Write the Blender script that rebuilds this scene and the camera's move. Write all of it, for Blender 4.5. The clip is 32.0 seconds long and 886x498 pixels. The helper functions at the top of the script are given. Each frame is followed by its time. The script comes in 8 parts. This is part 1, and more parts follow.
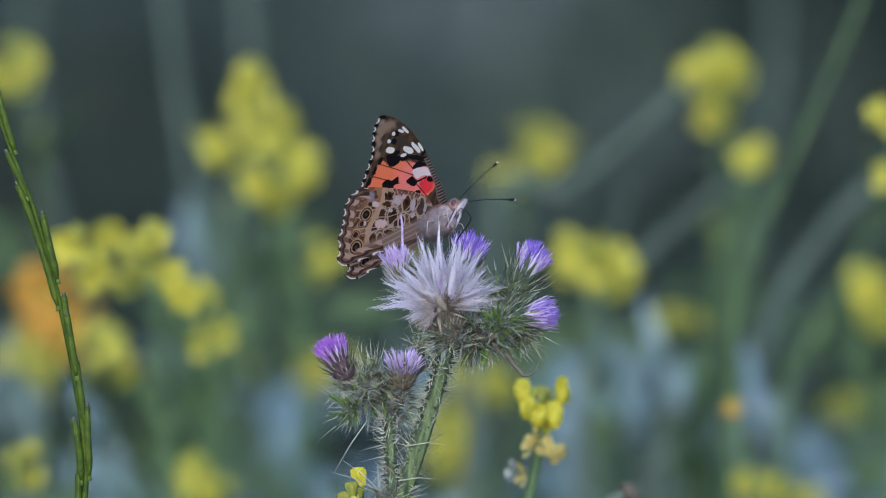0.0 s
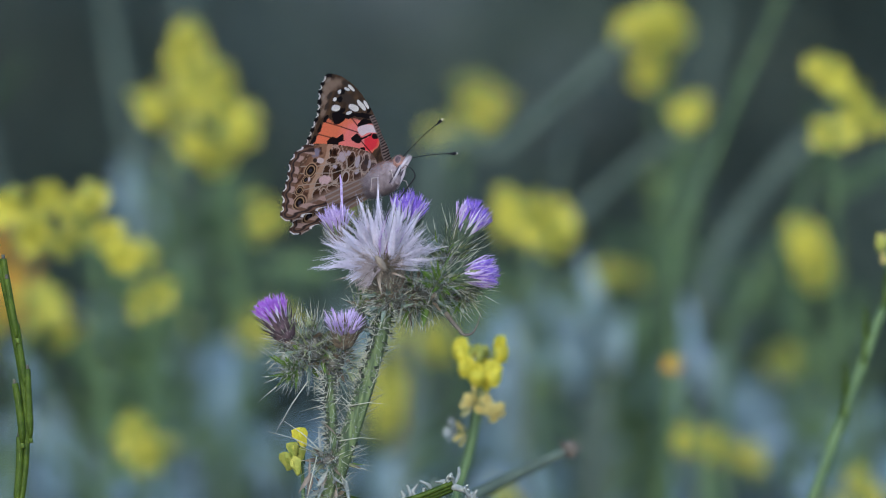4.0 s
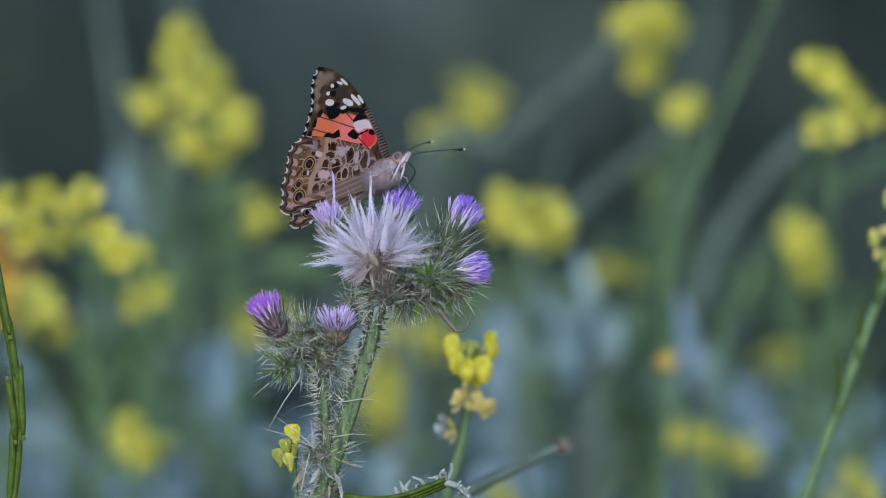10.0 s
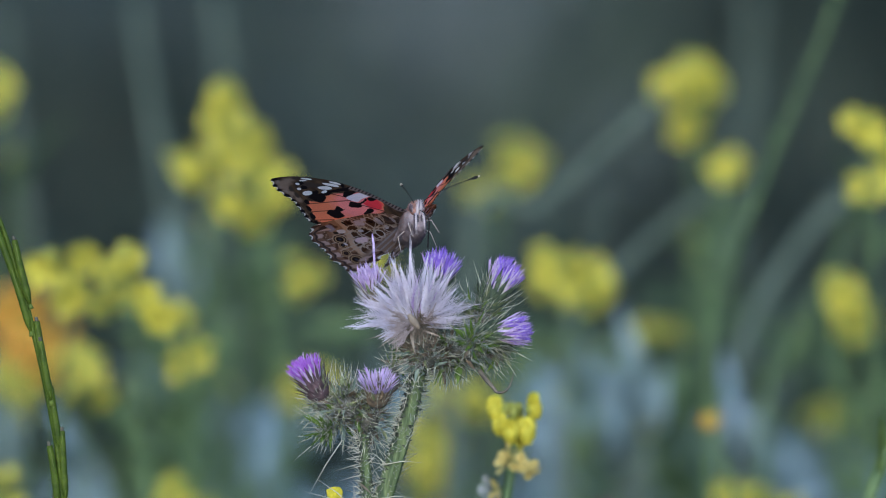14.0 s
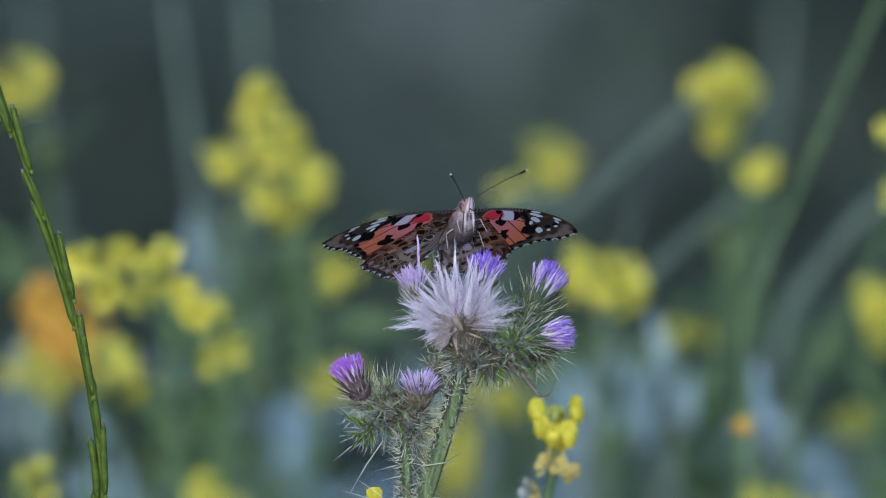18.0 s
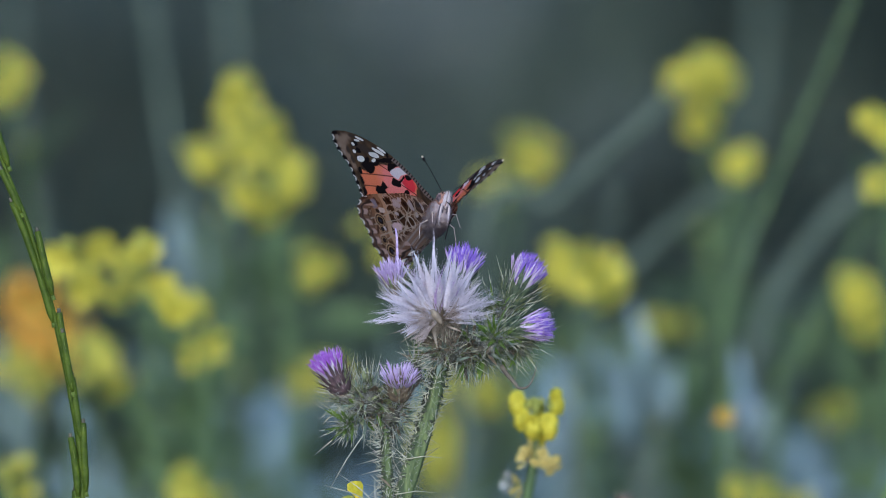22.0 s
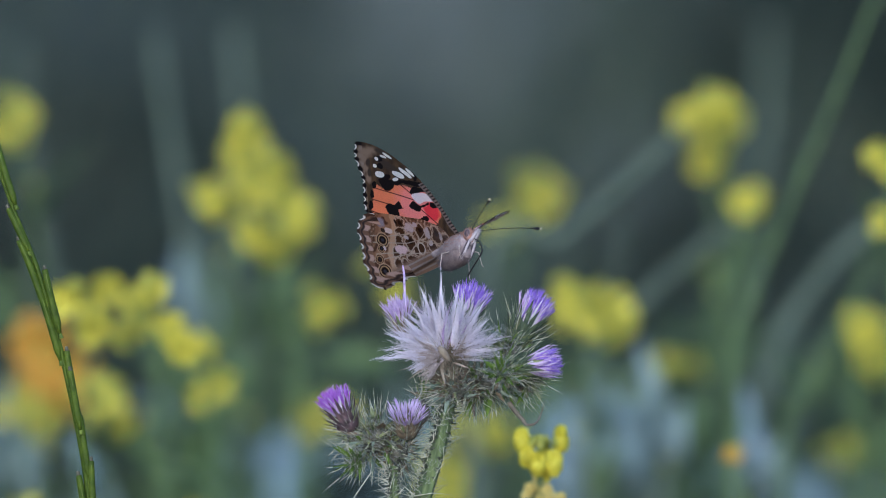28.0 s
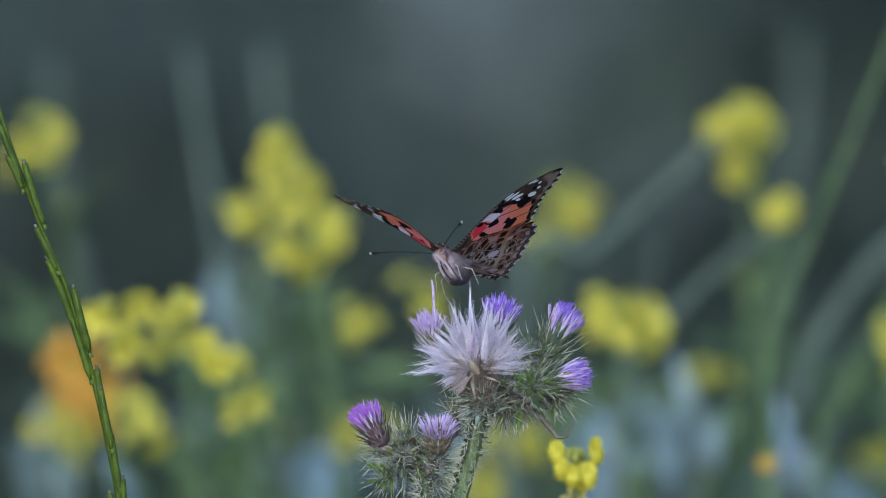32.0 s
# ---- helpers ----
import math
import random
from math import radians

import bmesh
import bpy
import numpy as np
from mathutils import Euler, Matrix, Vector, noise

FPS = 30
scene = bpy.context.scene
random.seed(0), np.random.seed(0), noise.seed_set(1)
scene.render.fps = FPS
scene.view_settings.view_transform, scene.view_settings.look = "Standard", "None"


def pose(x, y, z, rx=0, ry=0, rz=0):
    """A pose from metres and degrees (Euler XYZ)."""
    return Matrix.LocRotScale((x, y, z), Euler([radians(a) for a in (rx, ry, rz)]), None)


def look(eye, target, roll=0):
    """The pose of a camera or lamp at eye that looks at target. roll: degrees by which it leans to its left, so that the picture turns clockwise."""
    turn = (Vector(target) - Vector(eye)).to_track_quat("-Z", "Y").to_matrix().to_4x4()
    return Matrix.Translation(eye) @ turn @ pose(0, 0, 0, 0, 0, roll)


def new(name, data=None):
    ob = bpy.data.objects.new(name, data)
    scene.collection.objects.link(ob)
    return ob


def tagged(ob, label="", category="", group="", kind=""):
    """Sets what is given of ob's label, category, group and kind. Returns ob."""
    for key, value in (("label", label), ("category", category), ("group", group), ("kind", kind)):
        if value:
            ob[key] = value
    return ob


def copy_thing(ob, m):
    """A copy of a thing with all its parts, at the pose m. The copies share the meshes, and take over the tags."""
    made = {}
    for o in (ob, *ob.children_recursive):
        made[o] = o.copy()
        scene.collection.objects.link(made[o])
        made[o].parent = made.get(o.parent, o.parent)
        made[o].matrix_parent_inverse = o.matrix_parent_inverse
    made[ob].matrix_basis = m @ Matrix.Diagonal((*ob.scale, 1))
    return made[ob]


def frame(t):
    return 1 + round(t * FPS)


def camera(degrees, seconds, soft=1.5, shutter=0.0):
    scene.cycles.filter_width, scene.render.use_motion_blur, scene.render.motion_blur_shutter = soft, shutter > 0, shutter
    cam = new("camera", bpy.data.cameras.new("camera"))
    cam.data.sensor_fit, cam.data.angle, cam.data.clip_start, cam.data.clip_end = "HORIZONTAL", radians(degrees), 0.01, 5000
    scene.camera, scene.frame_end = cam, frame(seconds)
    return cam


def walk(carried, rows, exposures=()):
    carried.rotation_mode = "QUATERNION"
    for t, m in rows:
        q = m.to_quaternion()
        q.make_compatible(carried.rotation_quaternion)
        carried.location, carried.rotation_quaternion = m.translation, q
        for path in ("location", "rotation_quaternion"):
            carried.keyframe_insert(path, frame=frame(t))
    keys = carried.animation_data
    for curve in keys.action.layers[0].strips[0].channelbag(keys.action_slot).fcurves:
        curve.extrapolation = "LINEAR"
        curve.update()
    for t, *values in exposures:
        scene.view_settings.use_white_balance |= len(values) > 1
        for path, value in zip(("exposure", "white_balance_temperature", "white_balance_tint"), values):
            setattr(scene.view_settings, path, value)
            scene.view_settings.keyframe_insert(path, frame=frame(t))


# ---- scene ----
# A painted butterfly on a thistle among mustard flowers, in soft shade light.
cam = camera(5.0, 32.0, soft=0.8)
cam.data.dof.use_dof = True
cam.data.dof.focus_distance = 2.356
cam.data.dof.aperture_fstop = 9.5
cam.data.dof.aperture_blades = 9


def aim(yaw, pitch, roll, ex, ez):
    """The camera, a long lens held by hand 2.35 m off: degrees to the right, up and of roll, and the sway of the eye in millimetres."""
    eye = Vector((ex / 1000, -2.35, 0.5 + ez / 1000))
    a, b = radians(yaw), radians(pitch - 1.9497)
    return look(eye, eye + Vector((math.sin(a) * math.cos(b), math.cos(a) * math.cos(b), math.sin(b))), roll)


walk(cam, [
    (0, aim(0.016, 0.068, -0.007, -0.6, -2.8)),
    (0.5, aim(-0.035, 0.082, -0.055, 1.7, -3.2)),
    (1, aim(0.014, 0.069, -0.117, 1.9, -3.4)),
    (1.5, aim(0.076, 0.047, -0.543, 1.6, -3.3)),
    (2, aim(0.129, 0.008, -0.533, 2.0, -3.6)),
    (2.5, aim(0.248, -0.101, -0.339, -0.2, -1.4)),
    (3, aim(0.322, -0.153, -0.338, -1.1, -1.6)),
    (3.5, aim(0.372, -0.202, -0.391, -2.1, -1.2)),
    (5.5, aim(0.341, -0.215, -0.515, 0.3, -0.5)),
    (6, aim(0.316, -0.231, -0.482, -0.2, 0.7)),
    (6.5, aim(0.174, -0.079, -0.657, 2.0, -1.3)),
    (7, aim(0.156, -0.100, -0.620, 2.3, -1.0)),
    (7.5, aim(0.239, -0.196, -0.621, 0.8, -0.8)),
    (8, aim(0.226, -0.218, -0.678, 1.6, -0.7)),
    (8.5, aim(0.250, -0.182, -0.586, 1.0, -0.8)),
    (9, aim(0.234, -0.115, -0.728, 2.3, -1.3)),
    (9.5, aim(0.216, -0.073, -0.811, 4.1, -2.5)),
    (10, aim(0.353, -0.206, -0.536, 1.3, -1.9)),
    (10.5, aim(0.360, -0.305, -0.443, 2.6, -1.5)),
    (11, aim(0.217, -0.242, -0.491, 3.9, -0.4)),
    (11.5, aim(0.159, -0.116, -0.868, 1.5, -1.5)),
    (12, aim(0.037, -0.007, -0.614, 3.4, -2.5)),
    (12.5, aim(0.036, 0.035, -0.793, 3.3, -1.6)),
    (13, aim(0.089, 0.084, -0.842, 3.0, -1.9)),
    (13.5, aim(0.116, 0.125, -0.704, 2.2, -2.0)),
    (14, aim(0.035, 0.129, -1.045, 5.2, -1.2)),
    (14.5, aim(0.071, 0.124, -0.710, 4.1, -0.6)),
    (16.5, aim(0.164, 0.020, -0.787, -2.3, 3.9)),
    (17, aim(0.270, -0.031, -0.358, -8.2, 3.5)),
    (17.5, aim(0.092, -0.056, -0.085, -3.4, 3.4)),
    (18, aim(0.147, 0.052, 0.024, -9.7, 2.5)),
    (18.5, aim(0.027, 0.058, -0.042, -3.8, 4.9)),
    (19, aim(0.287, 0.102, 0.007, -13.0, 3.4)),
    (19.5, aim(-0.082, 0.076, -0.451, 5.7, 1.7)),
    (20, aim(0.117, -0.036, -0.288, 1.3, 2.7)),
    (20.5, aim(0.409, -0.072, -0.412, -8.7, 2.1)),
    (21, aim(0.247, -0.108, -0.235, -3.6, 3.0)),
    (21.5, aim(0.220, -0.059, -0.350, -6.2, 3.4)),
    (22, aim(0.221, 0.021, -0.484, -7.8, 2.2)),
    (22.5, aim(0.125, 0.069, -0.455, -4.5, 1.7)),
    (23, aim(0.173, 0.086, -0.521, -5.3, 1.1)),
    (23.5, aim(0.332, 0.084, -0.387, -10.5, 1.1)),
    (24, aim(0.269, 0.085, -0.360, -7.1, 0.5)),
    (24.5, aim(0.173, 0.122, -0.662, -4.0, -0.1)),
    (25, aim(0.162, 0.171, -0.789, -3.9, -1.0)),
    (25.5, aim(0.101, 0.205, -0.890, -2.2, -0.9)),
    (27.5, aim(0.140, 0.398, -0.513, -6.8, -0.1)),
    (28, aim(0.170, 0.305, -0.679, -7.3, -0.9)),
    (28.5, aim(0.052, 0.236, -0.782, -0.9, -0.5)),
    (29, aim(0.037, 0.281, -0.710, -1.3, -1.9)),
    (29.5, aim(0.094, 0.276, -0.778, -3.8, -2.2)),
    (30, aim(-0.039, 0.296, -0.688, 0.2, -1.7)),
    (30.5, aim(-0.038, 0.350, -0.669, -2.1, -2.3)),
    (31, aim(0.059, 0.320, -0.790, -8.3, 0.9)),
    (31.5, aim(-0.116, 0.372, -0.872, -1.9, -1.2)),
    (32, aim(-0.112, 0.363, -1.452, -2.3, 0.1)),
], exposures=[(0, 0.70, 5100, 15), (32, 0.70, 5100, 15)])

# ---- world and light: open shade, soft light from above and behind the camera ----
world = bpy.data.worlds.new("world")
scene.world = world
world.use_nodes = True
wn, wl = world.node_tree.nodes, world.node_tree.links
sky = wn.new("ShaderNodeTexSky")
sky.sky_type, sky.sun_disc = "NISHITA", False
sky.sun_elevation, sky.sun_rotation = radians(17), radians(195)
sky.air_density, sky.dust_density, sky.ozone_density = 1.0, 1.2, 1.2
wl.new(sky.outputs["Color"], wn["Background"].inputs["Color"])
wn["Background"].inputs["Strength"].default_value = 0.13
sun = new("sun", bpy.data.lights.new("sun", "SUN"))
sun.data.energy, sun.data.angle, sun.data.color = 2.1, radians(75), (1.0, 0.97, 0.93)
sun.matrix_world = look((-0.1, -2.6, 0.8), (0, 0, 0.2))


# ---- materials ----
def material(name, colour, second=None, size=0.002, rough=0.6, through_light=0.0, bump=0.2, attribute="", spec=0.3, along=1.0):
    """A surface with mottling at two scales of noise (size in metres is the larger), fine relief, and light that passes through thin tissue. along below 1: grain drawn out upwards."""
    m = bpy.data.materials.new(name)
    m.use_nodes = True
    n, l = m.node_tree.nodes, m.node_tree.links
    p = n["Principled BSDF"]
    place, drawn = n.new("ShaderNodeTexCoord"), n.new("ShaderNodeMapping")
    drawn.inputs["Scale"].default_value = (1, 1, along)
    l.new(place.outputs["Object"], drawn.inputs["Vector"])
    broad, fine = n.new("ShaderNodeTexNoise"), n.new("ShaderNodeTexNoise")
    for node, scale in ((broad, 1 / size), (fine, 6 / size)):
        node.inputs["Scale"].default_value = scale
        node.inputs["Detail"].default_value = 3
        l.new(drawn.outputs["Vector"], node.inputs["Vector"])
    ramp = n.new("ShaderNodeValToRGB")
    second = second or tuple(c * 0.6 for c in colour)
    ramp.color_ramp.elements[0].position, ramp.color_ramp.elements[1].position = 0.33, 0.67
    ramp.color_ramp.elements[0].color, ramp.color_ramp.elements[1].color = (*second, 1), (*colour, 1)
    l.new(broad.outputs["Fac"], ramp.inputs["Fac"])
    mix = n.new("ShaderNodeMix")
    mix.data_type, mix.blend_type = "RGBA", "MULTIPLY"
    mix.inputs["Factor"].default_value = 0.35
    if attribute:
        a = n.new("ShaderNodeAttribute")
        a.attribute_name = attribute
        l.new(a.outputs["Color"], mix.inputs["A"])
    else:
        l.new(ramp.outputs["Color"], mix.inputs["A"])
    grey = n.new("ShaderNodeMapRange")
    grey.inputs["From Min"].default_value, grey.inputs["From Max"].default_value = 0.3, 0.7
    grey.inputs["To Min"].default_value, grey.inputs["To Max"].default_value = 0.6, 1.25
    l.new(fine.outputs["Fac"], grey.inputs["Value"])
    l.new(grey.outputs["Result"], mix.inputs["B"])
    l.new(mix.outputs["Result"], p.inputs["Base Color"])
    p.inputs["Roughness"].default_value = rough
    p.inputs["Specular IOR Level"].default_value = spec
    b = n.new("ShaderNodeBump")
    b.inputs["Strength"].default_value, b.inputs["Distance"].default_value = bump, size * 0.15
    l.new(fine.outputs["Fac"], b.inputs["Height"])
    l.new(b.outputs["Normal"], p.inputs["Normal"])
    if through_light:
        t, s = n.new("ShaderNodeBsdfTranslucent"), n.new("ShaderNodeMixShader")
        l.new(mix.outputs["Result"], t.inputs["Color"])
        s.inputs["Fac"].default_value = through_light
        l.new(p.outputs["BSDF"], s.inputs[1])
        l.new(t.outputs["BSDF"], s.inputs[2])
        l.new(s.outputs["Shader"], n["Material Output"].inputs["Surface"])
    return m


STEM = material("thistle_stem", (0.165, 0.215, 0.075), (0.045, 0.072, 0.028), 0.0012, 0.6, 0, 0.7, along=0.10)
STEM_WING = material("thistle_stem_wing", (0.11, 0.13, 0.08), (0.04, 0.045, 0.035), 0.0012, 0.7, 0.1)
SPINE = material("thistle_spine", (0.62, 0.62, 0.48), (0.42, 0.43, 0.30), 0.003, 0.5, 0.15)
WOOL = material("thistle_wool", (0.55, 0.56, 0.52), (0.35, 0.38, 0.34), 0.003, 0.9, 0.3)
BRACT = material("thistle_bract", (0.13, 0.17, 0.09), (0.05, 0.075, 0.05), 0.0012, 0.6, 0.15)
BRACT_TAWNY = material("thistle_bract_tawny", (0.27, 0.21, 0.13), (0.10, 0.08, 0.055), 0.0015, 0.7, 0.15)
LEAF_SPINY = material("thistle_leaf", (0.17, 0.265, 0.030), (0.065, 0.12, 0.020), 0.0018, 0.5, 0.25)
LEAF_GREY = material("thistle_leaf_grey", (0.30, 0.34, 0.155), (0.10, 0.125, 0.062), 0.002, 0.7, 0.2)
FLORET = material("thistle_floret", (0.48, 0.32, 0.88), (0.29, 0.15, 0.72), 0.0015, 0.6, 0.3)
FLORET_PALE = material("thistle_floret_pale", (0.78, 0.66, 0.88), (0.58, 0.42, 0.74), 0.0015, 0.6, 0.3)
FLORET_PINK = material("thistle_floret_pink", (0.60, 0.26, 0.82), (0.44, 0.16, 0.68), 0.0015, 0.6, 0.3)
LEAF_BLUE = material("thistle_leaf_blue", (0.29, 0.36, 0.27), (0.11, 0.16, 0.12), 0.003, 0.6, 0.15)
FELT = material("thistle_felt", (0.20, 0.19, 0.145), (0.08, 0.085, 0.065), 0.0014, 0.95, 0, 1.0)
BRACT_MAROON = material("thistle_bract_maroon", (0.17, 0.11, 0.12), (0.07, 0.055, 0.055), 0.0015, 0.6, 0.15)
PAPPUS = material("thistle_pappus", (0.86, 0.83, 0.90), (0.70, 0.66, 0.75), 0.004, 0.5, 0.22)
PAPPUS_TAWNY = material("thistle_pappus_tawny", (0.66, 0.58, 0.55), (0.46, 0.38, 0.34), 0.003, 0.6, 0.2)
CHAFF = material("thistle_chaff", (0.38, 0.33, 0.25), (0.21, 0.17, 0.125), 0.003, 0.6, 0.25)
SEED = material("thistle_seed", (0.26, 0.215, 0.15), (0.13, 0.10, 0.07), 0.0014, 0.6, 0, 0.4, along=0.3)
POD = material("mustard_pod", (0.074, 0.112, 0.009), (0.034, 0.060, 0.005), 0.003, 0.5, 0.05, 0.3, spec=0.15)
POD_TIP = material("mustard_pod_tip", (0.13, 0.125, 0.085), (0.06, 0.058, 0.042), 0.002, 0.6)
POD_SEAM = material("mustard_pod_seam", (0.125, 0.175, 0.030), (0.07, 0.105, 0.016), 0.004, 0.5, spec=0.15)
PETAL = material("mustard_petal", (0.88, 0.80, 0.065), (0.72, 0.64, 0.035), 0.004, 0.55, 0.35, 0.1)
PETAL_FAR = material("mustard_petal_fresh", (0.84, 0.78, 0.10), (0.66, 0.61, 0.06), 0.004, 0.55, 0.35, 0.1)
PETAL_FADED = material("mustard_petal_faded", (0.76, 0.66, 0.22), (0.64, 0.52, 0.14), 0.003, 0.6, 0.3)
BUD = material("mustard_bud", (0.50, 0.48, 0.08), (0.27, 0.32, 0.05), 0.002, 0.6, 0.15)
STALK = material("mustard_stalk", (0.13, 0.20, 0.07), (0.07, 0.12, 0.045), 0.006, 0.55)
STALK_PALE = material("pale_stalk", (0.125, 0.165, 0.12), (0.075, 0.105, 0.075), 0.01, 0.7)
ORANGE = material("marigold_petal", (0.82, 0.50, 0.075), (0.74, 0.40, 0.05), 0.005, 0.55, 0.4)
# teal leaf with the sky's pale blue light painted in as broad mottles
SKYLIT_LEAF = material("skylit_leaf", (0.43, 0.55, 0.68), (0.17, 0.27, 0.30), 0.014, 0.45, 0.08)
TEAL = material("dull_green_leaf", (0.33, 0.44, 0.45), (0.13, 0.20, 0.20), 0.014, 0.5, 0.12)
GREENLEAF = material("green_leaf", (0.155, 0.235, 0.085), (0.07, 0.115, 0.045), 0.02, 0.6, 0.2)
HERB = material("weed_leaf", (0.115, 0.175, 0.065), (0.055, 0.09, 0.036), 0.015, 0.6, 0.2)
# green darkened to stand for the shade inside the growth
SHADEHERB = material("shade_herb", (0.078, 0.108, 0.064), (0.038, 0.055, 0.035), 0.03, 0.6, 0.1)
DRY = material("dry_stalk_end", (0.18, 0.155, 0.115), (0.085, 0.072, 0.052), 0.003, 0.8)
WITHERED = material("withered_sprig", (0.34, 0.36, 0.31), (0.19, 0.21, 0.18), 0.003, 0.8)
GRASS = material("grass", (0.088, 0.118, 0.080), (0.042, 0.062, 0.045), 0.15, 0.7, 0.15)
TUSSOCK = material("pale_grass", (0.23, 0.27, 0.25), (0.13, 0.16, 0.15), 0.05, 0.7, 0.15)
EARTH = material("earth", (0.056, 0.075, 0.069), (0.026, 0.036, 0.033), 0.4, 0.9)
SHRUB = material("shrub_leaf", (0.050, 0.074, 0.056), (0.025, 0.040, 0.032), 0.8, 0.6, 0.1)
WOOD = material("shrub_wood", (0.10, 0.085, 0.065), (0.05, 0.045, 0.035), 0.05, 0.8)
WING = material("wing_scales", (0.5, 0.4, 0.3), None, 0.0010, 0.75, 0.64, 0.25, "scales", 0.02)
FUR_GREY = material("body_fur_grey", (0.31, 0.255, 0.25), (0.20, 0.16, 0.155), 0.0012, 0.9)
FUR_BROWN = material("body_fur_brown", (0.36, 0.20, 0.145), (0.20, 0.11, 0.08), 0.001, 0.9)
FUR_PALE = material("body_fur_pale", (0.47, 0.42, 0.43), (0.35, 0.305, 0.31), 0.0012, 0.85)
FUR_DARK = material("body_fur_dark", (0.11, 0.09, 0.10), (0.06, 0.05, 0.055), 0.001, 0.9)
EYE = material("insect_eye", (0.13, 0.085, 0.085), (0.05, 0.035, 0.04), 0.0006, 0.35, 0, 0.1, "", 0.3)
ANTENNA = material("antenna_black", (0.022, 0.020, 0.019), (0.011, 0.010, 0.010), 0.001, 0.6, 0, 0.2, "", 0.15)
ANTENNA_TIP = material("antenna_tip", (0.75, 0.68, 0.50), (0.6, 0.5, 0.35), 0.001, 0.5)
LEG = material("leg_pale", (0.44, 0.38, 0.33), (0.28, 0.23, 0.20), 0.001, 0.6)


# ---- mesh helpers ----
class Geo:
    """Gathers vertices and faces of one mesh."""

    def __init__(self):
        self.v, self.f = [], []

    def tube(self, pts, radii, seg=6, cap=True):
        pts = [Vector(p) for p in pts]
        n = len(pts)
        if not hasattr(radii, "__len__"):
            radii = [radii] * n
        start, side = len(self.v), None
        for i, p in enumerate(pts):
            d = (pts[min(i + 1, n - 1)] - pts[max(i - 1, 0)]).normalized()
            if side is None:
                side = d.orthogonal().normalized()
            side = (side - d * side.dot(d))
            side = side.normalized() if side.length > 1e-9 else d.orthogonal().normalized()
            other = d.cross(side)
            for k in range(seg):
                a = 2 * math.pi * k / seg
                self.v.append(p + (side * math.cos(a) + other * math.sin(a)) * radii[i])
        for i in range(n - 1):
            for k in range(seg):
                a, b = start + i * seg + k, start + i * seg + (k + 1) % seg
                self.f.append((a, b, b + seg, a + seg))
        if cap:
            self.f.append(tuple(start + k for k in reversed(range(seg))))
            self.f.append(tuple(start + (n - 1) * seg + k for k in range(seg)))

    def spike(self, p, d, r, seg=3):
        """A thin cone from p along d."""
        p, d = Vector(p), Vector(d)
        s = d.orthogonal().normalized()
        o = d.normalized().cross(s)
        start = len(self.v)
        for k in range(seg):
            a = 2 * math.pi * k / seg
            self.v.append(p + (s * math.cos(a) + o * math.sin(a)) * r)
        self.v.append(p + d)
        for k in range(seg):
            self.f.append((start + k, start + (k + 1) % seg, start + seg))

    def blade(self, p, d, width, up, curl=0.0, steps=5, fold=0.25, shape=0.35):
        """A lance-shaped leaf from p along d, folded along its middle and curling towards up, with a thickness at the midrib."""
        p, d, up = Vector(p), Vector(d), Vector(up)
        length = d.length
        f = d.normalized()
        s = f.cross(up)
        s = s.normalized() if s.length > 1e-9 else f.orthogonal().normalized()
        n = s.cross(f)
        start = len(self.v)
        for i in range(steps + 1):
            t = i / steps
            w = width * (math.sin(math.pi * min(1, t / (2 * shape))) if t < shape else max(0.02, 1 - (t - shape) / (1 - shape)) ** 0.8)
            w = max(w, width * 0.18 * (1 - t))
            c = p + f * (t * length) + n * (curl * length * t * t)
            self.v += [c - s * w + n * fold * w, c - n * 0.12 * w, c + s * w + n * fold * w]
        for i in range(steps):
            a = start + 3 * i
            self.f += [(a, a + 1, a + 4, a + 3), (a + 1, a + 2, a + 5, a + 4)]

    def ball(self, c, r, seg=10, rings=7, wobble=0.0, turn=None):
        """An egg of radii r about c; turn: a rotation matrix."""
        c = Vector(c)
        start = len(self.v)
        for i in range(rings + 1):
            th = math.pi * i / rings
            for k in range(seg):
                a = 2 * math.pi * k / seg
                q = Vector((math.sin(th) * math.cos(a), math.sin(th) * math.sin(a), math.cos(th)))
                m = 1 + wobble * noise.noise(q * 2.3 + c * 300)
                q = Vector((q.x * r[0], q.y * r[1], q.z * r[2])) * m
                self.v.append(c + (turn @ q if turn else q))
        for i in range(rings):
            for k in range(seg):
                a, b = start + i * seg + k, start + i * seg + (k + 1) % seg
                self.f.append((a, a + seg, b + seg, b))

    def petal(self, p, d, up, length, width):
        """A rounded, cupped petal from p along d."""
        p, f, up = Vector(p), Vector(d).normalized(), Vector(up)
        s = f.cross(up)
        s = s.normalized() if s.length > 1e-9 else f.orthogonal().normalized()
        n = s.cross(f)
        start = len(self.v)
        for t, w in ((0, 0.12), (0.35, 0.45), (0.7, 1.0), (0.95, 0.75), (1.02, 0.2)):
            c = p + f * (t * length) + n * (0.25 * length * t * t)
            for k in (-1, 0, 1):
                self.v.append(c + s * (k * w * width / 2) + n * (0.12 * width * abs(k) * w))
        for i in range(4):
            a = start + 3 * i
            self.f += [(a, a + 1, a + 4, a + 3), (a + 1, a + 2, a + 5, a + 4)]

    def mesh(self, name, smooth=True):
        me = bpy.data.meshes.new(name)
        me.from_pydata([tuple(v) for v in self.v], [], self.f)
        me.validate()
        if smooth:
            me.polygons.foreach_set("use_smooth", [True] * len(me.polygons))
        me.update()
        return me


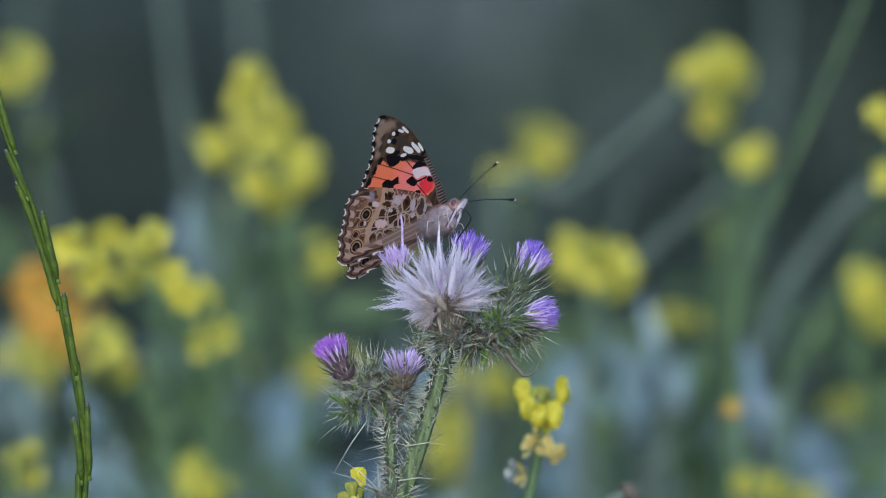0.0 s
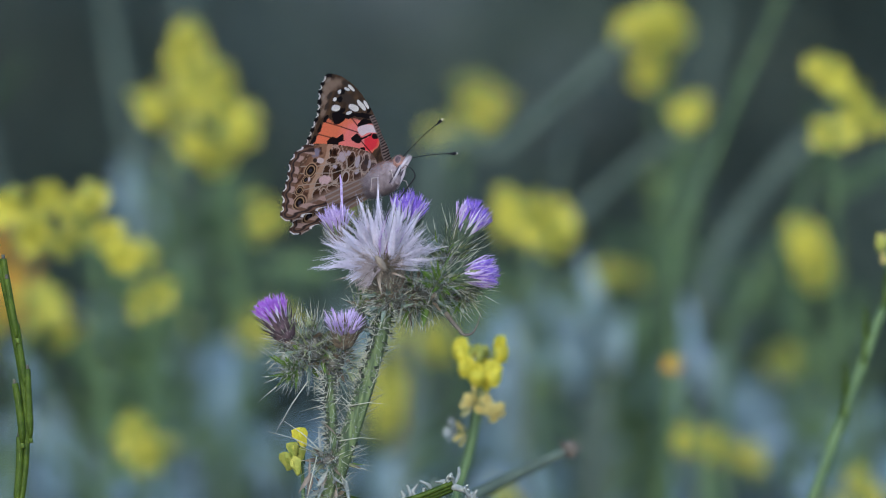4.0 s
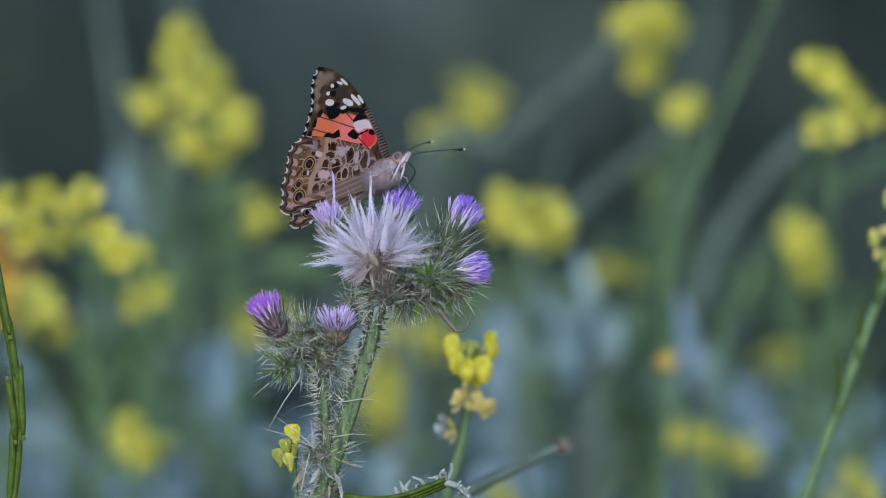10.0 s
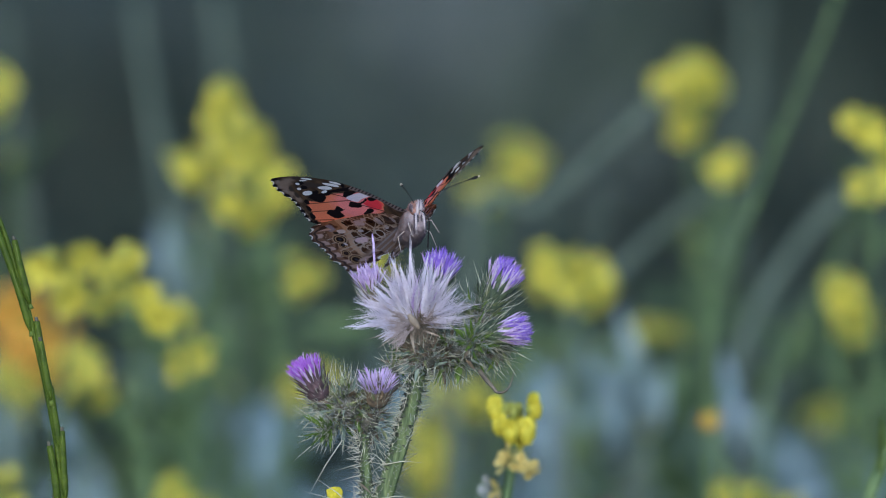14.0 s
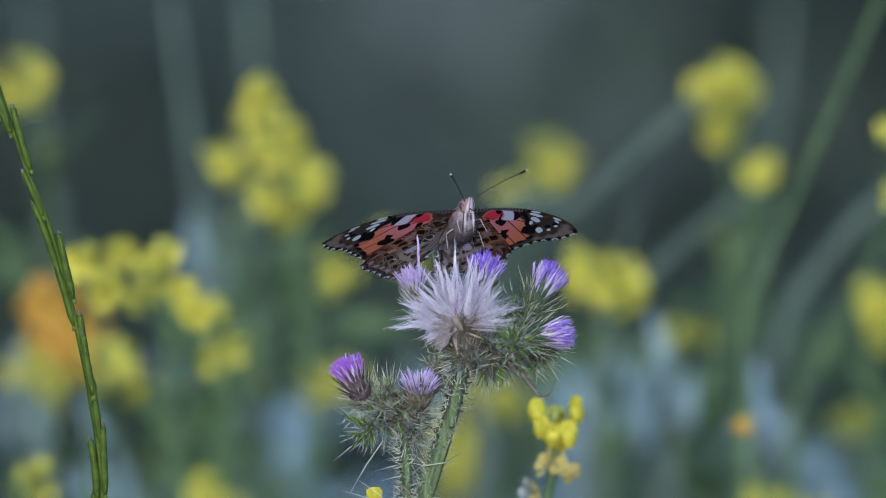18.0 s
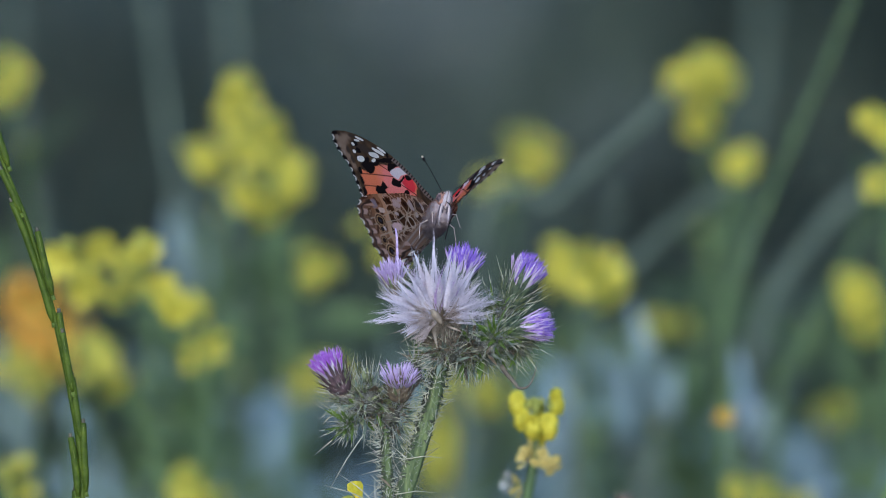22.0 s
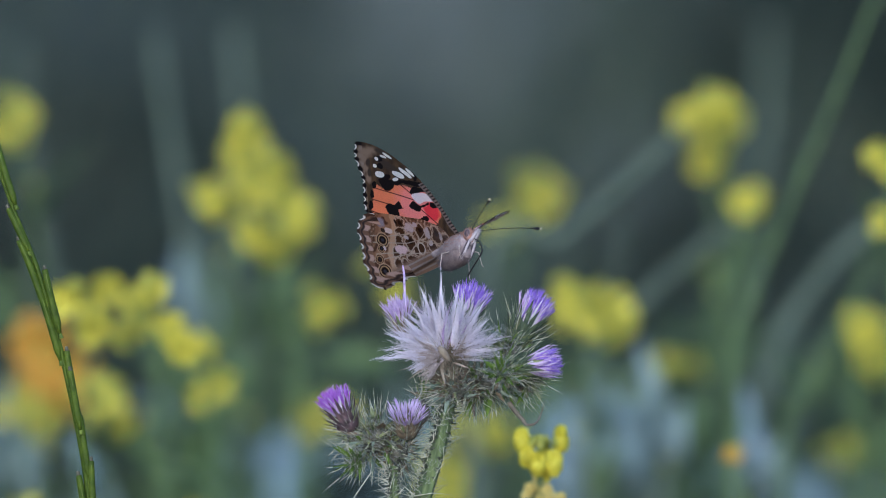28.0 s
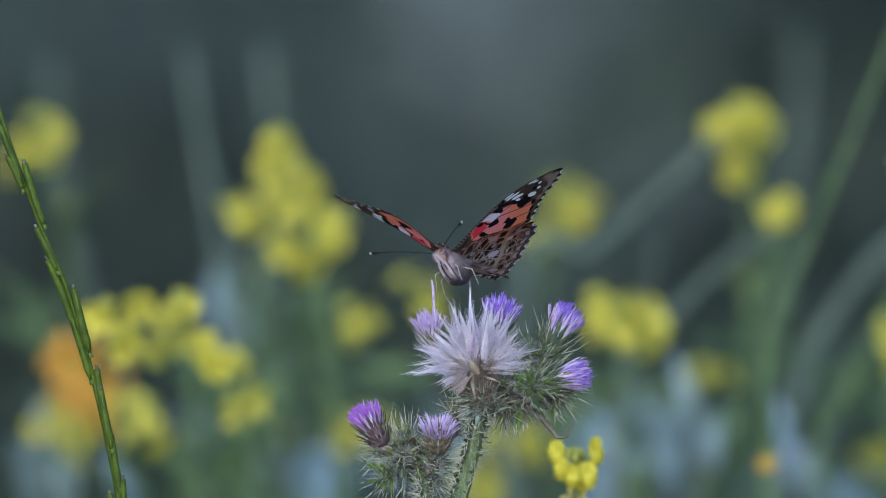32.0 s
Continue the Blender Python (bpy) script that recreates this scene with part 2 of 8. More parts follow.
def part(name, geo, mat, parent, label="", smooth=True):
    """One mesh object under a thing or a part."""
    me = geo.mesh(name, smooth) if isinstance(geo, Geo) else geo
    me.materials.append(mat)
    ob = new(name, me)
    ob.parent = parent
    if label:
        tagged(ob, label)
    return ob


def pieces(name, geos, mat, parent, label=""):
    """Separate alike pieces, each a mesh of its own."""
    for g in geos:
        part(name, g, mat, parent, label)


def stuff(name, geo, mat, parent, label=""):
    """Countless fine bits of one part, joined."""
    return tagged(part(name, geo, mat, parent, label), kind="stuff")


def one(method, *a, **k):
    """A Geo with one shape in it."""
    g = Geo()
    method(g, *a, **k)
    return g


def thing(name, label, category, place=(0, 0, 0), group=""):
    ob = new(name)
    ob.empty_display_size = 0.01
    ob.location = place
    return tagged(ob, label, category, group)


def spline(pts, n):
    """A smooth line through pts with n steps between each two."""
    pts = [Vector(p) for p in pts]
    out = []
    for i in range(len(pts) - 1):
        a, b, c, d = pts[max(i - 1, 0)], pts[i], pts[i + 1], pts[min(i + 2, len(pts) - 1)]
        for k in range(n):
            t = k / n
            out.append(0.5 * (2 * b + (c - a) * t + (2 * a - 5 * b + 4 * c - d) * t * t + (3 * b - a - 3 * c + d) * t ** 3))
    out.append(pts[-1])
    return out


def rv(s=1.0, rng=random):
    return Vector((rng.gauss(0, s), rng.gauss(0, s), rng.gauss(0, s)))


def fan(axis, spread, rng):
    """A direction within about spread radians of axis."""
    a = Vector(axis).normalized()
    s = a.orthogonal().normalized()
    o = a.cross(s)
    th, ph = spread * math.sqrt(rng.random()), rng.random() * 2 * math.pi
    return (a * math.cos(th) + (s * math.cos(ph) + o * math.sin(ph)) * math.sin(th)).normalized()


# ---- ground and far shrubs ----
def bank(x, y):
    """The meadow rises to a grassy bank some metres behind the flowers."""
    t = min(1, max(0, (y - 2.6) / 6.5))
    return 3.2 * t * t * (3 - 2 * t) * (1 + 0.12 * noise.noise(Vector((x * 0.5, y * 0.5, 4.4))))


def ground():
    n = 110
    geo = Geo()
    ticks = [math.copysign(abs(2 * i / n - 1) ** 6 * 2500 + abs(2 * i / n - 1) * 12, 2 * i / n - 1) for i in range(n + 1)]
    for j in range(n + 1):
        for i in range(n + 1):
            x, y = ticks[i], ticks[j]
            far = min(1, max(0, math.hypot(x, y) - 1.5) / 6)
            z = -0.002 + 0.02 * noise.noise(Vector((x * 1.3, y * 1.3, 0.3))) * (0.2 + far) + far * 0.15 * noise.noise(Vector((x * 0.2, y * 0.2, 1.7)))
            geo.v.append(Vector((x, y, z - 0.012 + bank(x, y))))
    for j in range(n):
        for i in range(n):
            a = j * (n + 1) + i
            geo.f.append((a, a + 1, a + n + 2, a + n + 1))
    me = geo.mesh("ground")
    me.materials.append(EARTH)
    tagged(new("ground", me), "dark earth with patches of low green growth", "ground", kind="structure")


def grass():
    rng = random.Random(5)
    geo = Geo()
    for k in range(34000):
        if k % 2:
            x, y = rng.gauss(0, 1.4), 0.8 + abs(rng.gauss(0, 4.2))
        elif k % 8 == 0:
            x, y = rng.gauss(0, 0.9), rng.gauss(-0.6, 0.8)
        else:
            x, y = rng.gauss(0, 3.4), rng.gauss(1.0, 4.0)
        h = rng.uniform(0.05, 0.16) * (1 if y < 3 else 1.6)
        geo.blade((x, y, bank(x, y) - 0.04), (rng.gauss(0, 0.04), rng.gauss(0, 0.04), h), rng.uniform(0.002, 0.005) * (1 if k % 2 else 1.8), (rng.gauss(0, 1), rng.gauss(0, 1), 0.1), rng.uniform(-0.3, 0.3), 3)
    me = geo.mesh("grass")
    me.materials.append(GRASS)
    tagged(new("grass", me), "short uneven green grass in shade", "grass", kind="stuff")


def shrub_leaves():
    """One rounded shrub of small leaf clumps, 1.5 m high; copied along the hedge."""
    rng = random.Random(11)
    root = thing("shrub", "dense dark green shrub with small leaves in shade", "shrub", group="shrubs behind the meadow")
    wood, crown = Geo(), Geo()
    for k in range(9):
        d = fan((0, 0, 1), 0.9, rng)
        wood.tube(spline([(0, 0, -0.05), d * 0.5 + Vector((0, 0, 0.1)), d * 1.25 + Vector((0, 0, 0.25))], 3), [0.03 - 0.0035 * i for i in range(7)], 5)
    for k in range(5200):
        d = fan((0, 0, 1), 2.0, rng)
        lump = 0.8 + 0.35 * noise.noise(d * 2.2 + Vector((3, 1, 5)))
        r = (0.55 + 0.5 * rng.random() ** 0.5) * lump
        p = Vector((d.x * r * 0.95, d.y * r * 0.8, 0.62 + d.z * r * 0.85))
        if p.z < 0.02:
            continue
        crown.blade(p, (d + rv(0.6, rng)).normalized() * rng.uniform(0.05, 0.11), rng.uniform(0.014, 0.03), rv(1, rng), rng.uniform(-0.2, 0.2), 2)
    part("trunk", wood, WOOD, root)
    part("crown", crown, SHRUB, root)
    return root


ground()
grass()
first = shrub_leaves()
rng0 = random.Random(3)
first.location = (-1.15, 6.4, bank(-1.15, 6.4) - 0.05)
# the small copies are added to darken patches of the bank
for x, y, size in ((-0.16, 3.86, 0.09), (-0.18, 3.80, 0.11), (-0.22, 3.84, 0.11), (0.19, 3.64, 0.07), (0.18, 3.62, 0.06), (-0.20, 3.78, 0.11), (-0.24, 3.68, 0.10), (-0.16, 3.68, 0.10), (0.21, 3.52, 0.10), (-0.09, 3.74, 0.09), (0.18, 3.72, 0.10), (0.26, 3.96, 0.12), (0.04, 3.56, 0.09), (-0.03, 3.64, 0.09), (0.55, 7.00, 0.80), (1.50, 6.20, 0.90), (2.60, 7.40, 1.20), (-2.60, 7.20, 1.20), (1.10, 9.30, 1.20), (-1.90, 9.20, 1.30)):
    other = copy_thing(first, pose(x, y, bank(x, y) - 0.02, 0, 0, rng0.uniform(0, 360)))
    other.scale = [size] * 3

def tussock(x, y, size, seed):
    """A tuft of pale grass on the bank."""
    rng = random.Random(seed)
    root = thing("grass_tussock", "tuft of pale grass on the bank", "grass", (x, y, bank(x, y) - 0.03), "grass tussocks on the bank")
    for k in range(60):
        d = fan((0, -0.5, 1), 0.9, rng) * size * rng.uniform(0.5, 1.1)
        part("blade", one(Geo.blade, rv(size * 0.22, rng) * 0.6, d, rng.uniform(0.008, 0.014), rv(1, rng), rng.uniform(-0.4, 0.2), 3), TUSSOCK, root)


# pale tufts added to lighten a few patches of the bank
for k, (x, y, size) in enumerate(((0.018, 4.040, 0.12), (0.037, 4.100, 0.11), (0.015, 4.110, 0.08), (0.002, 4.160, 0.09), (-0.038, 4.080, 0.06), (0.066, 4.140, 0.07), (0.132, 3.900, 0.07))):
    tussock(x, y, size, 500 + k)

# ---- the thistle ----
thistle = thing("thistle", "spiny green thistle with purple flower heads and one white seed head", "thistle", (0.0, 0.0, 0.0))


def flower_head(base, direction, length, width, florets, bracts, seed, count=150, label="", flare=0.55, pale_bracts=0, pale=0.3, brush_share=0.50):
    """An urn of overlapping bracts with a brush of florets. length: the whole head; width: the brush's; pale: the share of bleached florets; brush_share: the brush's part of the length."""
    rng = random.Random(seed)
    base, axis = Vector(base), Vector(direction).normalized()
    turn = axis.to_track_quat("Z", "Y").to_matrix()
    urn = Geo()
    hu = length * 0.52
    urn.ball(base + axis * hu * 0.42, (width * 0.32, width * 0.32, hu * 0.58), 12, 8, 0.06, turn)
    head = part("flower_head", urn, bracts, thistle, label)
    for k in range(54):
        t = (k + 0.5) / 54
        a = k * 2.39996
        out = turn @ Vector((math.cos(a), math.sin(a), 0))
        r = width * 0.32 * math.sin(math.pi * (0.12 + 0.62 * t))
        p = base + axis * (hu * (0.02 + 0.75 * t)) + out * r
        d = (axis * (0.55 + 0.75 * t) + out * (0.75 - 0.55 * t)).normalized() * (length * (0.24 + 0.16 * t)) * rng.uniform(0.8, 1.2)
        part("bract", one(Geo.blade, p, d, width * 0.050, axis * 0.3 - out, -rng.uniform(0.0, 0.22), 4, 0.3, 0.25), bracts if rng.random() < 0.75 else LEAF_GREY, head)
    tips = Geo()
    for k in range(32):
        a = k * 2.39996 + 1
        out = turn @ Vector((math.cos(a), math.sin(a), 0))
        p = base + axis * hu * rng.uniform(0.15, 0.85) + out * width * 0.27
        tips.spike(p, (axis * rng.uniform(0.6, 1.5) + out * rng.uniform(0.3, 0.9)).normalized() * length * rng.uniform(0.18, 0.40), 0.00009)
    for k in range(7):
        a = rng.random() * 2 * math.pi
        out = turn @ Vector((math.cos(a), math.sin(a), 0))
        p = base + axis * hu * rng.uniform(0.0, 0.6) + out * width * 0.26
        e = (axis * rng.uniform(0.5, 1.1) + out * rng.uniform(0.3, 0.8)).normalized() * length * rng.uniform(0.35, 0.6)
        tips.tube([p, p + e * 0.5 + out * length * 0.05, p + e - out * length * rng.uniform(-0.08, 0.08)], [0.00013, 0.00009, 0.00001], 4, False)
    stuff("spine_tip", tips, SPINE, head)
    wool = Geo()
    for k in range(160):
        d = fan(axis * -0.2 + Vector((0, -0.5, 0)), 2.4, rng)
        p = base + axis * hu * rng.uniform(0, 0.8) + d * width * 0.28
        e = p + rv(0.0011, rng)
        wool.tube([p, p.lerp(e, 0.5) + rv(0.0004, rng), e], 0.000028, 3, False)
    stuff("cobweb", wool, WOOL, head)
    deep, light = Geo(), Geo()
    for k in range(count):
        t = math.sqrt(rng.random())
        brush = light if rng.random() < pale * (0.3 + 1.1 * t * t) else deep
        a = rng.random() * 2 * math.pi
        out = turn @ Vector((math.cos(a), math.sin(a), 0))
        p = base + axis * hu * 0.72 + out * (width * 0.24 * t)
        d = axis + out * (flare * t) + rv(0.13, rng)
        ln = length * brush_share * rng.uniform(0.70, 1.10) * (1.08 - 0.30 * t * t)
        tip = p + d.normalized() * ln
        brush.tube([p, p.lerp(tip, 0.6) + rv(0.00008, rng), tip], [0.00009, 0.00014, 0.00020], 4, False)
        for j in range(3):
            brush.spike(tip, (d.normalized() + rv(0.40, rng)) * 0.0008, 0.00009)
    stuff("floret_brush", deep, florets, head)
    stuff("bleached_brush", light, FLORET_PALE, head)
    for k in range(pale_bracts):
        a = 2 * math.pi * k / pale_bracts + rng.uniform(-0.2, 0.2)
        out = turn @ Vector((math.cos(a), math.sin(a), 0))
        p = base + axis * hu * 0.68 + out * width * 0.25
        d = (axis * 0.9 + out * rng.uniform(flare * 0.7, flare * 1.5)).normalized() * length * rng.uniform(0.30, 0.52)
        part("inner_bract", one(Geo.blade, p, d, width * 0.040, axis - out, rng.uniform(-0.1, 0.1), 3, 0.3, 0.2), FLORET_PALE if k % 3 else PAPPUS, head)
    return head


# purple heads: base, towards, length, width, florets, bracts
flower_head((-0.0223, 0.0000, 0.3903), (-0.46, -0.18, 0.87), 0.0120, 0.0096, FLORET_PINK, BRACT_MAROON, 21, 230, "open purple thistle head on the lower branch", 0.34, 22, 0.14, 0.43)
flower_head((-0.0091, -0.0040, 0.3886), (0.02, -0.40, 0.9), 0.0098, 0.0092, FLORET_PALE, BRACT_TAWNY, 22, 46, "small pale lilac thistle head with tawny bracts", 0.75, 40, 0.5)
flower_head((0.0041, 0.0030, 0.4122), (0.26, -0.15, 0.95), 0.0128, 0.0088, FLORET, BRACT, 23, 170, "open violet thistle head beside the seed head", 0.36, 26, 0.35)
flower_head((-0.0094, 0.0030, 0.4111), (-0.22, -0.1, 0.97), 0.0105, 0.0074, FLORET_PALE, BRACT_TAWNY, 24, 90, "pale half-withered thistle head under the butterfly", 0.42, 30, 0.6)
flower_head((0.0161, 0.0030, 0.4096), (0.50, -0.1, 0.86), 0.0148, 0.0108, FLORET, BRACT, 25, 210, "half-open violet thistle head pointing up", 0.16, 34, 0.55, 0.46)
flower_head((0.0148, -0.0040, 0.4041), (0.95, -0.35, 0.16), 0.0140, 0.0098, FLORET, BRACT, 26, 190, "violet thistle head leaning sideways", 0.20, 36, 0.55, 0.46)

# the white seed head: silky plumes that burst from a dry, felted cup
def seed_head():
    rng = random.Random(31)
    base = Vector((-0.0001, -0.0040, 0.4078))
    cup = Geo()
    cup.ball(base + Vector((0.0006, 0.0018, -0.0040)), (0.0040, 0.0034, 0.0050), 14, 10, 0.14)
    head = part("seed_head", cup, FELT, thistle, "withered seed head bursting with white silky down")

    down, lilac = Geo(), Geo()

    def plume(turn, ahead, length, width, hair, hairs):
        """A silky blade of hairs that cling together to a point. turn: degrees from the horizontal, ahead: lean towards the viewer."""
        d = Vector((math.cos(radians(turn)), -ahead, math.sin(radians(turn))))
        d.normalize()
        s = d.cross(Vector((0, 1, 0))).normalized()
        root = base + Vector((d.x * 0.0032, d.y * 0.0018, d.z * 0.0020 - 0.0006)) + rv(0.0008, rng)
        bend = s * rng.uniform(-0.10, 0.10) * length
        if width > 0.00044:
            part("silky_plume", one(Geo.blade, root + Vector((0, 0.0002, 0)), d * length * 0.97, width * 0.85, Vector((0, -1, 0.2)), rng.uniform(-0.06, 0.06), 6, 0.3, 0.3), PAPPUS, head)
        for k in range(hairs):
            o = s * rng.gauss(0, width * 0.75) + Vector((0, rng.gauss(-0.0002, width * 0.3), 0))
            mid = root + d * length * rng.uniform(0.4, 0.6) + o + bend
            tip = root + d * length * rng.uniform(0.72, 1.06) + o * rng.uniform(-0.3, 1.9) - bend * 0.5
            hair.tube([root + o * 0.4, mid, tip], [0.00006, 0.00005, 0.000016], 3, False)

    for turn, ahead, length, width in (
            (184, 0.12, 0.0143, 0.00046), (178, 0.3, 0.0105, 0.00040), (171, 0.15, 0.0125, 0.00040), (163, 0.4, 0.0128, 0.00055), (155, 0.2, 0.0122, 0.00045),
            (147, 0.5, 0.0118, 0.00050), (138, 0.3, 0.0108, 0.00045), (125, 0.35, 0.0146, 0.00075), (111, 0.2, 0.0170, 0.00065), (103, 0.45, 0.0150, 0.00085),
            (97, 0.6, 0.0120, 0.00105), (92, 0.25, 0.0150, 0.00060), (86, 0.15, 0.0170, 0.00050), (78, 0.3, 0.0158, 0.00055), (70, 0.5, 0.0132, 0.00060),
            (59, 0.25, 0.0128, 0.00070), (68, 0.40, 0.0146, 0.00095), (76, 0.20, 0.0164, 0.00080), (83, 0.5, 0.0138, 0.0010), (52, 0.35, 0.0118, 0.00080), (107, 0.55, 0.0142, 0.00105), (133, 0.45, 0.0128, 0.00085), (159, 0.3, 0.0120, 0.00080), (168, 0.5, 0.0108, 0.00080), (43, 0.35, 0.0118, 0.00070), (116, 0.7, 0.0095, 0.00080), (150, 0.8, 0.0090, 0.00070), (82, 0.8, 0.0090, 0.00080), (130, 0.1, 0.0125, 0.00040)):
        plume(turn + rng.uniform(-3, 3), ahead, length, width, down, 13)
    for k in range(30):
        plume(rng.uniform(112, 188), rng.uniform(0.0, 0.9), rng.uniform(0.0062, 0.0116), rng.uniform(0.00025, 0.00043), down, 11)
    for k in range(24):
        plume(rng.uniform(58, 122), rng.uniform(0.0, 0.8), rng.uniform(0.0095, 0.0145), rng.uniform(0.0002, 0.00033), down if k % 3 else lilac, 8)
    for k in range(34):
        plume(rng.uniform(-6, 60), rng.uniform(0.0, 0.6), rng.uniform(0.0075, 0.0128), rng.uniform(0.0003, 0.00043), down, 8)
    for k in range(16):
        plume(rng.uniform(182, 216), rng.uniform(0.1, 1.0), rng.uniform(0.0040, 0.0085), rng.uniform(0.00025, 0.0004), down, 9)
    stained = Geo()
    for k in range(58):
        plume(rng.uniform(140, 232), rng.uniform(0.5, 1.3), rng.uniform(0.0034, 0.0078), rng.uniform(0.00025, 0.00042), stained, 8)
    for k in range(12):
        plume(rng.uniform(-20, 60), rng.uniform(0.5, 1.2), rng.uniform(0.003, 0.006), rng.uniform(0.00025, 0.0004), stained, 7)
    stuff("stained_down", stained, PAPPUS_TAWNY, head, "pinkish tawny lower down")
    stuff("silky_down", down, PAPPUS, head, "white silky seed down")
    stuff("lilac_down", lilac, FLORET_PALE, head)
    # tawny heart and the dry bracts that hang below
    heart = Geo()
    for k in range(150):
        d = Vector((rng.uniform(-0.2, 1.0), -0.6, rng.uniform(-0.5, 0.9)))
        p = base + Vector((0.0014, -0.0022, 0.0006)) + rv(0.0008, rng)
        heart.spike(p, d.normalized() * rng.uniform(0.001, 0.0032) + rv(0.0006, rng), rng.uniform(0.00005, 0.00012))
    stuff("tawny_heart", heart, BRACT_TAWNY, head)
    for turn, length, width in ((210, 0.0092, 0.00024), (228, 0.0052, 0.00036), (243, 0.0070, 0.00042), (266, 0.0048, 0.00036), (281, 0.0066, 0.00042), (342, 0.0050, 0.00028), (195, 0.0108, 0.00018)):
        d = Vector((math.cos(radians(turn)), rng.uniform(-0.6, -0.1), math.sin(radians(turn)))).normalized()
        part("dry_bract", one(Geo.blade, base + Vector((-0.0008 + d.x * 0.0025, -0.002, -0.0022)) + rv(0.0004, rng), d * length * 0.85, width, (0, -1, 0.3), rng.uniform(-0.3, 0.1), 5, 0.4, 0.25), CHAFF, head)
    skirt = Geo()
    for k in range(260):
        a = radians(rng.uniform(110, 300)) if k % 3 else radians(rng.uniform(-40, 110))
        d = Vector((math.cos(a), -rng.uniform(0.2, 1.0), math.sin(a))).normalized()
        p = base + Vector((d.x * 0.003, -0.001, d.z * 0.0014)) + rv(0.0006, rng)
        skirt.spike(p, d * rng.uniform(0.0022, 0.0052), rng.uniform(0.00006, 0.00012))
    stuff("tawny_down", skirt, CHAFF, head, "tawny foot of the seed down")
    chaff, straw = Geo(), Geo()
    for k in range(1100):
        d = fan((0.1, -0.8, -0.3), 1.6, rng)
        p = base + Vector((0.0006 + d.x * 0.0040, 0.0018 + d.y * 0.0034, -0.0040 + d.z * 0.0050))
        (chaff if k % 2 else straw).spike(p, (d + rv(0.6, rng)).normalized() * rng.uniform(0.0006, 0.0022), rng.uniform(0.00006, 0.00014))
    stuff("straw_chaff", straw, CHAFF, head)
    stuff("dry_chaff", chaff, BRACT_TAWNY, head, "brown bristly chaff")
    part("seed", one(Geo.ball, (-0.0004, -0.0105, 0.4078), (0.00085, 0.0008, 0.0021), 12, 10, 0.06, Euler((0.1, -0.6, 0)).to_matrix()), SEED, head, "oval buff seed")


seed_head()


main_line = spline([(0.0021, 0.0000, 0.3984), (0.0004, 0.0000, 0.3940), (-0.0016, 0.0000, 0.3871), (-0.0042, 0.0000, 0.3788), (-0.0081, 0.0000, 0.3670), (-0.0123, 0.0000, 0.3553), (-0.0169, 0.0000, 0.3416), (-0.022, 0.004, 0.30), (-0.026, 0.01, 0.2), (-0.028, 0.012, 0.1), (-0.028, 0.012, -0.03)], 8)
side_line = spline([(-0.0126, -0.0010, 0.3816), (-0.0123, -0.0010, 0.3744), (-0.0118, -0.0010, 0.3665), (-0.0110, 0.0000, 0.3593)], 8)
for pts, r0, r1 in ((main_line, 0.0013, 0.0025), (side_line, 0.0011, 0.0013)):
    geo = Geo()
    n, seg = len(pts), 42
    for i, p in enumerate(pts):
        r = r0 + (r1 - r0) * min(1, i / (n * 0.55))
        d = (pts[min(i + 1, n - 1)] - pts[max(i - 1, 0)]).normalized()
        s = (Vector((1, 0, 0)) - d * d.x).normalized()
        o = d.cross(s)
        for k in range(seg):
            a = 2 * math.pi * k / seg
            rr = r * (1 + 0.07 * math.cos(7 * a + 0.05 * i) + 0.03 * math.cos(3 * a - 0.09 * i))
            geo.v.append(p + (s * math.cos(a) + o * math.sin(a)) * rr)
    for i in range(n - 1):
        for k in range(seg):
            a, b = i * seg + k, i * seg + (k + 1) % seg
            geo.f.append((a, b, b + seg, a + seg))
    part("stem" if r1 > 0.002 else "side_stem", geo, STEM, thistle, "ribbed green stem")


def stem_armour(pts, radius, seed, reach):
    """The stem's ragged wings, with long spines, and the woolly hairs between."""
    rng = random.Random(seed)
    wings, spines, wool = Geo(), Geo(), Geo()
    for i in range(len(pts) - 1):
        p, d = pts[i], (pts[i + 1] - pts[i])
        if p.z < 0.30:
            continue
        f = d.normalized()
        for a0 in (0.15, 2.6, 3.2, 3.9, 5.4):
            out = (Vector((math.cos(a0), math.sin(a0), 0)))
            out = (out - f * out.dot(f)).normalized()
            for k in range(2):
                if rng.random() < (0.6 if a0 in (0.15, 5.4) else 0.2):
                    continue
                q = p + d * rng.random() + out * radius * 0.85
                w = rng.uniform(0.0005, 0.0014)
                wings.blade(q - f * 0.001, (out * w + f * rng.uniform(-0.001, 0.001)), rng.uniform(0.0006, 0.0011), f, 0.1, 3, 0.2, 0.3)
                for j in range(1):
                    v = (out + rv(0.55, rng) - f * rng.uniform(-0.2, 0.8)).normalized()
                    spines.spike(q + out * w * 0.5, v * rng.uniform(0.0014, reach) * rng.choice((0.5, 0.8, 1.0, 1.2)), rng.uniform(0.00010, 0.00018))
        for k in range(10):
            a0 = rng.random() * 2 * math.pi
            out = Vector((math.cos(a0), math.sin(a0), 0))
            q = p + d * rng.random() + out * radius
            e = q + out * rng.uniform(0.0003, 0.0014) + rv(0.0008, rng)
            wool.tube([q, q.lerp(e, 0.5) + rv(0.0004, rng), e], 0.000035, 3, False)
    stuff("stem_wing", wings, STEM_WING, thistle, "ragged wing along the stem")
    stuff("stem_armour", spines, SPINE, thistle, "long pale straw spines along the stem")
    stuff("stem_wool", wool, WOOL, thistle, "cobwebby grey hairs")


stem_armour(main_line[3:58], 0.0019, 41, 0.0060)
